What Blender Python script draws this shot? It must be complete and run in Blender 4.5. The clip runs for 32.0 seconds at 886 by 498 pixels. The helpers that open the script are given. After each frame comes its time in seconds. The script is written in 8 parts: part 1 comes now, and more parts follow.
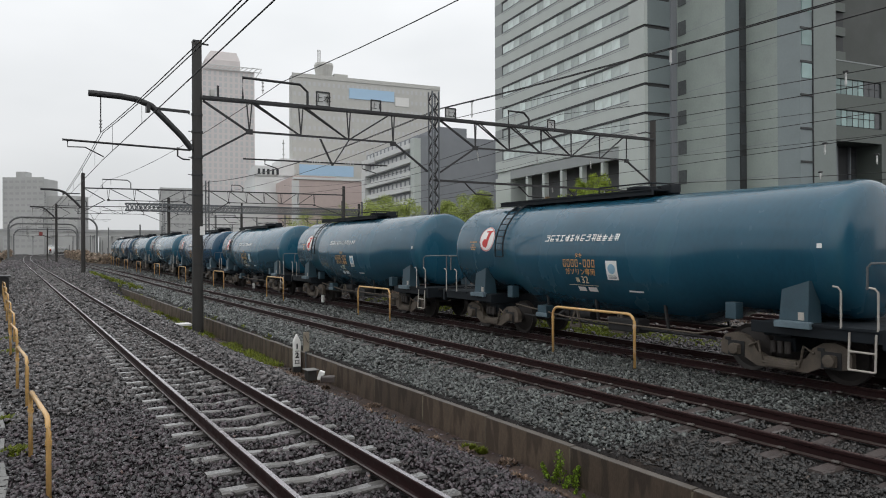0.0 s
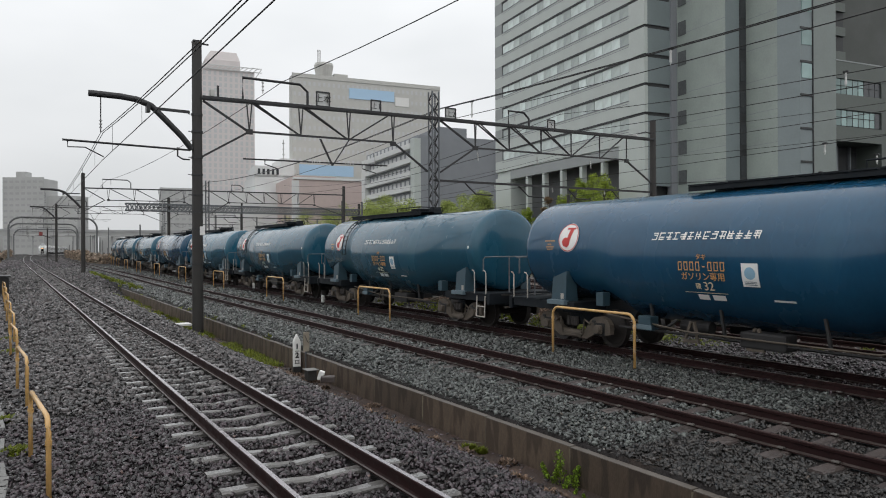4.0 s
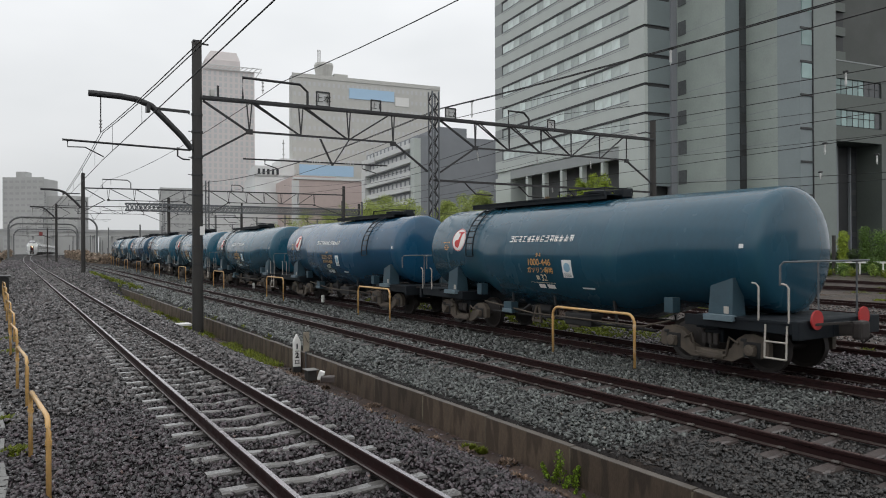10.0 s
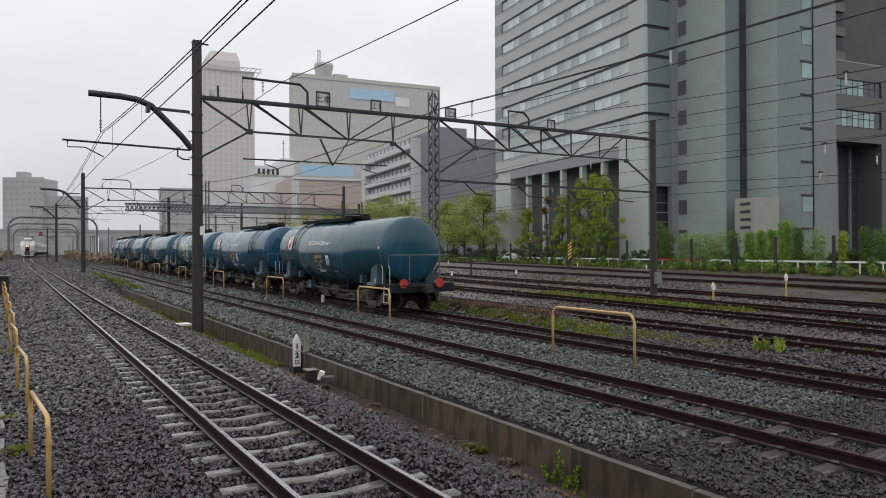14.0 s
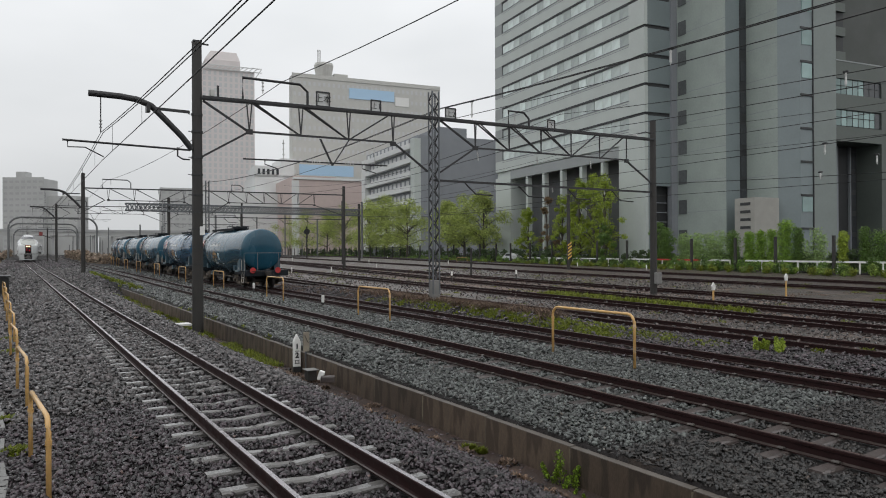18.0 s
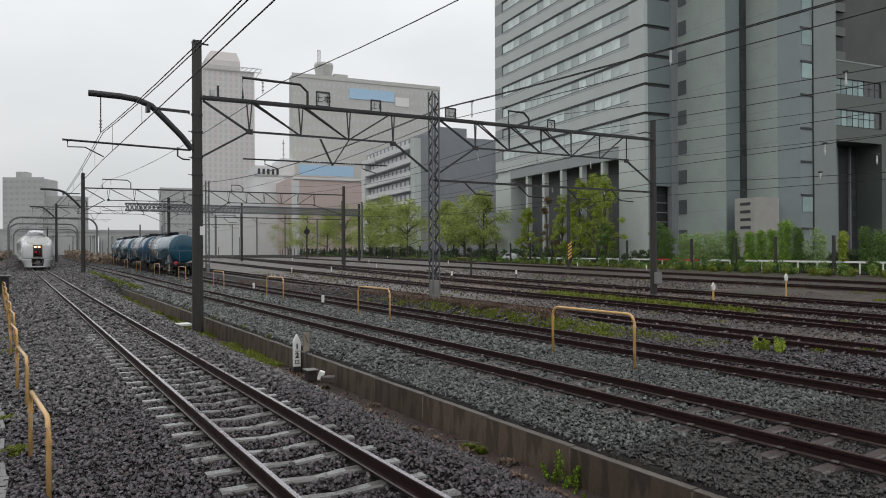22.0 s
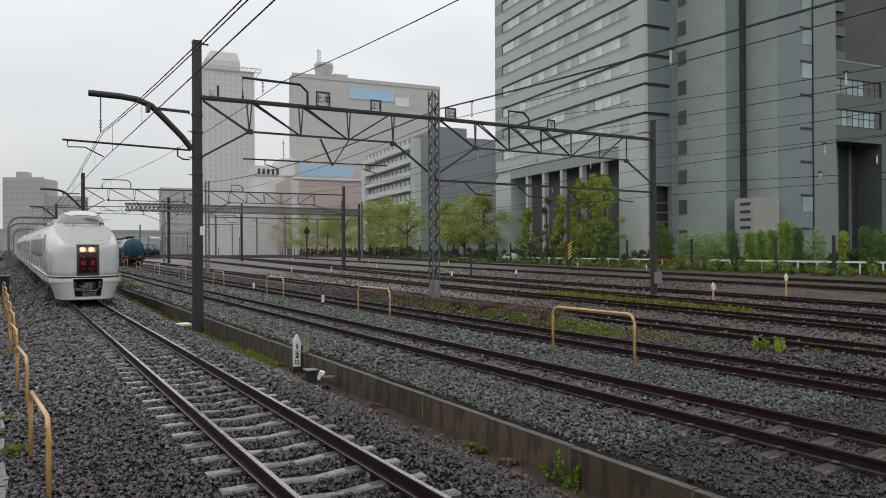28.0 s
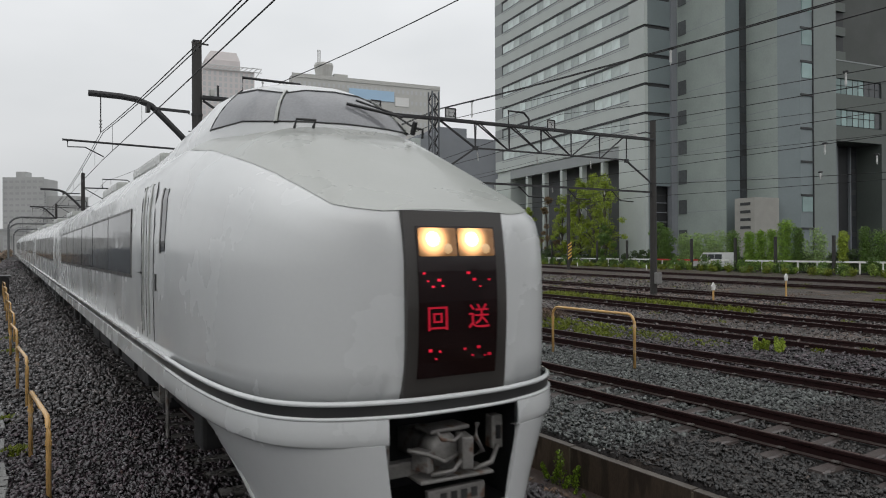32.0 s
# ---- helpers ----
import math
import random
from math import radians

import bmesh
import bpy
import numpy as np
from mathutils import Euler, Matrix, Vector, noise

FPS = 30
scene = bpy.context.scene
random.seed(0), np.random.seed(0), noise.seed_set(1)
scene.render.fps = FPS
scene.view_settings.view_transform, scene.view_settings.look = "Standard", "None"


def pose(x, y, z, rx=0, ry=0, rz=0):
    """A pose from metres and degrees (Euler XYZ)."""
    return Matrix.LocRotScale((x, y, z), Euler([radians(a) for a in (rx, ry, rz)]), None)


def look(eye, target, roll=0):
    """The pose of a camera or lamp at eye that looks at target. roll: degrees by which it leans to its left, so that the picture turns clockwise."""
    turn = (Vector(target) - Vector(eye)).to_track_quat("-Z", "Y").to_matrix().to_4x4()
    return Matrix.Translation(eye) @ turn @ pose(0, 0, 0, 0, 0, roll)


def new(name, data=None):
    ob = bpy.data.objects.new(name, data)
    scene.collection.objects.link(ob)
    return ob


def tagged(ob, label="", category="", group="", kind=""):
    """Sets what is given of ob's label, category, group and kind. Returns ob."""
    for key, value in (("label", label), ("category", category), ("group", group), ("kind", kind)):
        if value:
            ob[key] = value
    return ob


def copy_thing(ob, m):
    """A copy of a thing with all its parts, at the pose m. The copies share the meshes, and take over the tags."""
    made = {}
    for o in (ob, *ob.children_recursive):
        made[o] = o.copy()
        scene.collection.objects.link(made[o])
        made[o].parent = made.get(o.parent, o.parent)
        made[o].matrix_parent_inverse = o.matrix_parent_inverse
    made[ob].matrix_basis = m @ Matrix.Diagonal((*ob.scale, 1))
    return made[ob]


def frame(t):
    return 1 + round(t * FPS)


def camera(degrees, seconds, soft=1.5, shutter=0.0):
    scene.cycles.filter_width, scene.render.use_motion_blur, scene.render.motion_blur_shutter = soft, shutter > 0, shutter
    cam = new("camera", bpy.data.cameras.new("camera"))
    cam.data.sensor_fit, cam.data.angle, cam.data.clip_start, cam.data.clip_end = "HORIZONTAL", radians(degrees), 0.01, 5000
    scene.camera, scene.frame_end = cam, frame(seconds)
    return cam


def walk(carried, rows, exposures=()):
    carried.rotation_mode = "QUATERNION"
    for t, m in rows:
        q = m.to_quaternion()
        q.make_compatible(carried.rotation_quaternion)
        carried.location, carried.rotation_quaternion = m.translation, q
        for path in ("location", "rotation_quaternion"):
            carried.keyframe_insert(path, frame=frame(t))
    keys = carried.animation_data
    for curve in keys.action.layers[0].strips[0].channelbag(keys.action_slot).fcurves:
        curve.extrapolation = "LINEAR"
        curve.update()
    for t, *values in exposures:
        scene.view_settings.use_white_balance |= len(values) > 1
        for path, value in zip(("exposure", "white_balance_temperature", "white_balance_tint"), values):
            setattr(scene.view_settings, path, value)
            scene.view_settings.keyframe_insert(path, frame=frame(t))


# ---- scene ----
from math import sin, cos, tan, pi, atan2, sqrt

# ---- camera: held still on the platform end, 2.2 m above the near rail heads ----
EYE = (0.0, 0.0, 2.2127)
VIEW = look(EYE, (0.52003, 0.85415, 2.2127 + 0.0024), -0.3)
cam = camera(64.2, 32.0, 1.0, 0.12)
walk(cam, [(0.0, VIEW), (32.0, VIEW)], [(0.0, 0.13, 6500, 10), (8.0, 0.10, 6500, 10), (14.0, 0.05, 6500, 10), (23.0, 0.03, 6500, 10), (31.0, 0.02, 6500, 10), (32.0, -0.08, 6500, 10)])

# ---- overcast daylight ----
world = bpy.data.worlds.new("world")
scene.world = world
world.use_nodes = True
wn, wl = world.node_tree.nodes, world.node_tree.links
bg = wn["Background"]
sky = wn.new("ShaderNodeTexSky")
sky.sky_type = "NISHITA"
sky.sun_disc = False
sky.sun_elevation, sky.sun_rotation = radians(52), radians(200)
sky.air_density, sky.dust_density = 1.0, 6.0
wcoord = wn.new("ShaderNodeTexCoord")
wmap = wn.new("ShaderNodeMapping")
wmap.inputs["Scale"].default_value = (1.2, 1.2, 3.0)
wl.new(wcoord.outputs["Generated"], wmap.inputs["Vector"])
wnoise = wn.new("ShaderNodeTexNoise")
wnoise.inputs["Scale"].default_value = 1.6
wnoise.inputs["Detail"].default_value = 4.0
wl.new(wmap.outputs["Vector"], wnoise.inputs["Vector"])
wramp = wn.new("ShaderNodeValToRGB")
wramp.color_ramp.elements[0].position, wramp.color_ramp.elements[0].color = 0.32, (8.2, 8.45, 8.6, 1)
wramp.color_ramp.elements[1].position, wramp.color_ramp.elements[1].color = 0.72, (10.2, 10.35, 10.5, 1)
wl.new(wnoise.outputs["Fac"], wramp.inputs["Fac"])
wmix = wn.new("ShaderNodeMixRGB")
wmix.inputs["Fac"].default_value = 0.93
wl.new(sky.outputs["Color"], wmix.inputs["Color1"])
wl.new(wramp.outputs["Color"], wmix.inputs["Color2"])
wsep = wn.new("ShaderNodeSeparateXYZ")
wl.new(wcoord.outputs["Generated"], wsep.inputs["Vector"])
wlow = wn.new("ShaderNodeMapRange")
wlow.inputs["From Min"].default_value, wlow.inputs["From Max"].default_value = 0.0, 0.38
wlow.inputs["To Min"].default_value, wlow.inputs["To Max"].default_value = 0.70, 1.04
wl.new(wsep.outputs["Z"], wlow.inputs["Value"])
wdim = wn.new("ShaderNodeVectorMath")
wdim.operation = "SCALE"
wl.new(wmix.outputs["Color"], wdim.inputs[0])
wl.new(wlow.outputs["Result"], wdim.inputs["Scale"])
wl.new(wdim.outputs["Vector"], bg.inputs["Color"])
bg.inputs["Strength"].default_value = 0.1

sun_data = bpy.data.lights.new("sun", "SUN")
sun_data.energy, sun_data.angle, sun_data.color = 0.6, radians(120), (1.0, 0.98, 0.95)
sun = new("sun", sun_data)
sun.matrix_world = look((0, 0, 60), (9, 16, 0))


# ---- materials ----
def mat(name, color, rough=0.7, metal=0.0, vary=0.25, scale=3.0, fine=40.0, bump=0.15, dist=0.01, spec=0.5,
        emit=None, power=0.0, second=None, blotch=0.0, per_object=0.0, island=0.0, stretch=None, coat=0.0, leafy=0.0, coat_ior=1.5):
    m = bpy.data.materials.new(name)
    m.use_nodes = True
    n, l = m.node_tree.nodes, m.node_tree.links
    b = n["Principled BSDF"]
    tc = n.new("ShaderNodeTexCoord")
    src = tc.outputs["Object"]
    if stretch:
        mp = n.new("ShaderNodeMapping")
        mp.inputs["Scale"].default_value = stretch
        l.new(src, mp.inputs["Vector"])
        src = mp.outputs["Vector"]
    big, small = n.new("ShaderNodeTexNoise"), n.new("ShaderNodeTexNoise")
    big.inputs["Scale"].default_value, small.inputs["Scale"].default_value = scale, fine
    big.inputs["Detail"].default_value, small.inputs["Detail"].default_value = 5, 3
    l.new(src, big.inputs["Vector"])
    l.new(src, small.inputs["Vector"])
    add = n.new("ShaderNodeMath")
    add.operation = "MULTIPLY_ADD"
    l.new(small.outputs["Fac"], add.inputs[0])
    add.inputs[1].default_value = 0.5
    l.new(big.outputs["Fac"], add.inputs[2])
    rng = n.new("ShaderNodeMapRange")
    rng.inputs["From Min"].default_value, rng.inputs["From Max"].default_value = 0.4, 1.1
    rng.inputs["To Min"].default_value, rng.inputs["To Max"].default_value = 1 - vary, 1 + vary
    l.new(add.outputs[0], rng.inputs["Value"])
    value = rng.outputs["Result"]
    if per_object or island:
        if per_object:
            info = n.new("ShaderNodeObjectInfo").outputs["Random"]
        else:
            info = n.new("ShaderNodeNewGeometry").outputs["Random Per Island"]
        amount = per_object or island
        r2 = n.new("ShaderNodeMapRange")
        r2.inputs["To Min"].default_value, r2.inputs["To Max"].default_value = 1 - amount, 1 + amount * (1.8 if island else 1.0)
        if island:
            skew = n.new("ShaderNodeMath")
            skew.operation = "POWER"
            skew.inputs[1].default_value = 1.8
            l.new(info, skew.inputs[0])
            info = skew.outputs[0]
        l.new(info, r2.inputs["Value"])
        mu = n.new("ShaderNodeMath")
        mu.operation = "MULTIPLY"
        l.new(value, mu.inputs[0])
        l.new(r2.outputs["Result"], mu.inputs[1])
        value = mu.outputs[0]
    sc = n.new("ShaderNodeVectorMath")
    sc.operation = "SCALE"
    if second:
        mx = n.new("ShaderNodeMixRGB")
        mx.inputs["Color1"].default_value, mx.inputs["Color2"].default_value = (*color, 1), (*second, 1)
        edge = n.new("ShaderNodeMapRange")
        edge.inputs["From Min"].default_value, edge.inputs["From Max"].default_value = 0.62 - blotch, 0.72 - blotch
        l.new(big.outputs["Fac"], edge.inputs["Value"])
        l.new(edge.outputs["Result"], mx.inputs["Fac"])
        l.new(mx.outputs["Color"], sc.inputs[0])
    else:
        sc.inputs[0].default_value = color
    l.new(value, sc.inputs["Scale"])
    l.new(sc.outputs["Vector"], b.inputs["Base Color"])
    rr = n.new("ShaderNodeMapRange")
    rr.inputs["From Min"].default_value, rr.inputs["From Max"].default_value = 0.3, 0.7
    rr.inputs["To Min"].default_value, rr.inputs["To Max"].default_value = max(0.02, rough - 0.12), min(1, rough + 0.1)
    l.new(big.outputs["Fac"], rr.inputs["Value"])
    l.new(rr.outputs["Result"], b.inputs["Roughness"])
    b.inputs["Metallic"].default_value = metal
    b.inputs["Specular IOR Level"].default_value = spec
    b.inputs["Coat Weight"].default_value = coat
    b.inputs["Coat IOR"].default_value = coat_ior
    if bump:
        bp = n.new("ShaderNodeBump")
        bp.inputs["Strength"].default_value, bp.inputs["Distance"].default_value = bump, dist
        l.new(small.outputs["Fac"], bp.inputs["Height"])
        l.new(bp.outputs["Normal"], b.inputs["Normal"])
    if leafy:
        tr, mxs = n.new("ShaderNodeBsdfTranslucent"), n.new("ShaderNodeMixShader")
        l.new(sc.outputs["Vector"], tr.inputs["Color"])
        mxs.inputs["Fac"].default_value = leafy
        l.new(b.outputs["BSDF"], mxs.inputs[1])
        l.new(tr.outputs["BSDF"], mxs.inputs[2])
        l.new(mxs.outputs["Shader"], n["Material Output"].inputs["Surface"])
    if emit:
        b.inputs["Emission Color"].default_value = (*emit, 1)
        b.inputs["Emission Strength"].default_value = power
    return m


M = {}
M["ballast"] = mat("wet_ballast_bed", (0.014, 0.012, 0.0117), 0.75, vary=0.75, scale=0.9, fine=15, bump=1.0, dist=0.06, second=(0.030, 0.022, 0.017), spec=0.22)
# paler copy of the near stone, lifting brightness past 12 m by colour
M["stone_mid"] = mat("grey_ballast_stone", (0.056, 0.049, 0.0495), 0.34, vary=0.5, scale=9, fine=70, bump=0.2, island=0.82, second=(0.068, 0.052, 0.046), coat=0.35, spec=0.45)
M["stone"] = mat("wet_ballast_stone", (0.037, 0.0275, 0.032), 0.34, vary=0.5, scale=9, fine=70, bump=0.2, island=0.85, second=(0.058, 0.039, 0.034), coat=0.3, spec=0.45)
M["stone_blue"] = mat("grey_green_ballast_stone", (0.055, 0.061, 0.057), 0.34, vary=0.45, scale=9, fine=70, bump=0.2, island=0.82, second=(0.072, 0.062, 0.052), coat=0.35, spec=0.45)
# darker stones for the nearest stretch of the yard
M["stone_dark"] = mat("oil_darkened_ballast_stone", (0.017, 0.0145, 0.013), 0.35, vary=0.45, scale=7, fine=70, bump=0.3, island=0.9, second=(0.028, 0.021, 0.017), coat=0.2)
M["stone_yard"] = mat("brown_grey_yard_stone", (0.058, 0.045, 0.041), 0.3, vary=0.4, scale=9, fine=70, bump=0.3, island=0.9, second=(0.074, 0.053, 0.044), coat=0.3)
# the wet foot's sky reflection is put into this lighter grey
M["rail_foot"] = mat("wet_grey_rail_foot", (0.105, 0.096, 0.094), 0.4, vary=0.35, scale=6, fine=60, bump=0.1)
M["rail_rust"] = mat("rusty_rail_foot", (0.052, 0.040, 0.036), 0.45, vary=0.4, scale=6, fine=60, bump=0.1)
M["rail_side"] = mat("rusty_rail_steel", (0.021, 0.0085, 0.0085), 0.65, 0.0, vary=0.4, scale=8, fine=80, spec=0.18)
M["rail_head"] = mat("polished_rail_head", (0.48, 0.45, 0.47), 0.26, 1.0, vary=0.15, scale=4, fine=60, bump=0.05)
M["rail_dull"] = mat("brown_rail_head", (0.10, 0.062, 0.056), 0.38, 0.5, vary=0.3, scale=4, fine=60, bump=0.05)
M["sleeper"] = mat("pale_concrete_sleeper", (0.092, 0.087, 0.083), 0.30, vary=0.5, scale=4, fine=60, bump=0.2, per_object=0.25, coat=0.7)
M["sleeper_dark"] = mat("weathered_brown_sleeper", (0.060, 0.049, 0.046), 0.42, vary=0.45, scale=4, fine=60, bump=0.25, per_object=0.35, coat=0.35)
M["clip"] = mat("wet_pale_steel_clip", (0.14, 0.13, 0.12), 0.4, 0.2, vary=0.4, scale=8, fine=60, per_object=0.3)
M["concrete_wall"] = mat("stained_concrete_wall", (0.096, 0.070, 0.049), 0.65, vary=0.6, scale=2.2, fine=45, bump=0.3, second=(0.040, 0.028, 0.020), blotch=0.17, per_object=0.28, stretch=(1, 2.0, 0.5))
# pale colour for the sky sheen along the wall's top edge
M["edge_sheen"] = mat("pale_wet_wall_edge", (0.12, 0.105, 0.09), 0.5, vary=0.4, scale=3, fine=40, bump=0.2, coat=0.4)
M["mortar"] = mat("pale_streaked_mortar", (0.16, 0.14, 0.10), 0.8, vary=0.5, scale=3, fine=40, bump=0.2, second=(0.05, 0.045, 0.033), blotch=0.08)
M["oily_soil"] = mat("dark_oily_soil", (0.014, 0.011, 0.010), 0.6, vary=0.6, scale=3, fine=40, bump=0.8, dist=0.03, second=(0.024, 0.017, 0.014), blotch=0.05)
M["foot_soil"] = mat("damp_red_brown_soil", (0.045, 0.028, 0.022), 0.8, vary=0.6, scale=3, fine=40, bump=0.8, dist=0.03, second=(0.07, 0.045, 0.033), blotch=0.05)
M["board_beige"] = mat("grimy_beige_paint", (0.24, 0.21, 0.165), 0.6, vary=0.3, scale=6, fine=50, bump=0.05)
M["trough"] = mat("grey_trough_concrete", (0.19, 0.19, 0.185), 0.75, vary=0.35, scale=3, fine=50, bump=0.3)
M["steel_dark"] = mat("dark_painted_steel", (0.03, 0.03, 0.032), 0.5, 0.2, vary=0.3, scale=4, fine=50, bump=0.08)
M["steel_grey"] = mat("weathered_galvanised_steel", (0.13, 0.14, 0.15), 0.5, 0.4, vary=0.3, scale=4, fine=50, bump=0.08)
M["pole"] = mat("dark_grey_pole", (0.032, 0.030, 0.028), 0.6, 0.1, vary=0.3, scale=3, fine=40, bump=0.12)
M["wire"] = mat("dark_copper_wire", (0.02, 0.02, 0.021), 0.5, 0.5, vary=0.1, bump=0)
M["porcelain"] = mat("white_porcelain", (0.55, 0.55, 0.54), 0.3, vary=0.08, bump=0.03)
M["orange"] = mat("weathered_orange_paint", (0.60, 0.36, 0.13), 0.5, vary=0.22, scale=5, fine=70, second=(0.55, 0.45, 0.33), blotch=0.02, bump=0.1, coat=0.5)
M["white_paint"] = mat("dirty_white_paint", (0.72, 0.72, 0.7), 0.5, vary=0.12, scale=4, fine=50, bump=0.06)
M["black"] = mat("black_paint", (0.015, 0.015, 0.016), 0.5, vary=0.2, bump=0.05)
M["tank"] = mat("wet_blue_paint", (0.0085, 0.056, 0.112), 0.26, vary=0.22, scale=0.8, fine=14, bump=0.02, second=(0.011, 0.060, 0.110), blotch=0.03, per_object=0.15, stretch=(1, 1, 0.45), coat=0.5, coat_ior=1.45, spec=0.3)
M["tank_teal"] = mat("wet_teal_grey_paint", (0.014, 0.074, 0.119), 0.26, vary=0.22, scale=0.8, fine=14, bump=0.02, second=(0.017, 0.079, 0.116), blotch=0.03, per_object=0.2, stretch=(1, 1, 0.45), coat=0.5, coat_ior=1.45, spec=0.3)
M["rail_paint"] = mat("grimy_cream_paint", (0.42, 0.39, 0.35), 0.6, vary=0.25, scale=6, fine=60, bump=0.08)
M["tank_frame"] = mat("dark_blue_frame_paint", (0.007, 0.0105, 0.0145), 0.65, vary=0.3, scale=3, fine=40, bump=0.1, spec=0.3)
M["tank_box"] = mat("dusty_blue_paint", (0.036, 0.072, 0.095), 0.5, vary=0.25, scale=4, fine=40, bump=0.08)
M["bracket_blue"] = mat("pale_blue_grey_paint", (0.12, 0.17, 0.20), 0.5, vary=0.25, scale=4, fine=40, bump=0.08)
M["bogie"] = mat("dusty_tan_bogie", (0.09, 0.073, 0.057), 0.75, vary=0.5, scale=5, fine=50, bump=0.2, second=(0.08, 0.065, 0.055), blotch=0.02)
M["wheel"] = mat("dark_wheel_steel", (0.035, 0.03, 0.028), 0.65, 0.2, vary=0.3, bump=0.1)
M["red"] = mat("red_paint", (0.5, 0.035, 0.03), 0.45, vary=0.15, bump=0.05)
M["letter_white"] = mat("white_lettering", (0.8, 0.8, 0.78), 0.5, vary=0.08, bump=0.0)
M["letter_orange"] = mat("orange_lettering", (0.62, 0.34, 0.12), 0.5, vary=0.1, bump=0.0)
M["letter_cream"] = mat("cream_lettering", (0.66, 0.60, 0.42), 0.5, vary=0.1, bump=0.0)
M["sticker"] = mat("pale_blue_sticker", (0.25, 0.42, 0.55), 0.5, vary=0.2, bump=0.0)
M["ex_white"] = mat("glossy_white_body_paint", (0.60, 0.612, 0.612), 0.25, vary=0.03, scale=1.2, fine=30, bump=0, coat=0.3)
M["ex_grey"] = mat("light_grey_hood_paint", (0.36, 0.372, 0.35), 0.32, vary=0.06, scale=1.5, fine=30, bump=0.01, coat=0.2)
M["ex_dark"] = mat("dark_trim", (0.03, 0.03, 0.03), 0.4, vary=0.15, bump=0.02)
M["glass"] = mat("dark_train_glass", (0.02, 0.022, 0.024), 0.06, vary=0.1, bump=0.0, spec=0.7)
M["panel_frame"] = mat("brown_grey_panel_frame", (0.045, 0.041, 0.038), 0.4, vary=0.12, bump=0.02)
M["panel"] = mat("black_red_display", (0.012, 0.005, 0.005), 0.12, vary=0.2, bump=0.0)
M["coupler"] = mat("grey_coupler_steel", (0.22, 0.21, 0.2), 0.5, 0.4, vary=0.4, scale=7, bump=0.15, second=(0.11, 0.065, 0.045), blotch=0.05)
M["under"] = mat("dark_underframe", (0.018, 0.0175, 0.018), 0.7, vary=0.4, bump=0.1)
M["wall_pale"] = mat("pale_grey_cladding", (0.46, 0.50, 0.48), 0.6, vary=0.08, scale=0.4, fine=4, bump=0.03)
M["wall_mid"] = mat("mid_grey_cladding", (0.27, 0.29, 0.29), 0.55, vary=0.1, scale=0.4, fine=4, bump=0.03)
M["wall_green"] = mat("grey_green_cladding", (0.295, 0.338, 0.312), 0.5, vary=0.15, scale=0.35, fine=4, bump=0.03)
# darker, bluer tone for the turned faces of the office blocks
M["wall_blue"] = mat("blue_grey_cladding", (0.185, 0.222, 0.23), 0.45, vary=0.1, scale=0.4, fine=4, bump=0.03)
# wing's set-back wall: its shade is put into this dark colour
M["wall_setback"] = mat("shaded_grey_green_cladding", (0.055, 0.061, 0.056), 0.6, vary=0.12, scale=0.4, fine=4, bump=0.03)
# recess shade is put into these two colours; the first also serves trim
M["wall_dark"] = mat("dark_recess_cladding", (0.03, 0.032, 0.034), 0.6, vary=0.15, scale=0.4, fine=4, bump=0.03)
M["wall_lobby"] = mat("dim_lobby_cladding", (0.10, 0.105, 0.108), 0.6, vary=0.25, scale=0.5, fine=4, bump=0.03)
M["wall_vent"] = mat("grey_beige_concrete", (0.31, 0.305, 0.28), 0.75, vary=0.15, scale=0.8, fine=8, bump=0.05)
# distance haze put into pale base colours: far walls, windows, steel, tower
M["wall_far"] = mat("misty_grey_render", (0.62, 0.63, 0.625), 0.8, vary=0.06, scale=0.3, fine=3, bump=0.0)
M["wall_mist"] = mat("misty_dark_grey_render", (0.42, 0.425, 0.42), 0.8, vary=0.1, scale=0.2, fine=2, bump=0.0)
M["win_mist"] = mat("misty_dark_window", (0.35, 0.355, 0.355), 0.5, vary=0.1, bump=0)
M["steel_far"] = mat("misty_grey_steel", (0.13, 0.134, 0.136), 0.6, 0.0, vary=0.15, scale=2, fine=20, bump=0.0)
M["yard_soil"] = mat("brown_yard_bed", (0.068, 0.054, 0.047), 0.40, spec=0.5, vary=0.7, scale=0.7, fine=9, bump=1.0, dist=0.06, second=(0.098, 0.068, 0.052), blotch=0.06)
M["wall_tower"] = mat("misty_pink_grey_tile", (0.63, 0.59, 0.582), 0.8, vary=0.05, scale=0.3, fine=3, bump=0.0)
M["wall_brown"] = mat("dull_pink_brick", (0.50, 0.41, 0.385), 0.8, vary=0.1, scale=0.5, fine=4, bump=0.02)
M["wall_beige"] = mat("beige_grey_render", (0.50, 0.50, 0.475), 0.8, vary=0.08, scale=0.4, fine=4, bump=0.02)
M["wall_slate"] = mat("slate_grey_render", (0.23, 0.245, 0.265), 0.7, vary=0.1, scale=0.4, fine=4, bump=0.02)
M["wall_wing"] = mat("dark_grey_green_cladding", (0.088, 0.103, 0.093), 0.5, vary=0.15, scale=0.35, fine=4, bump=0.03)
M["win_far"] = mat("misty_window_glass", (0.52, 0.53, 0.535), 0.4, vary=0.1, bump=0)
M["win_dark"] = mat("dark_window_glass", (0.055, 0.06, 0.065), 0.12, vary=0.15, bump=0)
M["win_grey"] = mat("dull_grey_window_glass", (0.10, 0.108, 0.11), 0.14, vary=0.2, bump=0, per_object=0.3)
M["wall_pier"] = mat("blue_green_grey_cladding", (0.19, 0.22, 0.21), 0.5, vary=0.12, scale=0.35, fine=4, bump=0.03)
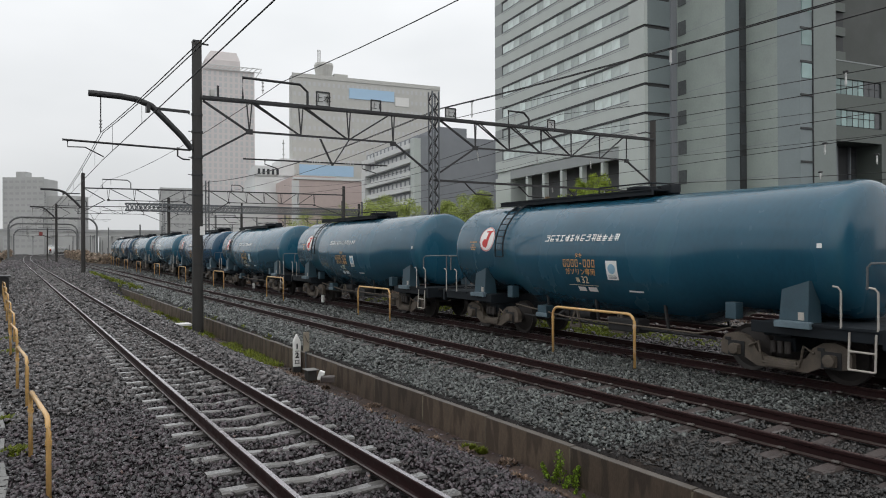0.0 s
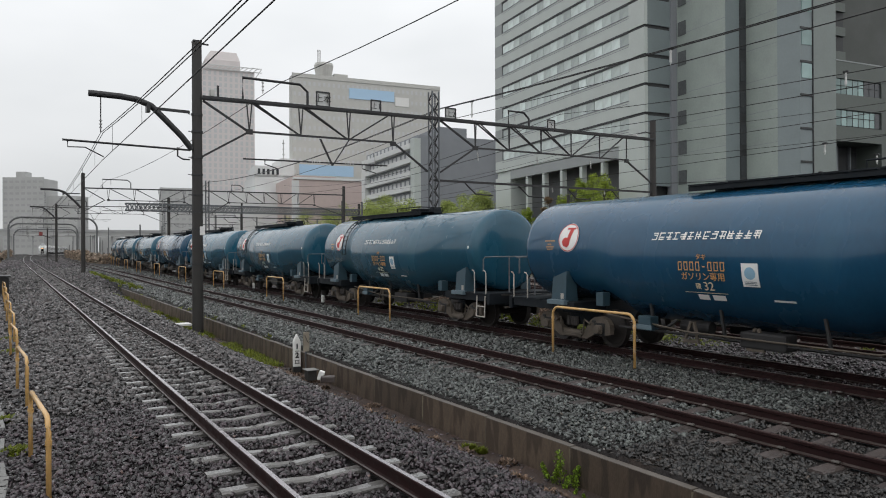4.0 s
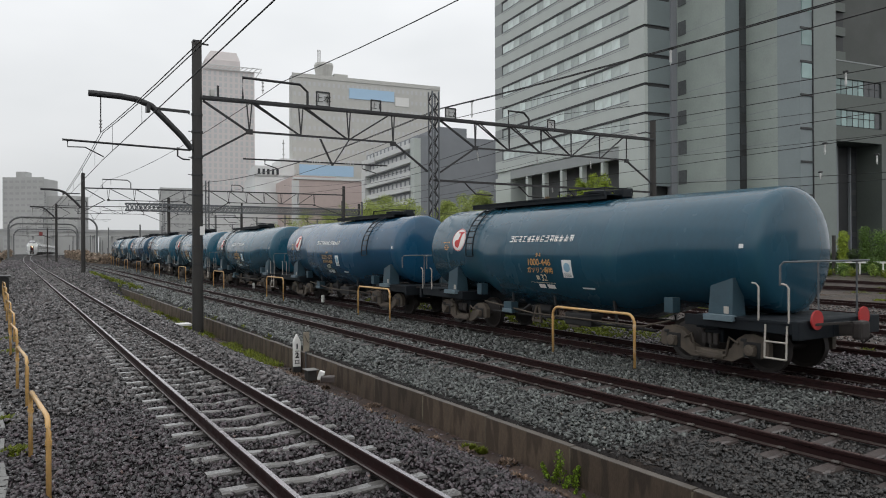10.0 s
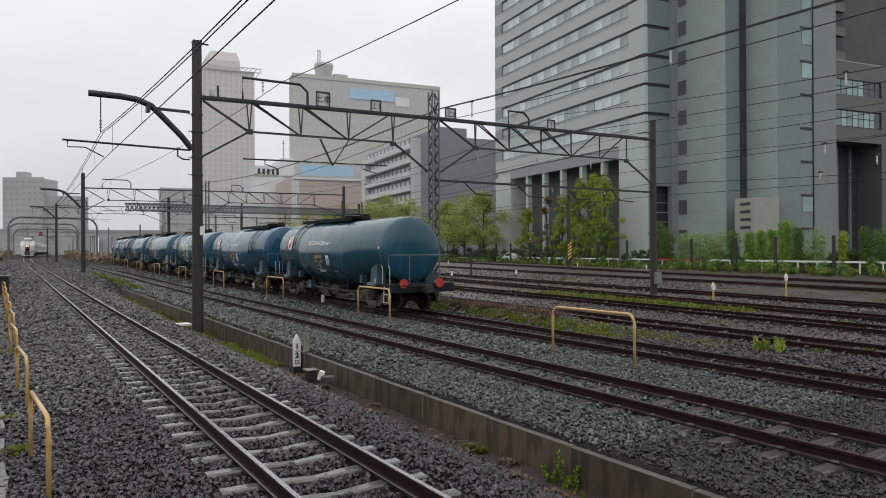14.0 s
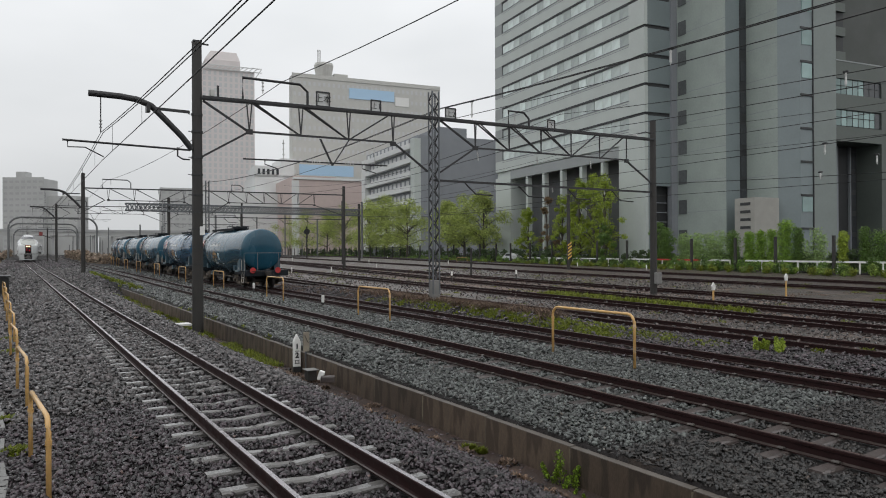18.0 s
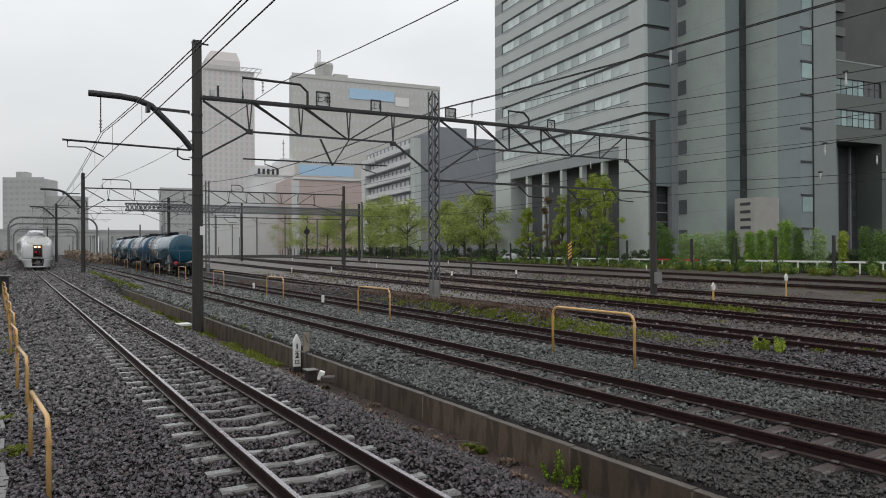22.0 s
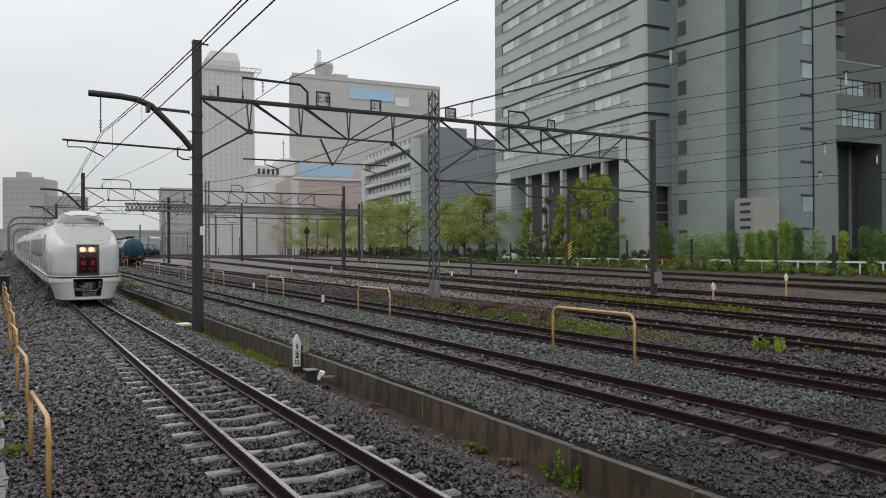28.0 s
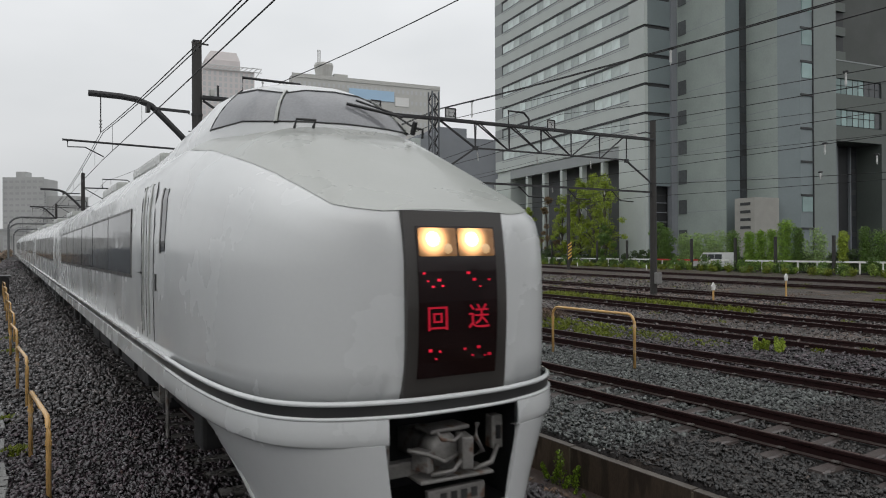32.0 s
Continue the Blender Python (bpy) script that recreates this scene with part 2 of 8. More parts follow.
# pale base stands in for light mirrored in the office panes
M["win_light"] = mat("bright_blind_window", (0.50, 0.57, 0.55), 0.15, vary=0.2, scale=0.6, bump=0, per_object=0.35)
M["win_teal"] = mat("teal_window_glass", (0.24, 0.34, 0.33), 0.14, vary=0.2, scale=0.5, bump=0, per_object=0.3)
M["blue_roof"] = mat("pale_blue_roof_panel", (0.40, 0.58, 0.76), 0.6, vary=0.1, bump=0.02)
M["leaf"] = mat("fresh_green_leaf", (0.30, 0.38, 0.05), 0.5, vary=0.35, scale=3, fine=20, bump=0, island=0.35, leafy=0.4)
M["weed_leaf"] = mat("lime_weed_leaf", (0.17, 0.27, 0.02), 0.5, vary=0.4, scale=3, fine=20, bump=0, island=0.6, leafy=0.4)
M["leaf_clip"] = mat("clipped_bright_leaf", (0.20, 0.33, 0.045), 0.5, vary=0.35, scale=3, fine=20, bump=0, island=0.4, leafy=0.4)
M["leaf_mid"] = mat("mid_green_leaf", (0.19, 0.27, 0.05), 0.5, vary=0.35, scale=3, fine=20, bump=0, island=0.35, leafy=0.4)
M["leaf_deep"] = mat("deep_green_leaf", (0.06, 0.095, 0.035), 0.6, vary=0.4, scale=3, fine=20, bump=0, island=0.35, leafy=0.3)
M["leaf_dark"] = mat("dark_green_leaf", (0.11, 0.19, 0.04), 0.5, vary=0.4, scale=3, fine=20, bump=0, island=0.35, leafy=0.4)
M["leaf_red"] = mat("reddish_brown_weed", (0.125, 0.083, 0.058), 0.8, vary=0.45, scale=3, fine=20, bump=0, island=0.5)
M["scrub"] = mat("dull_brown_scrub", (0.26, 0.20, 0.15), 0.8, vary=0.4, scale=2, fine=12, bump=0, island=0.45)
M["moss"] = mat("yellow_green_weed", (0.15, 0.18, 0.02), 0.7, vary=0.4, scale=5, fine=30, bump=0, island=0.35, leafy=0.4)
M["leaf_olive"] = mat("olive_spring_leaf", (0.33, 0.39, 0.11), 0.6, vary=0.35, scale=3, fine=20, bump=0, island=0.35, leafy=0.4)
M["leaf_bronze"] = mat("bronze_spring_leaf", (0.22, 0.15, 0.08), 0.6, vary=0.35, scale=3, fine=20, bump=0, island=0.35, leafy=0.4)
M["leaf_pale"] = mat("pale_green_leaf", (0.27, 0.38, 0.14), 0.55, vary=0.35, scale=3, fine=20, bump=0, island=0.35, leafy=0.4)
M["bark"] = mat("grey_brown_bark", (0.08, 0.07, 0.06), 0.85, vary=0.3, scale=5, fine=40, bump=0.4)
M["gravel_path"] = mat("reddish_yard_soil", (0.125, 0.085, 0.066), 0.7, vary=0.4, scale=1.0, fine=20, bump=0.5, dist=0.03)
M["asphalt"] = mat("wet_asphalt", (0.05, 0.05, 0.052), 0.3, vary=0.2, bump=0.1)
M["yellow"] = mat("yellow_paint", (0.74, 0.46, 0.10), 0.35, vary=0.25, scale=5, bump=0.05, coat=0.6)


# ---- mesh helpers ----
def part(name, bm, material, parent=None, label="", smooth=False):
    me = bpy.data.meshes.new(name)
    if smooth:
        for f in bm.faces:
            f.smooth = True
    bm.to_mesh(me)
    bm.free()
    me.materials.append(material)
    ob = new(name, me)
    if parent is not None:
        ob.parent = parent
    if label:
        ob["label"] = label
    return ob


def raw(name, verts, faces, material, parent=None, label="", smooth=False):
    me = bpy.data.meshes.new(name)
    me.from_pydata(verts, [], faces)
    if smooth:
        me.polygons.foreach_set("use_smooth", [True] * len(me.polygons))
    me.materials.append(material)
    me.update()
    ob = new(name, me)
    if parent is not None:
        ob.parent = parent
    if label:
        ob["label"] = label
    return ob


def thing(name, at=None, label="", category="", group="", kind=""):
    ob = new(name)
    ob.empty_display_size = 0.2
    if at is not None:
        ob.matrix_basis = at if isinstance(at, Matrix) else Matrix.Translation(at)
    return tagged(ob, label, category, group, kind)


def box(bm, c, s, bevel=0.0, m=None):
    r = bmesh.ops.create_cube(bm, size=1.0)
    vs = r["verts"]
    for v in vs:
        v.co = Vector((c[0] + v.co.x * s[0], c[1] + v.co.y * s[1], c[2] + v.co.z * s[2]))
        if m is not None:
            v.co = m @ v.co
    if bevel:
        es = list({e for v in vs for e in v.link_edges})
        bmesh.ops.bevel(bm, geom=es, offset=bevel, segments=2, affect="EDGES", profile=0.6)
    return bm


def tube(bm, pts, r, seg=8, caps=True, r2=None):
    """A round bar along points."""
    pts = [Vector(p) for p in pts]
    rings = []
    for i, p in enumerate(pts):
        d = (pts[min(i + 1, len(pts) - 1)] - pts[max(i - 1, 0)]).normalized()
        ref = Vector((0, 0, 1)) if abs(d.z) < 0.9 else Vector((1, 0, 0))
        a = d.cross(ref).normalized()
        b = d.cross(a).normalized()
        rad = r if r2 is None else r + (r2 - r) * i / (len(pts) - 1)
        rings.append([bm.verts.new(p + a * rad * cos(2 * pi * k / seg) + b * rad * sin(2 * pi * k / seg)) for k in range(seg)])
    for r0, r1 in zip(rings, rings[1:]):
        for k in range(seg):
            bm.faces.new((r0[k], r0[(k + 1) % seg], r1[(k + 1) % seg], r1[k]))
    if caps:
        bm.faces.new(rings[0][::-1])
        bm.faces.new(rings[-1])
    return bm


def bar(bm, p, q, w, h=None):
    """A square bar from p to q."""
    p, q = Vector(p), Vector(q)
    h = w if h is None else h
    d = (q - p).normalized()
    ref = Vector((0, 0, 1)) if abs(d.z) < 0.95 else Vector((0, 1, 0))
    a = d.cross(ref).normalized() * (w / 2)
    b = a.cross(d).normalized() * (h / 2)
    vs = [bm.verts.new(e + a * i + b * j) for e in (p, q) for i, j in ((-1, -1), (1, -1), (1, 1), (-1, 1))]
    for f in ((3, 2, 1, 0), (4, 5, 6, 7), (0, 1, 5, 4), (1, 2, 6, 5), (2, 3, 7, 6), (3, 0, 4, 7)):
        bm.faces.new([vs[i] for i in f])
    return bm


def lathe(bm, prof, axis="z", seg=16, at=(0, 0, 0)):
    """Turns (radius, height) pairs about an axis."""
    rings = []
    for r, h in prof:
        ring = []
        for k in range(seg):
            a = 2 * pi * k / seg
            u, v = r * cos(a), r * sin(a)
            co = {"z": (u, v, h), "x": (h, u, v), "y": (v, h, u)}[axis]
            ring.append(bm.verts.new(Vector(co) + Vector(at)))
        rings.append(ring)
    for r0, r1 in zip(rings, rings[1:]):
        for k in range(seg):
            bm.faces.new((r0[k], r0[(k + 1) % seg], r1[(k + 1) % seg], r1[k]))
    bm.faces.new(rings[0][::-1])
    bm.faces.new(rings[-1])
    return bm


def loft(bm, rings, close=True, caps=True):
    vr = [[bm.verts.new(p) for p in ring] for ring in rings]
    n = len(vr[0])
    for r0, r1 in zip(vr, vr[1:]):
        for k in range(n if close else n - 1):
            bm.faces.new((r0[k], r0[(k + 1) % n], r1[(k + 1) % n], r1[k]))
    if caps:
        bm.faces.new(vr[0][::-1])
        bm.faces.new(vr[-1])
    return bm


def BM():
    return bmesh.new()


# ---- lines of the place ----
def level(y):
    """Height of the near rail heads: level at the platform, then climbing at one per cent."""
    return 0.0100 * max(0.0, min(y, 66.0) - 28.0) + 0.009 * max(0.0, min(y, 200.0) - 66.0)


def yard_z(y):
    """Height of the rail heads of the yard above those of the near track."""
    return max(-0.05, 0.0045 * (min(y, 45.0) - 14)) + 0.0085 * max(0.0, min(y, 150.0) - 45.0)


def bend(y, y0, slope):
    """Sideways drift of a track past y0, then a wide curve the other way."""
    return -slope * max(0.0, y - y0) + 0.00022 * max(0.0, y - 95.0) ** 2


def x1(y):
    return 2.753 + bend(y, 28.0, 0.0105)


def x2(y):
    return 8.47 + bend(y, 60.0, 0.008)


def x3(y):
    return 12.3 + (0.00085 * (y - 70) ** 2 if y > 70 else 0.0)


def smooth(a, b, v):
    t = min(1, max(0, (v - a) / (b - a)))
    return t * t * (3 - 2 * t)


def ground_z(x, y):
    """One sheet: near ballast shoulder, ditch at the foot of the wall, the raised yard."""
    yz = yard_z(y) - 0.17
    near = -0.17 if x > 1.6 else -0.17 - 0.13 * smooth(1.6, 0.6, x)
    if x < -0.6:
        near -= 0.10 * smooth(-0.6, -1.6, x)
    near += level(y)
    ditch = -0.60 * (1 - smooth(44, 62, y)) + 0.05
    if x < 4.1:
        z = near
    elif x < 5.995:
        z = near + (ditch * smooth(4.1, 5.7, x))
    elif x < 6.06:
        z = yz - 0.1
    else:
        z = yz + 0.0
    if abs(x - x1(y)) < 1.15:
        z -= 0.045 * smooth(1.15, 0.95, abs(x - x1(y)))
    if abs(x - 8.47) < 1.1 or abs(x - 12.3) < 1.1:
        z -= 0.03
    if 13.6 < x < 15.9:
        z += 0.22 * smooth(13.6, 14.6, x) * smooth(15.9, 15.2, x) * smooth(12, 20, y) * smooth(48, 36, y)
    return z


# ---- ground ----
def make_ground():
    xs = [-1500, -400, -120, -40, -15, -6, -3] + list(np.arange(-2, 16.01, 0.25)) + list(np.arange(17, 70, 2.0)) + [80, 100, 140, 220, 400, 800, 1800]
    xs = sorted(set(xs) | {5.9, 5.99, 6.01, 6.06})
    ys = [-400, -120, -40, -15, -6] + list(np.arange(-3, 60, 0.6)) + list(np.arange(60, 200, 4.0)) + [220, 260, 320, 420, 600, 1000, 2500]
    verts = [(x, y, ground_z(x, y) + (0.018 * noise.noise(Vector((x * 2.1, y * 2.1, 0))) if -3 < x < 16 and -3 < y < 60 else 0)) for y in ys for x in xs]
    w = len(xs)
    faces = [(j * w + i, j * w + i + 1, (j + 1) * w + i + 1, (j + 1) * w + i) for j in range(len(ys) - 1) for i in range(w - 1)]
    g = raw("ground", verts, faces, M["ballast"], smooth=True)
    tagged(g, "wet dark grey railway ballast and yard soil", "ground", kind="structure")


make_ground()


# ---- tracks ----
RAIL = [(-0.062, -0.153), (0.062, -0.153), (0.062, -0.142), (0.012, -0.125), (0.009, -0.05), (0.032, -0.038), (0.033, -0.006), (0.026, 0.0),
        (-0.026, 0.0), (-0.033, -0.006), (-0.032, -0.038), (-0.009, -0.05), (-0.012, -0.125), (-0.062, -0.142)]


def foot_z(u):
    return -0.125 - 0.017 * (u - 0.012) / 0.05 + 0.001


def rail(name, parent, line, side, y0, y1, z_of, head, foot, bare=0.044):
    ys = [y0] + [y for y in np.arange(math.ceil(y0 / 5) * 5, min(y1, 60), 5.0) if y > y0] + [y for y in np.arange(60, y1, 12.0) if y > y0] + [y1]
    ys = sorted(set(float(y) for y in ys))
    rings = [[(line(y) + side * 0.566 + u, y, z_of(y) + v) for u, v in RAIL] for y in ys]
    ob = part(name, loft(BM(), rings), M["rail_side"], parent)
    bm = BM()
    loft(bm, [[(line(y) + side * 0.566 + u, y, z_of(y) + v) for u, v in ((-0.025, 0.0005), (0.025, 0.0005), (0.025, 0.003), (-0.025, 0.003))] for y in ys])
    part("running_surface", bm, head, ob)
    for e in (-1, 1):
        bm = BM()
        loft(bm, [[(line(y) + side * 0.566 + e * u, y, z_of(y) + v) for u, v in ((bare, foot_z(bare)), (0.061, foot_z(0.061)), (0.061, foot_z(0.061) + 0.003), (bare, foot_z(bare) + 0.003))] for y in ys])
        bmesh.ops.recalc_face_normals(bm, faces=bm.faces)
        part("rail_foot", bm, foot, ob)
    return ob


def sleeper_mesh(length, width, sag, name, material, curve=True):
    """One sleeper: sloping sides, seats under the rails, a lower waist."""
    rings = []
    for i in range(13):
        x = -length / 2 + length * i / 12
        k = abs(x) / (length / 2)
        top = -0.165 - (sag * (1 - min(1, k / 0.42)) ** 1.0 if curve else 0)
        w = width * (0.86 + 0.14 * min(1, k / 0.5))
        rings.append([(x, -w / 2 - 0.03, -0.32), (x, -w / 2, top - 0.02), (x, -w / 2 + 0.02, top), (x, w / 2 - 0.02, top), (x, w / 2, top - 0.02), (x, w / 2 + 0.03, -0.32)])
    bm = loft(BM(), rings)
    me = bpy.data.meshes.new(name)
    bm.to_mesh(me)
    bm.free()
    me.materials.append(material)
    return me


def sleepers(parent, me, line, y0, count, pitch, z_of, seed):
    rnd = random.Random(seed)
    for i in range(count):
        y = y0 + i * pitch
        ob = new("sleeper", me)
        ob.parent = parent
        ob.matrix_basis = pose(line(y) + rnd.uniform(-0.015, 0.015), y + rnd.uniform(-0.012, 0.012), z_of(y) + rnd.uniform(-0.006, 0.004), 0, 0, rnd.uniform(-0.5, 0.5))


CONCRETE_SLEEPER = sleeper_mesh(2.0, 0.165, 0.03, "concrete_sleeper", M["sleeper"])
DARK_SLEEPER = sleeper_mesh(2.05, 0.2, 0.02, "dark_sleeper", M["sleeper_dark"])

track_1 = thing("track_1", None, "near railway track, polished wet rails on pale concrete sleepers", "railway track", kind="structure")
for s in (-1, 1):
    rail("rail", track_1, x1, s, -12, 420, level, M["rail_head"], M["rail_foot"])
sleepers(track_1, CONCRETE_SLEEPER, x1, 2.2 - 18 * 0.622, 206, 0.622, level, 1)
track_2 = thing("track_2", None, "second railway track, rusty rails on brown sleepers", "railway track", kind="structure")
for s in (-1, 1):
    rail("rail", track_2, x2, s, -12, 300, yard_z, M["rail_dull"], M["rail_rust"], 0.02)
sleepers(track_2, DARK_SLEEPER, x2, 0.5, 150, 0.66, lambda y: yard_z(y) + 0.012, 2)
bm = BM()
box(bm, (0, 0, -0.122), (0.055, 0.09, 0.022), 0.006)
CLIP = bpy.data.meshes.new("rail_clip")
bm.to_mesh(CLIP)
bm.free()
CLIP.materials.append(M["clip"])


def clips(parent, line, y_first, count, pitch):
    """Spring clips that hold both rails down, inside and outside, at every sleeper."""
    for i in range(count):
        y = y_first + i * pitch
        for u in (-0.566 - 0.066, -0.566 + 0.066, 0.566 - 0.066, 0.566 + 0.066):
            ob = new("rail_clip", CLIP)
            ob.parent = parent
            ob.matrix_basis = pose(line(y) + u, y, yard_z(y), 0, 0, 4 * ((i * 7) % 3 - 1))


clips(track_2, x2, 0.5 + 4 * 0.66, 64, 0.66)
track_3 = thing("track_3", None, "railway track under the tank wagons, rusty rails", "railway track", kind="structure")
for s in (-1, 1):
    rail("rail", track_3, x3, s, -12, 320, yard_z, M["rail_dull"], M["rail_rust"], 0.02)
sleepers(track_3, DARK_SLEEPER, x3, -2, 100, 0.66, yard_z, 3)
clips(track_3, x3, -2 + 12 * 0.66, 40, 0.66)


def straight(x0, y0, xa, ya):
    k = (xa - x0) / (ya - y0)
    return lambda y: x0 + k * (y - y0)


YARD = [straight(16.6, 8.5, 16.75, 20), straight(20.9, 10.7, 22.3, 35), straight(24.3, 12.4, 27.2, 40), straight(29.4, 15, 32.0, 48),
        straight(40.0, 20.5, 43.6, 66), straight(47.5, 25, 56.0, 80)]
for i, line in enumerate(YARD):
    t = thing("track_%d" % (i + 4), None, "rusty yard siding half sunk in dark ballast", "railway track", kind="structure")
    for s in (-1, 1):
        rail("rail", t, line, s, -20, 260, yard_z, M["rail_dull"], M["rail_rust"], 0.02)
    sleepers(t, DARK_SLEEPER, line, 2, 120, 0.68, lambda y: yard_z(y) + 0.012, 10 + i)

# retaining wall between the near track and the yard, in cast lengths
wall = thing("wall_retaining", None, "low stained concrete retaining wall beside the track", "wall", kind="structure")
PANEL = 1.86
bm = BM()
box(bm, (5.975, 0, -0.57), (0.10, PANEL - 0.012, 0.70), 0.012)
panel_0 = part("wall_panel", bm, M["concrete_wall"], wall)
bm = BM()
box(bm, (5.974, 0, -0.58), (0.094, 0.03, 0.66))
seam_0 = part("mortar_joint", bm, M["mortar"], wall)
# thin pale strip puts the sheen of the top edge into colour
bm = BM()
box(bm, (5.975, 0, -0.219), (0.104, PANEL - 0.012, 0.010), 0.003)
edge_0 = part("wall_edge", bm, M["edge_sheen"], wall, "pale strip, sky sheen painted on the top edge")
for k in range(30):
    y0 = -6.3 + PANEL * k
    z = yard_z(y0 + 0.5) * 0.75
    for src, dy in ((panel_0, PANEL / 2), (edge_0, PANEL / 2), (seam_0, 0.0)):
        if k == 0:
            ob = src
        else:
            ob = new(src.name.split(".")[0], src.data)
            ob.parent = wall
        ob.matrix_basis = pose(0.004 * (k % 3), y0 + dy, z)


# ---- unseen plain walls, added to darken reflections and block low sky light ----
def plain_wall(name, x0, x1_, y0, y1, h):
    w = part(name, box(BM(), ((x0 + x1_) / 2, (y0 + y1) / 2, h / 2 - 0.6), (x1_ - x0, y1 - y0, h)), M["wall_slate"])
    tagged(w, "plain slate-grey unseen wall, added to darken reflections", "wall", kind="structure")


plain_wall("wall_west", -7.6, -7.2, -26, 120, 3.4)
plain_wall("wall_south", -7.2, 60, -26, -25.6, 8.0)


# ---- tank wagons ----
TANK_TOP = 3.42
R_END, R_MID = 1.20, 1.36
TANK = [(-5.50, 0.28), (-5.48, 0.56), (-5.445, 0.82), (-5.40, 1.02), (-5.35, 1.12), (-5.28, 1.175), (-5.16, R_END), (-3.15, R_END), (-2.2, R_MID), (2.6, R_MID), (3.4, R_END),
        (5.76, R_END), (5.89, 1.175), (5.965, 1.12), (6.02, 1.02), (6.075, 0.82), (6.11, 0.56), (6.13, 0.28)]


def tank_r(y):
    """Barrel radius: wider between the bogies."""
    if y < -3.15 or y > 3.4:
        return R_END
    if y < -2.2:
        return R_END + (R_MID - R_END) * (y + 3.15) / 0.95
    if y > 2.6:
        return R_MID + (R_END - R_MID) * (y - 2.6) / 0.8
    return R_MID


def tank_ring(y, r, seg=56):
    cz = TANK_TOP - tank_r(y)
    return [(r * sin(2 * pi * k / seg), y, cz + r * cos(2 * pi * k / seg)) for k in range(seg)]


def side_point(y, angle, off=0.004):
    """A point on the near side of the tank; angle above the horizontal."""
    r = tank_r(y)
    cz = TANK_TOP - r
    return Vector((-(r + off) * cos(angle), y, cz + (r + off) * sin(angle)))


def patch(bm, y0, y1, a0, a1, thick=0.004, steps=4, off=0.004):
    """A thin curved plate lying on the tank's side."""
    grid = [[bm.verts.new(side_point(y, a0 + (a1 - a0) * i / steps, off + t)) for i in range(steps + 1)] for y in (y0, y1) for t in (0, thick)]
    a, b, c, d = grid
    for i in range(steps):
        bm.faces.new((b[i], d[i], d[i + 1], b[i + 1]))
    return bm


def disc_patch(bm, yc, ac, rad, off, r_in=0.0):
    """A round plate bent to the barrel, as rings from rad inwards."""
    r = 1.2
    rings = []
    for q in ([rad, r_in] if r_in else [rad, rad * 0.8, rad * 0.6, rad * 0.4, rad * 0.2, 0.01]):
        rings.append([bm.verts.new(side_point(yc + q * cos(2 * pi * k / 28), ac + q * sin(2 * pi * k / 28) / r, off)) for k in range(28)])
    for a, b in zip(rings, rings[1:]):
        for k in range(28):
            bm.faces.new((a[k], a[(k + 1) % 28], b[(k + 1) % 28], b[k]))
    if not r_in:
        bm.faces.new(rings[-1])
    return bm


def glyphs(parent, text, m, size, material, name="lettering", bold=0.0):
    cu = bpy.data.curves.new(name, "FONT")
    cu.body, cu.size, cu.align_x, cu.align_y, cu.extrude = text, size, "CENTER", "CENTER", 0.003
    cu.offset = bold
    ob = bpy.data.objects.new(name, cu)
    me = bpy.data.meshes.new_from_object(ob)
    bpy.data.objects.remove(ob)
    me.materials.append(material)
    o = new(name, me)
    o.parent = parent
    o.matrix_basis = m
    return o


def barrel_text(parent, text, yc, ac, size, material, name, label, squeeze=1.0):
    """Lettering bent to the near side of the barrel, centred at yc and the angle ac."""
    ob = glyphs(parent, text, Matrix.Identity(4), size, material, name)
    r = tank_r(yc)
    for v in ob.data.vertices:
        v.co = side_point(yc - v.co.x * squeeze, ac + v.co.y / r, 0.012 + v.co.z)
    if label:
        ob["label"] = label
    return ob


def flat_shape(bm, yc, ac, pts, off, r=1.2):
    """A flat outline of (right, up) metres laid on the barrel."""
    bm.faces.new([bm.verts.new(side_point(yc - u, ac + v / r, off)) for u, v in pts])
    return bm


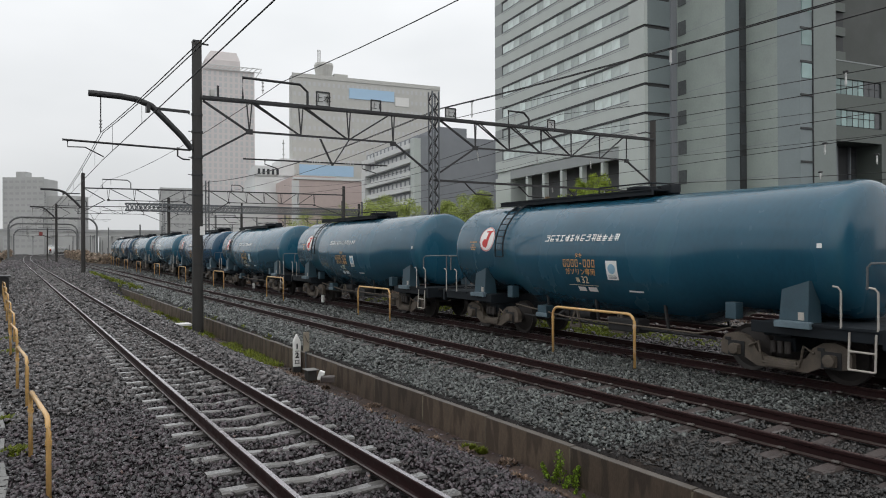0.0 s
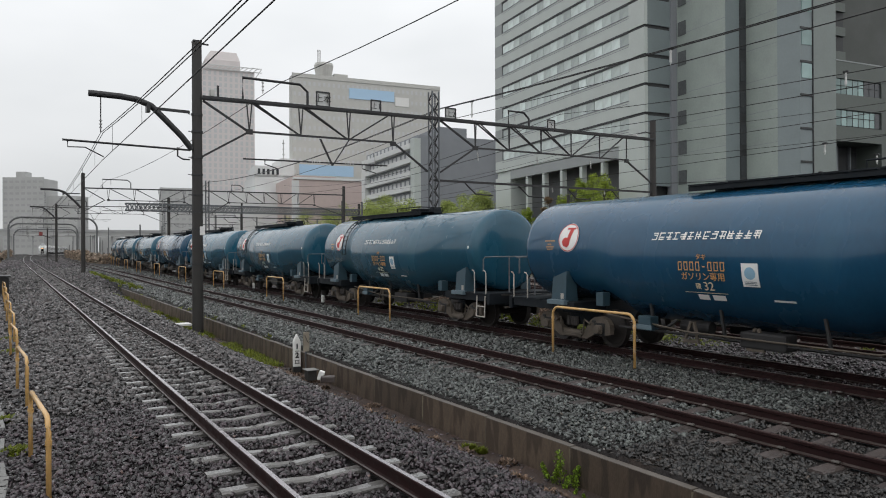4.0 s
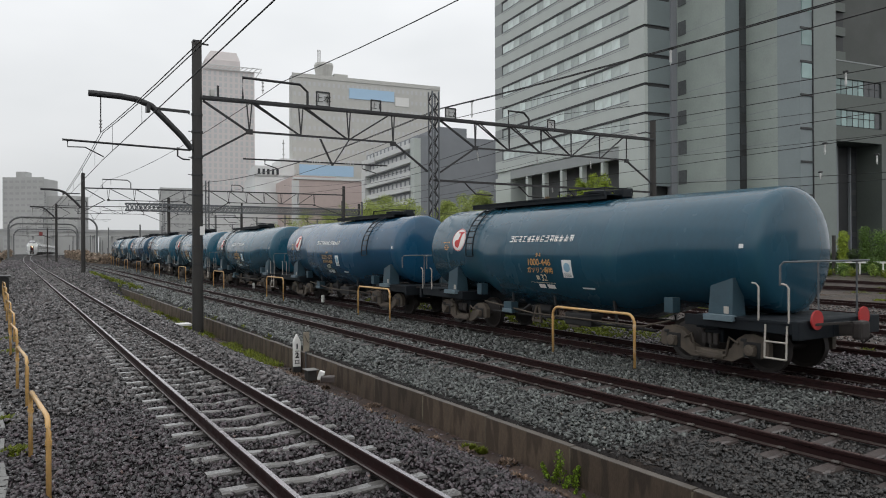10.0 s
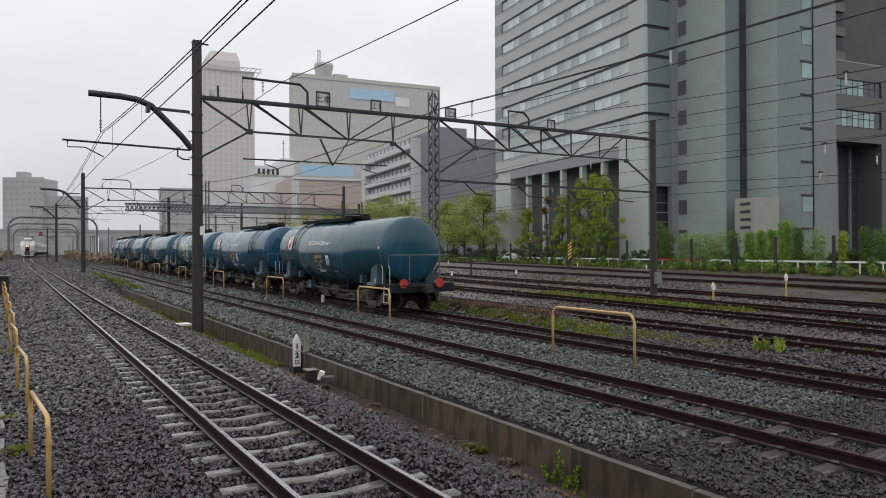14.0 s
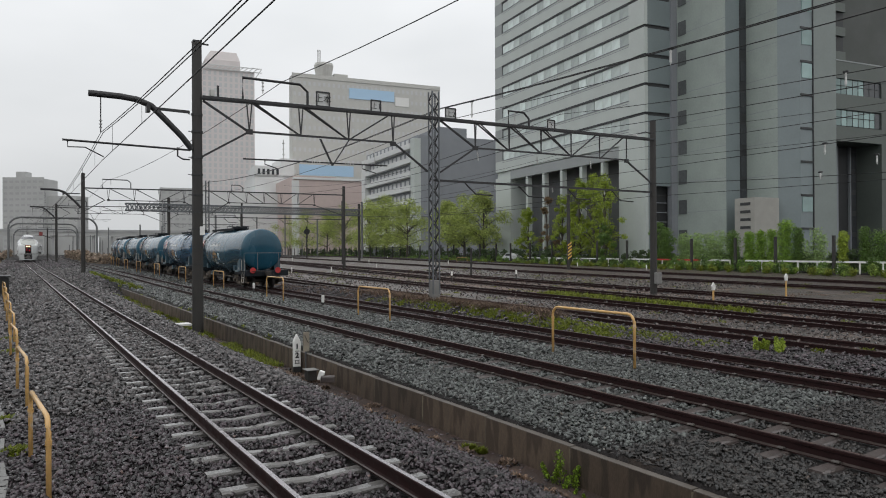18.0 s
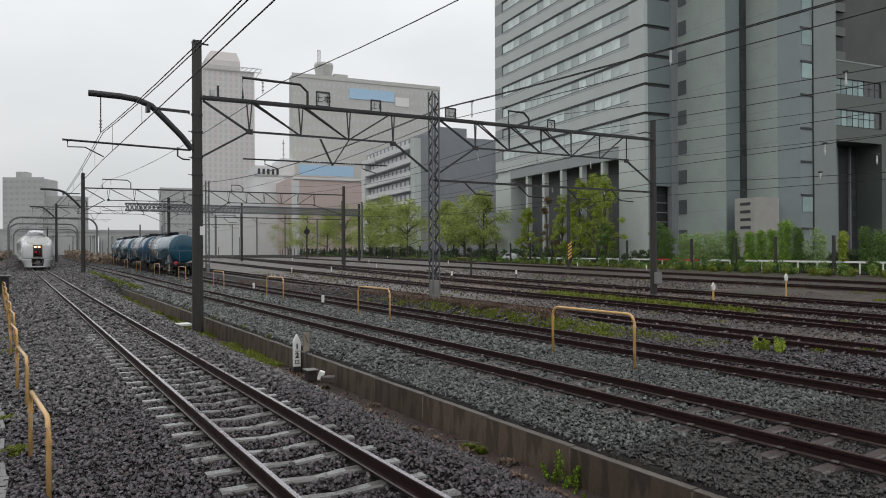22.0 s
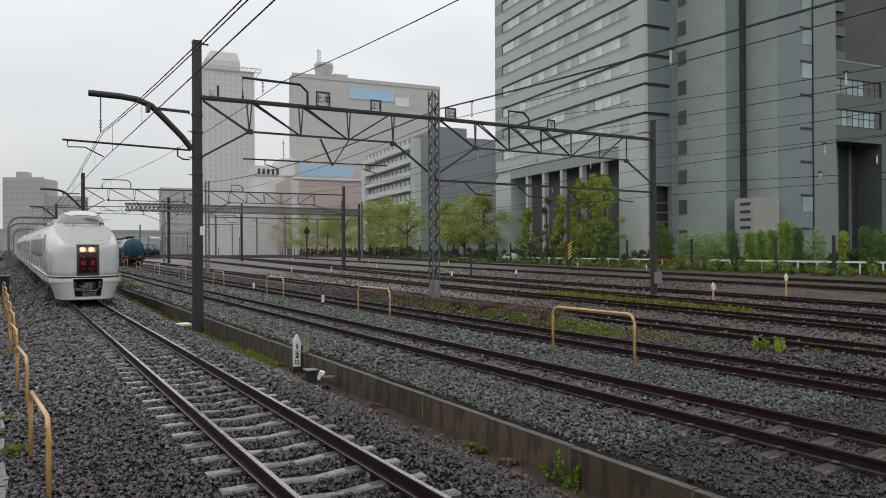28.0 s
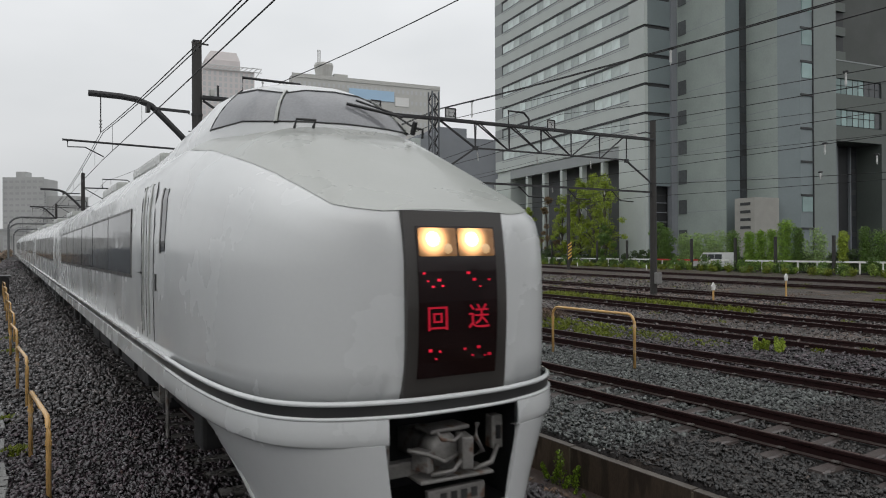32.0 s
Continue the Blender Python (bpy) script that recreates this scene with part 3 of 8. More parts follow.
def make_bogie(parent, yc):
    bogie = part("bogie", box(BM(), (0, 0, 0.62), (1.9, 0.42, 0.28), 0.04), M["tank_frame"], parent, "dusty tan cast bogie")
    bogie.matrix_basis = pose(0, yc, 0)
    for e in (-1, 1):
        part("side_frame", make_bogie_frame(e), M["bogie"], bogie, "dusty tan cast side frame")
    for s in (-1, 1):
        bm = BM()
        for k in (-0.13, 0, 0.13):
            lathe(bm, [(0.055, 0.3), (0.055, 0.5)], "z", 10, (s * 1.05, k, 0.16))
        part("spring", bm, M["wheel"], bogie)
    wheels = []
    for s in (-0.875, 0.875):
        bm = BM()
        for e in (-1, 1):
            x = e * 0.56
            lathe(bm, [(0.02, x - 0.065), (0.15, x - 0.065), (0.36, x - 0.03), (0.43, x - 0.065), (0.43, x + 0.065), (0.36, x + 0.03), (0.15, x + 0.065), (0.02, x + 0.065)], "x", 28)
            for q in range(6):
                a = q * pi / 3
                box(bm, (x, 0.27 * cos(a), 0.27 * sin(a)), (0.09, 0.05, 0.05))
        tube(bm, [(-1.0, 0, 0), (1.0, 0, 0)], 0.075, 12)
        w = part("wheelset", bm, M["wheel"], bogie)
        w.matrix_basis = pose(0, s, 0.43)
        wheels.append(w)
    for s in (-0.875, 0.875):
        for e in (-1, 1):
            bm = BM()
            box(bm, (e * 1.04, s, 0.43), (0.16, 0.2, 0.2), 0.04)
            lathe(bm, [(0.10, e * 1.1), (0.10, e * 1.15), (0.05, e * 1.16)], "x", 14, (0, s, 0.44))
            part("axle_box", bm, M["bogie"], bogie)
            # black plates put the shade of the frame's gap and slot into colour
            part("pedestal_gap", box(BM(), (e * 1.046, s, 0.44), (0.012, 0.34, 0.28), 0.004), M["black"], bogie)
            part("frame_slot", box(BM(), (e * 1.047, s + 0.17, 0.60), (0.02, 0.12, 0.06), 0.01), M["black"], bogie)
    for e in (-1, 1):
        bm = BM()
        tube(bm, [(e * 1.06, -0.6, 0.52), (e * 1.06, -0.42, 0.62), (e * 1.06, -0.34, 0.27), (e * 1.06, 0.34, 0.27), (e * 1.06, 0.42, 0.62), (e * 1.06, 0.6, 0.52)], 0.025, 6)
        part("brake_hanger", bm, M["bogie"], bogie)
    return bogie, wheels


def make_bogie_frame(e):
    bm = BM()
    for e in (e,):
        x = e * 0.98
        prof = [(-1.2, 0.34), (-1.2, 0.56), (-1.1, 0.68), (-0.92, 0.73), (-0.72, 0.70), (-0.56, 0.60), (-0.44, 0.42), (-0.3, 0.36), (0.3, 0.36), (0.44, 0.42), (0.56, 0.60), (0.72, 0.70), (0.92, 0.73), (1.1, 0.68), (1.2, 0.56), (1.2, 0.34),
                (1.04, 0.30), (1.0, 0.50), (0.76, 0.50), (0.7, 0.30), (0.46, 0.18), (-0.46, 0.18), (-0.7, 0.30), (-0.76, 0.50), (-1.0, 0.50), (-1.04, 0.30)]
        a = [bm.verts.new((x - 0.06, y, z)) for y, z in prof]
        b = [bm.verts.new((x + 0.06, y, z)) for y, z in prof]
        n = len(prof)
        for k in range(n):
            bm.faces.new((a[k], a[(k + 1) % n], b[(k + 1) % n], b[k]))
        bm.faces.new(a[::-1])
        bm.faces.new(b)
        box(bm, (e * 1.03, 0, 0.27), (0.1, 0.6, 0.14), 0.03)
    return bm


def make_wagon(mid_ladder, tail, number=""):
    w = thing("tank_wagon", None, "blue-grey steel oil tank wagon with white emblem, rolling on the track", "tank wagon", "tank wagons of the train")
    # barrel
    part("tank", loft(BM(), [tank_ring(y, r) for y, r in TANK]), M["tank"] if mid_ladder else M["tank_teal"], w, "wet blue-grey painted steel barrel", smooth=True)
    # underframe
    for y in (-5.0, 5.2):
        part("centre_sill", box(BM(), (0, y, 0.86), (0.5, 2.4, 0.26), 0.01), M["tank_frame"], w, "dark blue centre sill")
        for s in (-1, 1):
            part("sole_bar", box(BM(), (s * 1.18, y, 0.90), (0.09, 2.3, 0.2), 0.01), M["tank_frame"], w)
    for y in (-6.12, 6.47):
        part("headstock", box(BM(), (0, y, 0.88), (2.5, 0.12, 0.32), 0.02), M["tank_frame"], w)
    for y in (-4.3, 4.3):
        part("body_bolster", box(BM(), (0, y, 0.88), (2.3, 0.5, 0.26), 0.02), M["tank_frame"], w)
    for y in (-5.5, 5.85):
        bm = BM()
        box(bm, (0, y, 1.0), (2.5, 1.2, 0.045))
        part("end_platform", bm, M["tank_frame"], w)
    # saddles over the bogies
    for y in (-4.66, 4.6):
        for s in (-1, 1):
            bm = BM()
            vs = [(s * 1.2, y - 0.22, 0.96), (s * 1.2, y + 0.30, 0.96), (s * 1.17, y + 0.26, 1.56), (s * 1.17, y - 0.22, 1.72),
                  (s * 0.8, y - 0.22, 0.96), (s * 0.8, y + 0.30, 0.96), (s * 0.9, y + 0.26, 1.56), (s * 0.9, y - 0.22, 1.72)]
            vv = [bm.verts.new(p) for p in vs]
            for f in ((0, 1, 2, 3), (7, 6, 5, 4), (0, 4, 5, 1), (1, 5, 6, 2), (2, 6, 7, 3), (3, 7, 4, 0)):
                bm.faces.new([vv[i] for i in f])
            bmesh.ops.recalc_face_normals(bm, faces=bm.faces)
            sd = part("saddle", bm, M["tank_box"], w, "dusty blue saddle bracket")
            if s < 0:
                bm = BM()
                box(bm, (-1.2, y - 0.10, 1.13), (0.012, 0.10, 0.13))
                part("notice_plate", bm, M["rail_paint"], sd, "small white notice plates")
                bm = BM()
                box(bm, (-1.26, y + 0.0, 0.99), (0.14, 0.62, 0.11), 0.01)
                part("foot_bracket", bm, M["bracket_blue"], sd, "pale blue-grey foot bracket")
    # running gear
    gear = []
    for y in (-4.3, 4.3):
        gear.append(make_bogie(w, y))
    bm = BM()
    for s in (-1, 1):
        tube(bm, [(s * 0.95, -2.9, 0.55), (s * 0.95, 2.9, 0.55)], 0.03, 6)
        for y in (-1.8, 0.2, 1.9):
            bar(bm, (s * 0.95, y, 0.55), (s * 0.95, y + 0.1, 1.1), 0.05)
    box(bm, (-0.85, -0.6, 0.6), (0.35, 0.9, 0.3), 0.04)
    box(bm, (0.75, 0.9, 0.6), (0.35, 0.7, 0.3), 0.04)
    part("brake_rigging", bm, M["under"], w)
    bm = BM()
    lathe(bm, [(0.12, -0.4), (0.14, -0.36), (0.14, 0.26), (0.12, 0.3)], "y", 16, (-0.55, 1.2, 0.68))
    part("brake_cylinder", bm, M["under"], w)
    # barrel feet, valve box, hanger brackets and the pale brake pipe between the bogies
    for yy in (3.35, -3.35):
        part("barrel_foot", box(BM(), (-1.0, yy, 1.12), (0.22, 0.22, 0.30), 0.01), M["tank_box"], w, "small blue barrel foot")
    vb = part("valve_box", box(BM(), (-0.98, 2.05, 0.70), (0.24, 0.34, 0.30), 0.02), M["tank_box"], w, "dusty blue valve box")
    part("valve_lid", box(BM(), (-1.11, 2.05, 0.62), (0.03, 0.42, 0.10), 0.01), M["bracket_blue"], vb)
    part("valve_pipe", tube(BM(), [(-0.98, 1.86, 0.66), (-0.98, 1.6, 0.62), (-0.8, 1.45, 0.80)], 0.035, 8), M["under"], vb)
    for yy in (-0.45, 0.95):
        bm = BM()
        bar(bm, (-0.98, yy - 0.16, 0.44), (-0.95, yy - 0.03, 0.82), 0.05)
        bar(bm, (-0.98, yy + 0.16, 0.44), (-0.95, yy + 0.03, 0.82), 0.05)
        bar(bm, (-0.98, yy - 0.18, 0.44), (-0.98, yy + 0.18, 0.44), 0.06)
        part("hanger_bracket", bm, M["bogie"], w, "grey hanger bracket")
    bm = BM()
    tube(bm, [(-1.02, 3.2, 0.80), (-1.05, 1.0, 0.62), (-1.05, -2.6, 0.62), (-1.0, -3.3, 0.8)], 0.02, 6)
    part("brake_pipe", bm, M["bogie"], w)
    bm = BM()
    lathe(bm, [(0.16, 0.42), (0.2, 0.48), (0.24, 0.62), (0.3, 0.80)], "z", 18)
    part("discharge_valve", bm, M["tank_frame"], w)
    # top: walkway, manhole, dome gear
    y0, y1 = ((-3.7, 1.45) if mid_ladder else (-0.9, 4.65))
    bm = BM()
    for s in (-1, 1):
        bar(bm, (s * 0.42, y0, TANK_TOP + 0.05), (s * 0.42, y1, TANK_TOP + 0.05), 0.07, 0.1)
    for k in range(6):
        y = y0 + (y1 - y0) * (k + 0.5) / 6
        bar(bm, (-0.42, y, TANK_TOP + 0.05), (0.42, y, TANK_TOP + 0.05), 0.05)
    wk = part("walkway", bm, M["tank_frame"], w, "dark top walkway")
    nslat = 11
    plank = None
    for k in range(nslat):
        y = y0 + (y1 - y0) * (k + 0.5) / nslat
        if plank is None:
            plank = part("slat", box(BM(), (0, 0, 0), (0.98, (y1 - y0) / nslat * 0.9, 0.03)), M["tank_frame"], wk).data
            ob = wk.children[0]
        else:
            ob = new("slat", plank)
            ob.parent = wk
        ob.matrix_basis = pose(0, y, TANK_TOP + 0.115)
    yl = -3.05 if mid_ladder else 3.6
    bm = BM()
    lathe(bm, [(0.3, TANK_TOP - 0.03), (0.3, TANK_TOP + 0.16), (0.34, TANK_TOP + 0.17), (0.34, TANK_TOP + 0.22), (0.1, TANK_TOP + 0.26)], "z", 20, (0, (y0 + 0.7), 0))
    box(bm, (0.25, y0 + 0.1, TANK_TOP + 0.15), (0.3, 0.3, 0.2), 0.03)
    part("manhole", bm, M["tank_frame"], w, "dark round manhole cover")
    bm = BM()
    for s in (-1, 1):
        tube(bm, [(s * 0.46, y0, TANK_TOP + 0.1), (s * 0.46, y0, TANK_TOP + 0.26), (s * 0.46, y0 + 1.6, TANK_TOP + 0.26), (s * 0.46, y0 + 1.6, TANK_TOP + 0.1)], 0.018, 6)
    tube(bm, [(-0.46, y0, TANK_TOP + 0.26), (0.46, y0, TANK_TOP + 0.26)], 0.018, 6)
    part("guard_rail", bm, M["tank_frame"], w)
    # ladder bent to the barrel
    bm = BM()
    angs = [radians(a) for a in range(80, -16, -8)]
    tube(bm, [side_point(yl - 0.17, a, 0.09) for a in angs], 0.019, 6)
    ladder = part("ladder", bm, M["tank_frame"], w, "dark steel ladder bent to the barrel")
    bm = BM()
    tube(bm, [side_point(yl + 0.17, a, 0.09) for a in angs], 0.019, 6)
    part("stile", bm, M["tank_frame"], ladder)
    for a in angs:
        bm = BM()
        tube(bm, [side_point(yl - 0.17, a, 0.09), side_point(yl + 0.17, a, 0.09)], 0.014, 6)
        part("rung", bm, M["tank_frame"], ladder)
    # emblem, lettering, placards on the near side
    ye = 4.30
    em = part("emblem", disc_patch(BM(), ye, 0.25, 0.345, 0.012), M["letter_white"], w, "round white emblem with red stroke")
    bm = BM()
    for k in range(5):
        v0, v1 = 0.19 - 0.06 * k, 0.13 - 0.06 * k
        flat_shape(bm, ye, 0.25, [(-0.03 + 0.3 * v0, v0), (-0.03 + 0.3 * v1, v1), (0.09 + 0.3 * v1, v1), (0.09 + 0.3 * v0, v0)], 0.019)
    flat_shape(bm, ye, 0.25, [(-0.08, 0.23), (-0.09, 0.185), (0.20, 0.185), (0.21, 0.23)], 0.019)
    flat_shape(bm, ye, 0.25, [(-0.16, -0.20), (-0.02, -0.245), (0.05, -0.19), (0.06, -0.10), (-0.08, -0.10)], 0.019)
    for q in range(12):
        flat_shape(bm, ye, 0.25, [(-0.09, -0.11), (-0.09 + 0.105 * cos(q * pi / 6), -0.11 + 0.105 * sin(q * pi / 6)), (-0.09 + 0.105 * cos((q + 1) * pi / 6), -0.11 + 0.105 * sin((q + 1) * pi / 6))], 0.020)
    part("emblem_stroke", bm, M["red"], em, "red stroke")
    part("emblem_ring", disc_patch(BM(), ye, 0.25, 0.335, 0.018, 0.315), M["red"], em, "thin red ring")
    rnd = random.Random(5)
    bm = BM()
    yt = 1.57
    lean = lambda a: (a - 0.32) * 0.25
    for k in range(14):
        yy = yt - k * 0.175
        for a0 in rnd.sample((0.268, 0.300, 0.332, 0.364), rnd.choice((2, 3))):
            u0, u1 = rnd.choice(((-0.065, 0.065), (-0.065, 0.065), (-0.04, 0.065), (-0.065, 0.03)))
            patch(bm, yy + u0 - lean(a0), yy + u1 - lean(a0), a0, a0 + 0.017, 0.002, 1, 0.008)
        for u in rnd.sample((-0.055, -0.02, 0.01, 0.05), rnd.choice((1, 2))):
            for a0 in (0.268, 0.306, 0.344):
                patch(bm, yy + u - 0.011 - lean(a0), yy + u + 0.011 - lean(a0), a0, a0 + 0.038, 0.002, 1, 0.009)
    tagged(part("lettering", bm, M["letter_white"], w, "row of white lettering"), kind="stuff")
    barrel_text(w, "タキ", 0.43, 0.022, 0.12, M["letter_orange"], "class_lettering", "small orange lettering")
    if number:
        barrel_text(w, number, 0.43, -0.105, 0.235, M["letter_orange"], "number_lettering", "orange number lettering")
    else:
        bm = BM()
        for k in range(8):
            yy = 0.97 - 0.135 * k
            if k == 4:
                patch(bm, yy - 0.09, yy - 0.03, -0.115, -0.098, 0.002, 1, 0.008)
                continue
            for a0 in (-0.165, -0.055):
                patch(bm, yy - 0.105, yy - 0.015, a0, a0 + 0.016, 0.002, 1, 0.008)
            for u in (-0.105, -0.033):
                patch(bm, yy + u, yy + u + 0.018, -0.160, -0.045, 0.002, 2, 0.009)
        part("number_bars", bm, M["letter_orange"], w, "orange number bars")
    barrel_text(w, "ガソリン専用", 0.42, -0.252, 0.165, M["letter_orange"], "cargo_lettering", "orange cargo lettering")
    barrel_text(w, "積", 0.55, -0.395, 0.13, M["letter_cream"], "load_lettering", "cream load lettering")
    barrel_text(w, "32", 0.32, -0.390, 0.24, M["letter_cream"], "load_lettering", "cream load lettering")
    part("rule", patch(BM(), -0.05, 0.90, -0.49, -0.481, 0.002, 1, 0.008), M["letter_cream"], w, "thin white rule")
    bm = BM()
    for row, (a0, u0, u1) in enumerate(((0.17, 4.78, 5.16), (0.10, 4.90, 5.12), (0.05, 4.80, 5.16), (0.0, 4.84, 5.08))):
        for q in range(int((u1 - u0) / 0.075)):
            patch(bm, u0 + q * 0.075, u0 + q * 0.075 + 0.05, a0, a0 + 0.026, 0.002, 1, 0.008)
    tagged(part("notice_lettering", bm, M["letter_orange"], w, "rows of small orange notice lettering"), kind="stuff")
    bm = BM()
    yc = -0.59
    patch(bm, yc - 0.165, yc + 0.165, -0.36, -0.05, 0.003, 3, 0.012)
    card = part("placard", bm, M["letter_white"], w, "white placard with pale blue figure")
    bm = BM()
    for q in range(16):
        a0, a1 = q * pi / 8, (q + 1) * pi / 8
        flat_shape(bm, yc, -0.18, [(0, 0), (0.11 * cos(a0), 0.11 * sin(a0)), (0.11 * cos(a1), 0.11 * sin(a1))], 0.018, 1.36)
    part("placard_print", bm, M["sticker"], card)
    bm = BM()
    for q in range(3):
        patch(bm, yc - 0.12, yc + 0.12, -0.335 + q * 0.02, -0.327 + q * 0.02, 0.001, 1, 0.018)
    part("placard_bars", bm, M["tank_box"], card)
    for ya, yb, aa, ab in ((0.38, 0.62, -0.60, -0.515), (0.02, 0.30, -0.60, -0.515), (-5.12, -5.03, 0.03, 0.095), (yc - 0.75, yc - 0.35, -0.56, -0.53)):
        part("small_plate", patch(BM(), ya, yb, aa, ab, 0.003, 2, 0.01), M["letter_white"], w, "small white plate")
    # railings and steps at the ends
    for y in (-5.72, 6.05):
        e = 1 if y > 0 else -1
        for q in (-0.28, 0.28):
            if mid_ladder and y < 0:
                continue
            bm = BM()
            tube(bm, [(-1.24, y + q, 1.0), (-1.24, y + q, 1.58), (-1.24, y + q + 0.05, 1.64), (-1.22, y + q + 0.14, 1.65)], 0.017, 8)
            part("hand_rail", bm, M["rail_paint"], w, "white hand rail")
        if y < 0 and not mid_ladder:
            bm = BM()
            tube(bm, [(-1.24, y + 0.15, 0.95), (-1.27, y + 0.15, 0.38)], 0.018, 6)
            tube(bm, [(-1.24, y - 0.25, 0.95), (-1.27, y - 0.25, 0.38)], 0.018, 6)
            tube(bm, [(-1.27, y + 0.15, 0.38), (-1.27, y - 0.25, 0.38)], 0.018, 6)
            tube(bm, [(-1.255, y + 0.15, 0.66), (-1.255, y - 0.25, 0.66)], 0.018, 6)
            part("step", bm, M["rail_paint"], w, "white bent-tube step")
        bm = BM()
        tube(bm, [(-1.2, y + e * 0.1, 1.62), (-1.2, y + e * 0.1, 1.96), (-1.16, y + e * 0.14, 2.02), (-1.1, y + e * 0.35, 2.03), (1.1, y + e * 0.35, 2.03), (1.2, y, 2.0)], 0.02, 6)
        for x in (-0.5, 0.7):
            tube(bm, [(x, y + e * 0.35, 2.03), (x, y + e * 0.35, 1.0)], 0.018, 6)
        part("end_railing", bm, M["steel_grey"], w, "grey end railing")
        bm = BM()
        ce = -6.15 if e < 0 else 6.5
        box(bm, (0, ce + e * 0.16, 0.86), (0.22, 0.36, 0.22), 0.04)
        box(bm, (0, ce + e * 0.36, 0.86), (0.28, 0.18, 0.32), 0.05)
        bar(bm, (-0.9, ce + e * 0.1, 0.98), (0.2, ce + e * 0.26, 0.98), 0.04)
        tube(bm, [(0.35, ce + e * 0.04, 0.85), (0.4, ce + e * 0.2, 0.6), (0.42, ce + e * 0.34, 0.75)], 0.03, 6)
        part("coupler", bm, M["wheel"], w)
    if tail:
        for x in (-0.82, 0.62):
            bm = BM()
            lathe(bm, [(0.02, -6.25), (0.165, -6.25), (0.165, -6.22), (0.02, -6.22)], "y", 24, (x, 0, 1.05))
            part("tail_disc", bm, M["red_disc"], w, "round red tail disc")
    return w, gear


M["red_disc"] = mat("dark_red_disc", (0.42, 0.035, 0.035), 0.5, vary=0.2, bump=0.03)
WAGONS = []          # (object, index from the tail, wheelsets)
w_tail, g_tail = make_wagon(False, True, "1000-446")
w_mid, g_mid = make_wagon(True, False)
w_std, g_std = make_wagon(False, False)
WAGONS.append((w_tail, 0))
WAGONS.append((w_mid, 1))
WAGONS.append((w_std, 2))
for k in range(3, 12):
    src = w_mid if k in (5, 8) else w_std
    WAGONS.append((copy_thing(src, pose(0, 0, 0)), k))


# ---- express train ----
def ex_ring(y, hw, zb, wc, zc, zt, pw=3.4, n=12):
    """Body section: bulging side from zb up to the crease (wc, zc), then a crown up to zt."""
    zm = min(1.85, 0.6 * zc + 0.3)
    right = [(hw * 0.975, zb), (hw * 0.992, zb + 0.4 * (zm - zb)), (hw, zm)]
    for f, g in ((0.35, 0.97), (0.65, 0.86), (0.85, 0.62)):
        right.append((wc + (hw - wc) * g, zm + (zc - zm) * f))
    for k in range(n + 1):
        x = wc * (1 - k / n) if k else wc
        right.append((x, zc + (zt - zc) * (1 - (x / wc) ** pw)))
    return [(x, y, z) for x, z in right] + [(-x, y, z) for x, z in reversed(right[:-1])]


NOSE = [(-0.09, 0.30, 1.55, 0.28, 1.98, 2.02, 2), (-0.075, 0.42, 1.42, 0.40, 2.10, 2.14, 2), (-0.04, 0.50, 1.25, 0.46, 2.33, 2.36, 2),
        (0.00, 0.62, 1.14, 0.55, 2.49, 2.51, 2), (0.04, 0.76, 1.13, 0.66, 2.50, 2.535, 2), (0.10, 0.89, 1.12, 0.76, 2.515, 2.565, 2.4), (0.20, 1.03, 1.10, 0.85, 2.54, 2.61, 2.8), (0.35, 1.15, 1.08, 0.885, 2.60, 2.685, 3),
        (0.60, 1.25, 1.06, 0.93, 2.69, 2.80, 3.4), (1.0, 1.335, 1.04, 1.0, 2.83, 2.99, 3.6), (1.4, 1.375, 1.03, 1.05, 2.94, 3.18, 3.6), (1.8, 1.41, 1.02, 1.08, 3.03, 3.37, 3.6), (2.5, 1.435, 0.9, 1.12, 3.18, 3.46, 3.6), (3.2, 1.45, 0.88, 1.18, 3.27, 3.53, 3.2),
        (4.2, 1.45, 0.86, 1.34, 3.12, 3.58, 3.2), (5.2, 1.45, 0.86, 1.40, 3.04, 3.62, 3.3), (6.2, 1.45, 0.86, 1.42, 3.0, 3.63, 3.4)]
HOOD = slice(3, 14)
LEAD_LENGTH = 22.2
PLAIN = (1.45, 0.86, 1.42, 3.0, 3.63)


def side_x(z, y=99.0):
    """Half-width of the body at height z, y metres behind the nose."""
    rows = [r for r in NOSE if r[0] >= 1.0]
    if y >= rows[-1][0]:
        ring = ex_ring(0, *PLAIN)
    else:
        k = max(i for i, r in enumerate(rows) if r[0] <= y)
        a, b = rows[k], rows[k + 1]
        f = (y - a[0]) / (b[0] - a[0])
        ring = ex_ring(*[u + (v - u) * f for u, v in zip(a, b)])
    near = ring[:7]
    for p, q in zip(near, near[1:]):
        if p[2] <= z <= q[2]:
            return p[0] + (q[0] - p[0]) * (z - p[2]) / (q[2] - p[2])
    return near[-1][0] if z > near[-1][2] else near[0][0]


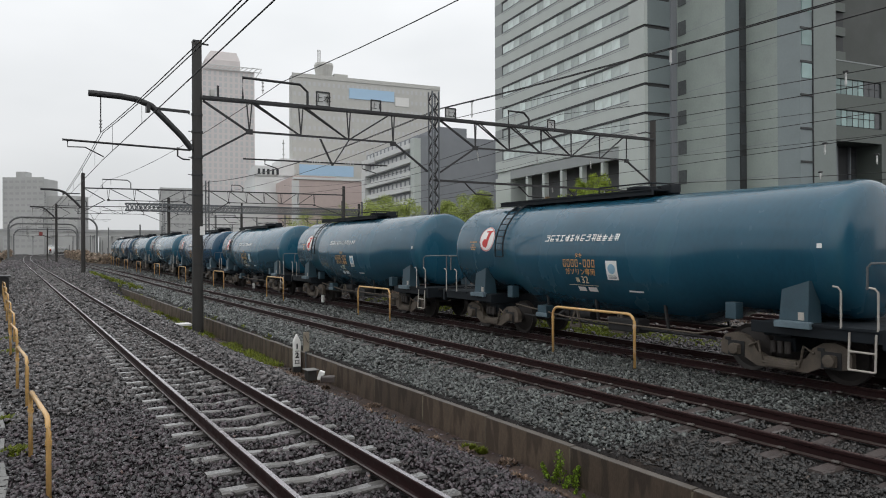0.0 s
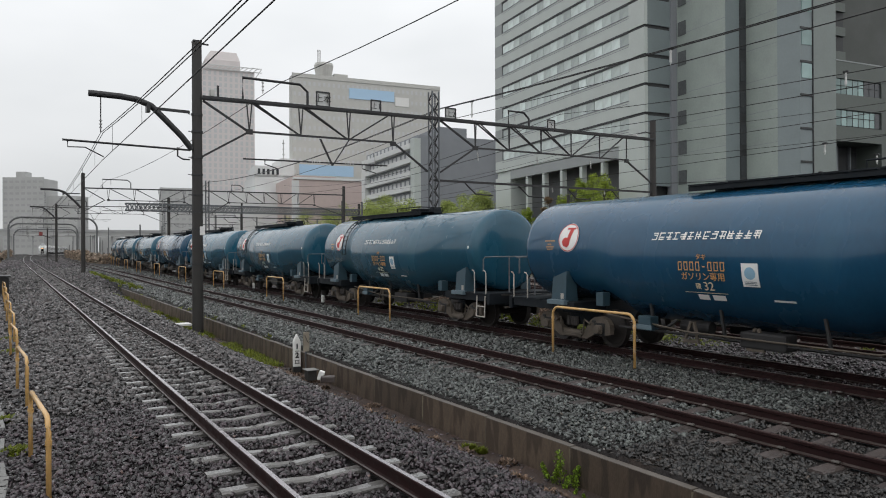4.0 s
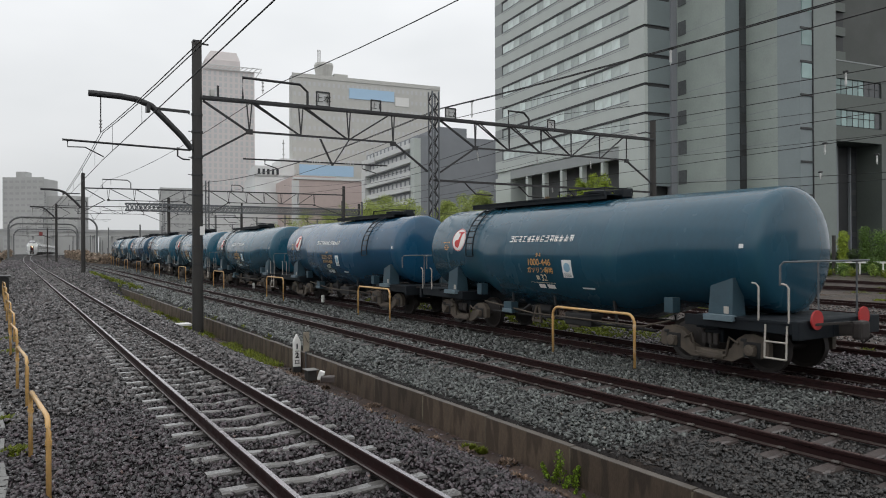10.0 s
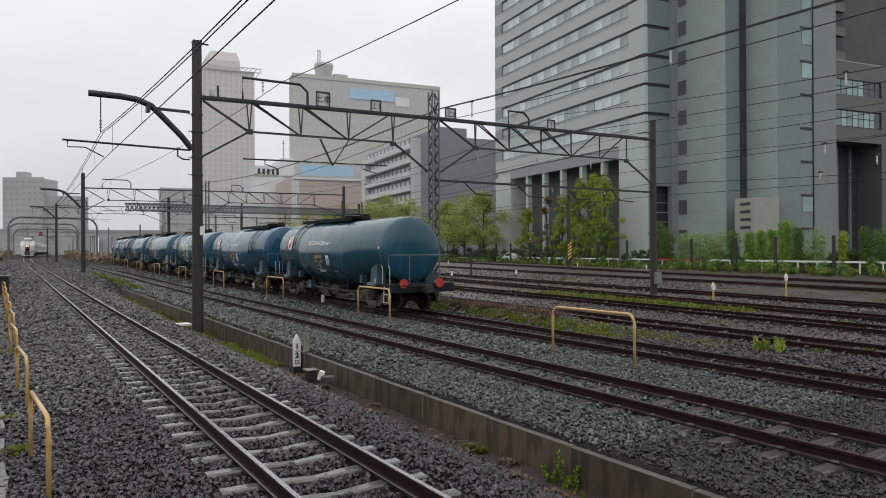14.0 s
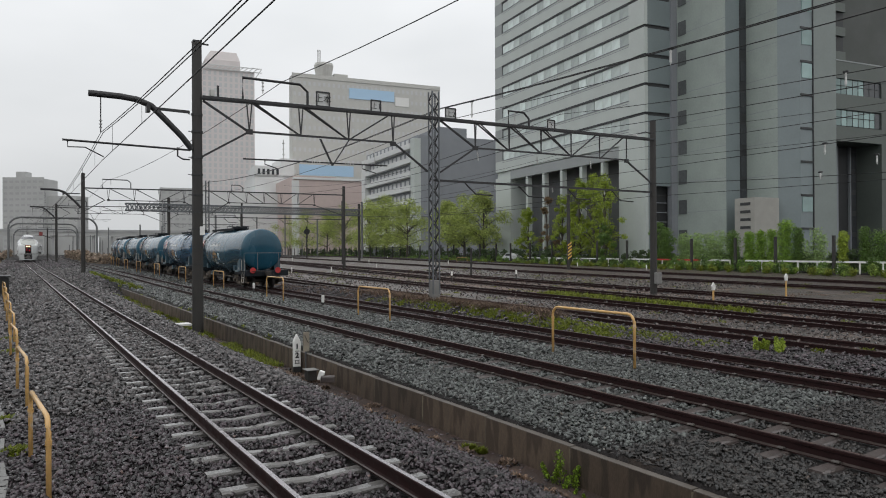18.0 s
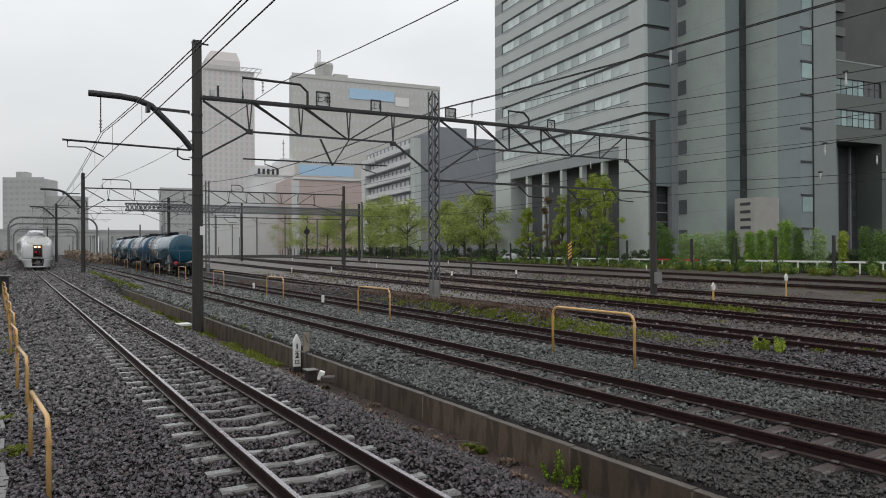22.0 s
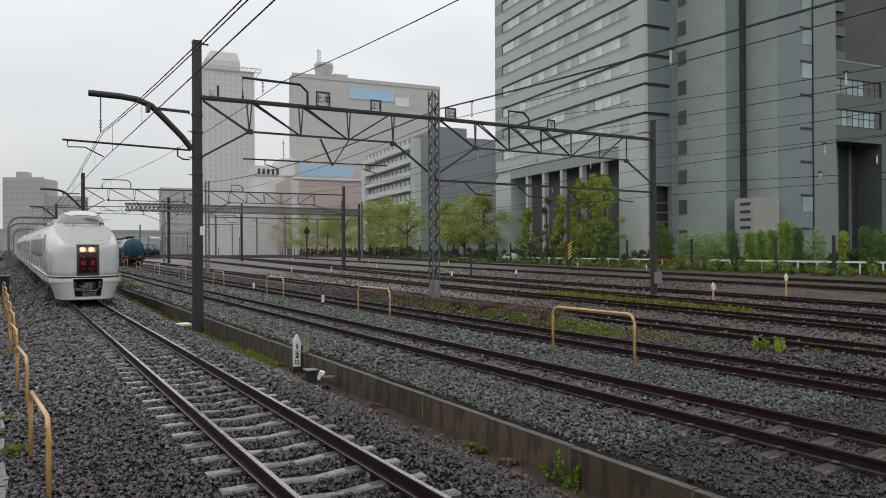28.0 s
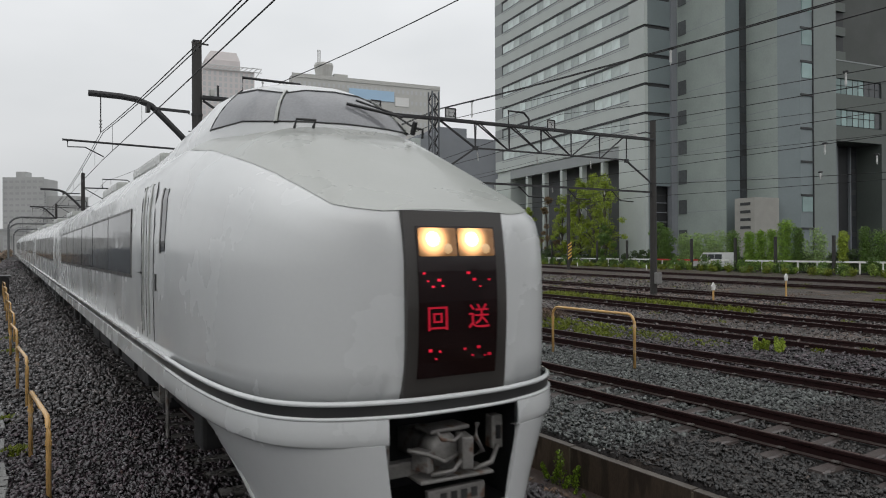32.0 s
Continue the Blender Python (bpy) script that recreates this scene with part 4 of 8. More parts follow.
def strip(bm, y0, y1, z0, z1, off, s, steps=1, nose=False):
    """A thin plate on the body's side (s = -1: near side)."""
    ya, yb = (y0, y1) if nose else (99.0, 99.0)
    cols = []
    for y, yy in ((y0, ya), (y1, yb)):
        col = []
        for k in range(steps + 1):
            z = z0 + (z1 - z0) * k / steps
            x = side_x(z, yy) + off
            col.append((bm.verts.new((s * x, y, z)), bm.verts.new((s * (x - 0.03), y, z))))
        cols.append(col)
    a, b = cols
    for k in range(steps):
        bm.faces.new((a[k][0], b[k][0], b[k + 1][0], a[k + 1][0]))
        bm.faces.new((a[k][0], a[k + 1][0], a[k + 1][1], a[k][1]))
        bm.faces.new((b[k][0], b[k][1], b[k + 1][1], b[k + 1][0]))
    for k in (0, steps):
        bm.faces.new((a[k][0], a[k][1], b[k][1], b[k][0]))
    bmesh.ops.recalc_face_normals(bm, faces=bm.faces)
    return bm


def ex_bogie(parent, yc):
    bg_ = part("bogie", box(BM(), (0, 0, 0.55), (1.9, 0.5, 0.26), 0.03), M["under"], parent, "dark grey bogie")
    bg_.matrix_basis = pose(0, yc, 0)
    for s in (-1, 1):
        bm = BM()
        box(bm, (s * 1.0, 0, 0.5), (0.14, 2.6, 0.22), 0.03)
        for y in (-1.05, 1.05):
            box(bm, (s * 1.08, y, 0.45), (0.22, 0.4, 0.36), 0.04)
        part("side_frame", bm, M["under"], bg_)
        bm = BM()
        tube(bm, [(s * 1.08, 0, 0.6), (s * 1.08, 0, 1.0)], 0.2, 12)
        part("air_spring", bm, M["ex_dark"], bg_)
    for y in (-1.05, 1.05):
        bm = BM()
        for e in (-1, 1):
            x = e * 0.56
            lathe(bm, [(0.02, x - 0.06), (0.34, x - 0.04), (0.43, x - 0.06), (0.43, x + 0.06), (0.34, x + 0.04), (0.02, x + 0.06)], "x", 24)
        tube(bm, [(-1, 0, 0), (1, 0, 0)], 0.07, 10)
        wh = part("wheelset", bm, M["wheel"], bg_)
        wh.matrix_basis = pose(0, y, 0.43)


def ex_side(car, y0, y1, doors, windows):
    for s in (-1, 1):
        for (a, b) in windows:
            band = part("window_band", strip(BM(), a, b, 1.93, 2.74, 0.006, s, 6), M["glass"], car, "dark tinted side windows")
            n = max(2, round((b - a) / 2.6))
            for k in range(1, n):
                y = a + (b - a) * k / n
                part("mullion", strip(BM(), y - 0.02, y + 0.02, 1.93, 2.74, 0.009, s, 6), M["glass_seam"], band)
            for z0, z1, ya, yb in ((1.885, 1.93, a - 0.05, b + 0.05), (2.74, 2.775, a - 0.05, b + 0.05)):
                part("window_trim", strip(BM(), ya, yb, z0, z1, 0.008, s), M["panel_frame"], band)
            for ya in (a - 0.05, b):
                part("window_trim", strip(BM(), ya, ya + 0.05, 1.93, 2.74, 0.008, s, 6), M["panel_frame"], band)
        for yd in doors:
            d = part("door", strip(BM(), yd - 0.36, yd + 0.36, 1.22, 2.92, 0.002, s, 8), M["ex_white"], car, "white plug door with narrow window")
            for e in (-0.37, 0.37):
                part("door_seal", strip(BM(), yd + e - 0.012, yd + e + 0.012, 1.22, 2.92, 0.004, s, 8), M["ex_dark"], d)
            part("door_window", strip(BM(), yd - 0.14, yd + 0.14, 2.0, 2.7, 0.006, s, 4), M["glass"], d)
        for name, z0, z1, off, m, label in (("lower_lip", 1.15, 1.18, 0.034, "ex_white", "thin white lip"), ("lower_stripe", 1.078, 1.15, 0.018, "ex_dark", "thin dark stripe"), ("lower_band", 0.87, 1.078, 0.040, "ex_white", "white lower band")):
            w = 0.06 + off
            part(name, box(BM(), (s * (1.39 + w / 2), (y0 + y1) / 2, (z0 + z1) / 2), (w, y1 - y0, z1 - z0), 0.008 if z1 - z0 > 0.1 else 0.0), M[m], car, label)


def under_gear(car, y0, y1, seed):
    rnd = random.Random(seed)
    y = y0
    while y < y1:
        l = rnd.uniform(0.7, 1.9)
        for s in (-1, 1):
            bm = BM()
            box(bm, (s * 0.82, y + l / 2, 0.62), (0.7, l, rnd.uniform(0.45, 0.6)), 0.03)
            part("equipment_box", bm, M["under"], car)
        y += l + rnd.uniform(0.15, 0.5)


def make_lead():
    car = thing("express_lead_car", None, "white express train cab car with lit headlights arriving", "train car", "cars of the express train")
    body = [ex_ring(*r) for r in NOSE] + [ex_ring(LEAD_LENGTH, *PLAIN)]
    part("body", loft(BM(), body), M["ex_white"], car, "glossy white rounded car body", smooth=True)
    # light grey hood between the panel and the windscreen
    bm = BM()
    hood = []
    for r in NOSE[HOOD]:
        ring = ex_ring(*r)[6:-6]
        up = 0.004
        hood.append([(x, y - 0.004, z + up) for x, y, z in ring])
    loft(bm, hood, close=False, caps=False)
    part("hood", bm, M["ex_grey"], car, "light grey sloping hood", smooth=True)
    # raised cab: columns from the rear round the front, each with a foot, a glass head and a ridge point
    half = [((-0.85, 7.2, 3.56), (-0.45, 7.1, 3.64), (7.1, 3.66)), ((-0.97, 5.5, 3.46), (-0.66, 5.3, 3.86), (5.4, 3.98)), ((-0.98, 4.2, 3.44), (-0.70, 4.0, 3.94), (4.2, 4.09)),
            ((-0.96, 3.25, 3.49), (-0.68, 3.02, 3.91), (3.4, 4.07)), ((-0.87, 2.35, 3.45), (-0.61, 2.62, 3.865), (3.0, 4.02)), ((-0.68, 1.93, 3.40), (-0.44, 2.34, 3.79), (2.75, 3.965)),
            ((-0.40, 1.84, 3.405), (-0.26, 2.30, 3.83), (2.6, 3.93)), ((0.0, 1.81, 3.41), (0.0, 2.28, 3.84), (2.52, 3.91))]
    cols = [(Vector(a), Vector(b), Vector((0, *c))) for a, b, c in half]
    cols += [(Vector((-a.x, a.y, a.z)), Vector((-b.x, b.y, b.z)), c) for a, b, c in reversed(cols[:-1])]

    def cab_point(k, f, off=0.0):
        """f 0..1 from foot to glass head, 1..2 on to the ridge."""
        a, b, c = cols[k]
        out = Vector((a.x * 0.8, -0.45 if 3 < k < 11 else 0.0, 0.55)).normalized()
        if f <= 1:
            return a.lerp(b, f) + out * (off + 0.035 * sin(pi * f))
        g = f - 1
        p = b.lerp(c, g)
        p.z = b.z + (c.z - b.z) * (1 - (1 - g) ** 2)
        return p + out * off
    bm = BM()
    foot = [bm.verts.new(c[0] - Vector((0, 0, 0.25))) for c in cols]
    grid = [foot] + [[bm.verts.new(cab_point(k, f)) for k in range(15)] for f in (0, 0.2, 0.4, 0.6, 0.8, 1.0, 1.25, 1.5, 1.75, 2.0)]
    for r0, r1 in zip(grid, grid[1:]):
        for q in range(14):
            bm.faces.new((r0[q], r0[q + 1], r1[q + 1], r1[q]))
    bmesh.ops.remove_doubles(bm, verts=bm.verts, dist=0.0005)
    part("cab_roof", bm, M["ex_white"], car, "white raised cab roof", smooth=True)
    screen = None
    for name, k0, k1 in (("windscreen", 5, 9), ("cab_side_window", 3, 5), ("cab_side_window", 9, 11)):
        bm = BM()
        grid = [[bm.verts.new(cab_point(k, f, 0.008)) for k in range(k0, k1 + 1)] for f in (0.03, 0.2, 0.4, 0.6, 0.75, 0.9)]
        for r0, r1 in zip(grid, grid[1:]):
            for q in range(k1 - k0):
                bm.faces.new((r0[q], r0[q + 1], r1[q + 1], r1[q]))
        ws = part(name, bm, M["glass_screen"], car, "curved grey cab glass", smooth=True)
        screen = screen or ws
        bm = BM()
        tube(bm, [cab_point(k, 0.02, 0.008) for k in range(k0, k1 + 1)], 0.008, 6)
        tube(bm, [cab_point(k, 0.905, 0.01) for k in range(k0, k1 + 1)], 0.009, 6)
        part("seal", bm, M["ex_dark"], ws)
        for k in (k0, k1):
            bm = BM()
            wide = k in (5, 9)
            tube(bm, [cab_point(k, f, 0.004) for f in (0, 0.25, 0.5, 0.75, 1.0)], 0.022 if wide else 0.01, 6)
            part("pillar", bm, M["ex_grey"] if wide else M["ex_dark"], ws)
    bm = BM()
    tube(bm, [(0.66, 1.78, 3.46), (0.50, 1.90, 3.60), (0.18, 2.06, 3.72)], 0.011, 6)
    tube(bm, [(0.60, 1.86, 3.56), (0.05, 1.99, 3.66)], 0.016, 6)
    tube(bm, [(0.68, 1.80, 3.38), (0.68, 1.74, 3.50)], 0.03, 6)
    tube(bm, [(0.82, 1.84, 3.36), (0.80, 1.80, 3.44), (0.68, 1.78, 3.45)], 0.014, 6)
    part("wiper", bm, M["black"], screen)
    bm = BM()
    tube(bm, [(-0.58, 1.72, 3.33), (-0.58, 1.66, 3.40), (-0.40, 1.66, 3.405), (-0.40, 1.72, 3.345)], 0.013, 8)
    part("grab_handle", bm, M["ex_dark"], car)
    for x, y, z in ((-0.15, 6.2, 3.86), (0.5, 8.0, 3.62)):
        bm = BM()
        lathe(bm, [(0.05, 0.0), (0.05, 0.10), (0.11, 0.12), (0.02, 0.2)], "z", 12, (x, y, z))
        part("roof_antenna", bm, M["ex_white"], car)
    # front panel with lamps and a display, bulging with the nose
    def face_y(z):
        return -0.045 - 0.075 * (1 - ((z - 1.80) / 0.70) ** 2)

    def plate(x0, x1, z0, z1, off, depth, flare=0.0, n=10):
        bm = BM()
        rows = []
        for k in range(n + 1):
            z = z0 + (z1 - z0) * k / n
            w = flare * max(0, (1.5 - z) / 0.4)
            y = face_y(z) - off
            rows.append([bm.verts.new(p) for p in ((x0 - w, y + depth, z), (x0 - w, y, z), (x1 + w, y, z), (x1 + w, y + depth, z))])
        for r0, r1 in zip(rows, rows[1:]):
            for q in range(3):
                bm.faces.new((r0[q], r0[q + 1], r1[q + 1], r1[q]))
        bm.faces.new(rows[0][::-1])
        bm.faces.new(rows[-1])
        return bm
    panel = part("lamp_panel", plate(-0.425, 0.425, 1.15, 2.50, 0.0, 0.12, 0.015), M["panel_frame"], car, "brown-grey panel frame")
    part("display", plate(-0.335, 0.335, 1.31, 2.39, 0.006, 0.03), M["panel"], panel, "dark display with red diodes")
    for x in (-0.165, 0.165):
        bm = BM()
        box(bm, (0, 0, 0), (0.31, 0.02, 0.205), 0.015)
        lp = part("headlight", bm, M["lamp"], panel, "glowing warm headlight")
        lp.matrix_basis = pose(x, face_y(2.28) - 0.012, 2.275, -8)
        bm = BM()
        lathe(bm, [(0.01, -0.028), (0.04, -0.025), (0.055, -0.012), (0.055, 0.0)], "y", 20, (-0.045, 0, 0.02))
        part("bulb", bm, M["lamp_core"], lp, smooth=True)
        bm = BM()
        lathe(bm, [(0.01, -0.02), (0.03, -0.018), (0.04, -0.008), (0.04, 0.0)], "y", 20, (0.075, 0, -0.05))
        part("side_lamp", bm, M["lamp_soft"], lp, smooth=True)
    rnd = random.Random(8)
    for z, pat in ((2.06, (-0.29, 0.08)), (2.01, (-0.26, -0.17, 0.13, 0.26)), (1.96, (-0.22, -0.14, 0.18)), (1.50, (-0.24, -0.16, 0.05, 0.17)), (1.45, (-0.19, 0.12, 0.23, 0.27))):
        for x in pat:
            bm = BM()
            zz = z + rnd.uniform(-0.012, 0.012)
            q = rnd.choice((0.011, 0.014, 0.02))
            box(bm, (x, face_y(zz) - 0.010, zz), (q * 1.3, 0.008, q))
            part("diode", bm, M["led"], panel, "red diode")
    for txt, x in (("回", -0.185), ("送", 0.165)):
        glyphs(panel, txt, pose(x, face_y(1.72) - 0.012, 1.72, 88, 0, 0), 0.19, M["led"], "display_letter")
    # bumper band with dark groove, then the skirt with the coupler opening
    def outline(grow):
        pts = [(0.0, -0.10), (0.22, -0.095), (0.42, -0.075), (0.58, -0.035), (0.74, 0.015), (0.90, 0.09), (1.04, 0.19), (1.17, 0.34), (1.27, 0.56), (1.35, 0.9), (1.405, 1.4), (1.44, 2.1), (1.45, 3.0)]
        fine = []
        for k in range(len(pts) - 1):
            p0, p1, p2, p3 = (Vector(pts[max(0, min(len(pts) - 1, k + d))]) for d in (-1, 0, 1, 2))
            for q in range(4):
                t = q / 4
                fine.append(0.5 * (2 * p1 + (p2 - p0) * t + (2 * p0 - 5 * p1 + 4 * p2 - p3) * t * t + (3 * p1 - p0 - 3 * p2 + p3) * t ** 3))
        fine.append(Vector(pts[-1]))
        right = []
        for k, p in enumerate(fine):
            d = (fine[min(k + 1, len(fine) - 1)] - fine[max(k - 1, 0)]).normalized()
            right.append((max(0.0, p.x + d.y * grow), p.y - d.x * grow))
        right[0] = (0.0, right[0][1])
        return [(-x, y) for x, y in reversed(right[1:])] + right

    def belt(name, prof, material, label="", gap=0.0):
        """prof: (height, outward) rows swept round the nose."""
        bm = BM()
        rows = [[bm.verts.new((x, y, z)) for x, y in outline(g)] for z, g in prof]
        xs = [x for x, y in outline(prof[0][1])]
        for r0, r1 in zip(rows, rows[1:]):
            for k in range(len(xs) - 1):
                if abs(xs[k] + xs[k + 1]) / 2 >= gap:
                    bm.faces.new((r0[k], r0[k + 1], r1[k + 1], r1[k]))
        return part(name, bm, material, car, label, smooth=True)
    belt("bumper_lip", [(1.185, 0.005), (1.18, 0.028), (1.168, 0.034), (1.154, 0.032), (1.15, 0.012)], M["ex_white"], "white bumper lip")
    belt("groove", [(1.155, 0.018), (1.075, 0.018)], M["ex_dark"], "dark groove line")
    belt("bumper_line", [(1.08, 0.014), (1.078, 0.034), (1.066, 0.040), (1.055, 0.034), (1.052, -0.02)], M["ex_white"], "thin white line under the groove")
    belt("bumper", [(1.062, 0.032), (1.0, 0.042), (0.93, 0.042), (0.885, 0.036), (0.872, 0.028), (0.868, -0.03)], M["ex_white"], "white bumper band", 0.545)
    o0 = [(x * (1 - 0.05 * min(1.0, abs(x) / 1.2)), y) for x, y in outline(0.012) if y < 2.1]
    bm = BM()
    rows = []
    for f, z in ((0.0, 0.88), (0.15, 0.78), (0.4, 0.62), (0.7, 0.43), (0.85, 0.31), (1.0, 0.19)):
        rows.append([(x * (1 - 0.18 * f), min(y, 1.85 - 0.85 * f) + 0.05 * f, z) for x, y in o0])
    vv = [[bm.verts.new(p) for p in r] for r in rows]
    for j in range(5):
        for k in range(len(o0) - 1):
            xm = (o0[k][0] + o0[k + 1][0]) / 2
            if abs(xm) < 0.57 and j < 4:
                continue
            bm.faces.new((vv[j][k], vv[j][k + 1], vv[j + 1][k + 1], vv[j + 1][k]))
    sk = part("skirt", bm, M["ex_white"], car, "white skirt with square coupler opening", smooth=True)
    solid = sk.modifiers.new("thickness", "SOLIDIFY")
    solid.thickness, solid.offset = 0.03, -1
    edge = sk.modifiers.new("sharp_edges", "EDGE_SPLIT")
    edge.split_angle = radians(45)
    # black pocket walls put the dark of the coupler opening into colour
    bm = BM()
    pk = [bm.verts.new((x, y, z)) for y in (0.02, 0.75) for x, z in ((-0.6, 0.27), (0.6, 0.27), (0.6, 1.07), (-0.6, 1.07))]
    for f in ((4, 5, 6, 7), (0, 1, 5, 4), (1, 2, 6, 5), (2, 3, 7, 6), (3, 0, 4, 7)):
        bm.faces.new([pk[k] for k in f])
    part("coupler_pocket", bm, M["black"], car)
    bm = BM()
    box(bm, (0, 0.42, 0.70), (0.22, 0.5, 0.2), 0.04)
    lathe(bm, [(0.03, 0.02), (0.09, 0.03), (0.13, 0.07), (0.14, 0.15), (0.11, 0.26)], "y", 20, (-0.03, 0, 0.74))
    cp = part("coupler", bm, M["coupler"], car, "grey steel coupler head", smooth=True)
    for name, c, z, turn in (("coupler_jaw", (0.13, 0.03, 0.72), (0.09, 0.20, 0.24), -14), ("coupler_jaw", (-0.2, 0.08, 0.68), (0.07, 0.16, 0.16), 20), ("coupler_bracket", (0.02, 0.16, 0.88), (0.36, 0.22, 0.035), 4),
                             ("coupler_bracket", (0.05, 0.10, 0.54), (0.62, 0.26, 0.03), -3), ("side_bracket", (0.47, 0.12, 0.80), (0.10, 0.10, 0.26), 0), ("side_bracket", (-0.50, 0.16, 0.76), (0.10, 0.10, 0.28), 0), ("cross_beam", (-0.2, 0.22, 0.60), (0.7, 0.10, 0.11), 0)):
        bm = BM()
        box(bm, (0, 0, 0), z, 0.015)
        ob = part(name, bm, M["coupler"], cp)
        ob.matrix_basis = pose(*c, 0, 0, turn)
    for pts, r in (([(-0.34, 0.05, 0.78), (-0.2, 0.0, 0.74), (-0.05, 0.02, 0.66), (0.1, 0.04, 0.7)], 0.017), ([(0.26, 0.04, 0.9), (0.2, -0.02, 0.82), (0.28, 0.0, 0.7), (0.14, 0.02, 0.64)], 0.02),
                   ([(-0.12, 0.0, 0.90), (-0.1, -0.03, 0.84), (0.0, -0.04, 0.82), (0.08, -0.02, 0.86)], 0.014), ([(0.46, 0.06, 0.7), (0.36, 0.0, 0.6), (0.2, 0.02, 0.56)], 0.02), ([(-0.16, 0.02, 0.58), (0.0, -0.03, 0.6), (0.12, -0.02, 0.7)], 0.016)):
        bm = BM()
        tube(bm, pts, r, 8)
        part("hose", bm, M["coupler"], cp, smooth=True)
    for x, y, z in ((0.474, 0.065, 0.80), (-0.498, 0.105, 0.74)):
        bm = BM()
        box(bm, (x, y, z), (0.045, 0.012, 0.11), 0.01)
        part("slot", bm, M["black"], cp)
    bm = BM()
    box(bm, (0.06, 0.04, 0.40), (0.5, 0.05, 0.13), 0.01)
    pl = part("set_plate", bm, M["coupler"], car, "grey plate with dark marks")
    for k, x in enumerate((-0.06, 0.03, 0.12, 0.21)):
        bm = BM()
        box(bm, (x, 0.012, 0.40), (0.05, 0.01, 0.07))
        part("plate_mark", bm, M["ex_dark"], pl)
    ex_side(car, 2.95, LEAD_LENGTH, (), ((5.5, 20.8),))
    for s in (-1, 1):
        d = part("door", strip(BM(), 3.80, 4.62, 1.22, 2.98, -0.012, s, 10, True), M["ex_white"], car, "white recessed cab door")
        for y, w in ((4.64, 0.014), (4.28, 0.008), (3.80, 0.014)):
            part("door_seal", strip(BM(), y - w, y + w, 1.24, 2.98, 0.004, s, 10, True), M["ex_dark"], d)
        for y in (4.48, 4.08):
            part("door_rib", strip(BM(), y - 0.03, y + 0.03, 1.3, 2.98, 0.012, s, 10, True), M["ex_grey"], d)
        part("slit_window", strip(BM(), 3.14, 3.36, 2.22, 2.86, 0.006, s, 6, True), M["glass"], car, "narrow dark cab side window")
        part("slit_frame", strip(BM(), 3.36, 3.42, 2.20, 2.88, 0.010, s, 6, True), M["panel_frame"], car)
        part("latch", strip(BM(), 3.60, 3.66, 1.80, 1.98, 0.012, s, 2, True), M["ex_dark"], car)
        bm = BM()
        tube(bm, [(s * 1.49, 4.62, 1.98), (s * 1.50, 4.3, 1.98)], 0.014, 6)
        part("door_handle", bm, M["ex_dark"], car)
    for s in (-1, 1):
        bm = BM()
        tube(bm, [(s * 1.36, 3.5, 0.25), (s * 1.36, 3.5, 0.86)], 0.02, 8)
        part("hand_rail", bm, M["coupler"], car)
        bm = BM()
        box(bm, (s * 1.3, 4.2, 0.55), (0.12, 0.5, 0.05))
        box(bm, (s * 1.33, 3.98, 0.75), (0.06, 0.04, 0.45))
        part("foot_step", bm, M["coupler"], car)
    ex_bogie(car, 3.9)
    ex_bogie(car, 18.3)
    under_gear(car, 6.0, 15.8, 3)
    for y in (9.0, 14.5):
        part("roof_unit", box(BM(), (0, y, 3.70), (1.5, 3.0, 0.22), 0.06), M["ex_grey"], car)
    bm = BM()
    box(bm, (0, LEAD_LENGTH + 0.15, 2.2), (1.1, 0.3, 2.1))
    part("gangway", bm, M["under"], car)
    return car


def make_car():
    car = thing("express_car", None, "white express train passenger car with dark window band", "train car", "cars of the express train")
    part("body", loft(BM(), [ex_ring(y, *PLAIN) for y in (0.25, 0.3, 10, 19.9, 19.95)]), M["ex_white"], car, "glossy white car body", smooth=True)
    ex_side(car, 0.3, 19.9, (1.6,), ((3.4, 18.9),))
    ex_bogie(car, 3.3)
    ex_bogie(car, 16.9)
    under_gear(car, 5.4, 14.6, 4)
    for y in (5.5, 14.5):
        part("roof_unit", box(BM(), (0, y, 3.70), (1.5, 3.0, 0.22), 0.06), M["ex_grey"], car)
    bm = BM()
    box(bm, (0, 20.1, 2.2), (1.1, 0.4, 2.1))
    part("gangway", bm, M["under"], car)
    return car




def glow(name, color, centre, radius, peak, base, body=(0.12, 0.07, 0.04)):
    """Lamp whose light falls off from a centre."""
    m = mat(name, body, 0.3, emit=color, power=1.0, bump=0, spec=0.3)
    n, l = m.node_tree.nodes, m.node_tree.links
    tc, dist, rng = n.new("ShaderNodeTexCoord"), n.new("ShaderNodeVectorMath"), n.new("ShaderNodeMapRange")
    dist.operation = "DISTANCE"
    l.new(tc.outputs["Object"], dist.inputs[0])
    dist.inputs[1].default_value = centre
    rng.interpolation_type = "SMOOTHERSTEP"
    rng.inputs["From Min"].default_value, rng.inputs["From Max"].default_value = 0.0, radius
    rng.inputs["To Min"].default_value, rng.inputs["To Max"].default_value = peak, base
    l.new(dist.outputs["Value"], rng.inputs["Value"])
    l.new(rng.outputs["Result"], n["Principled BSDF"].inputs["Emission Strength"])
    return m


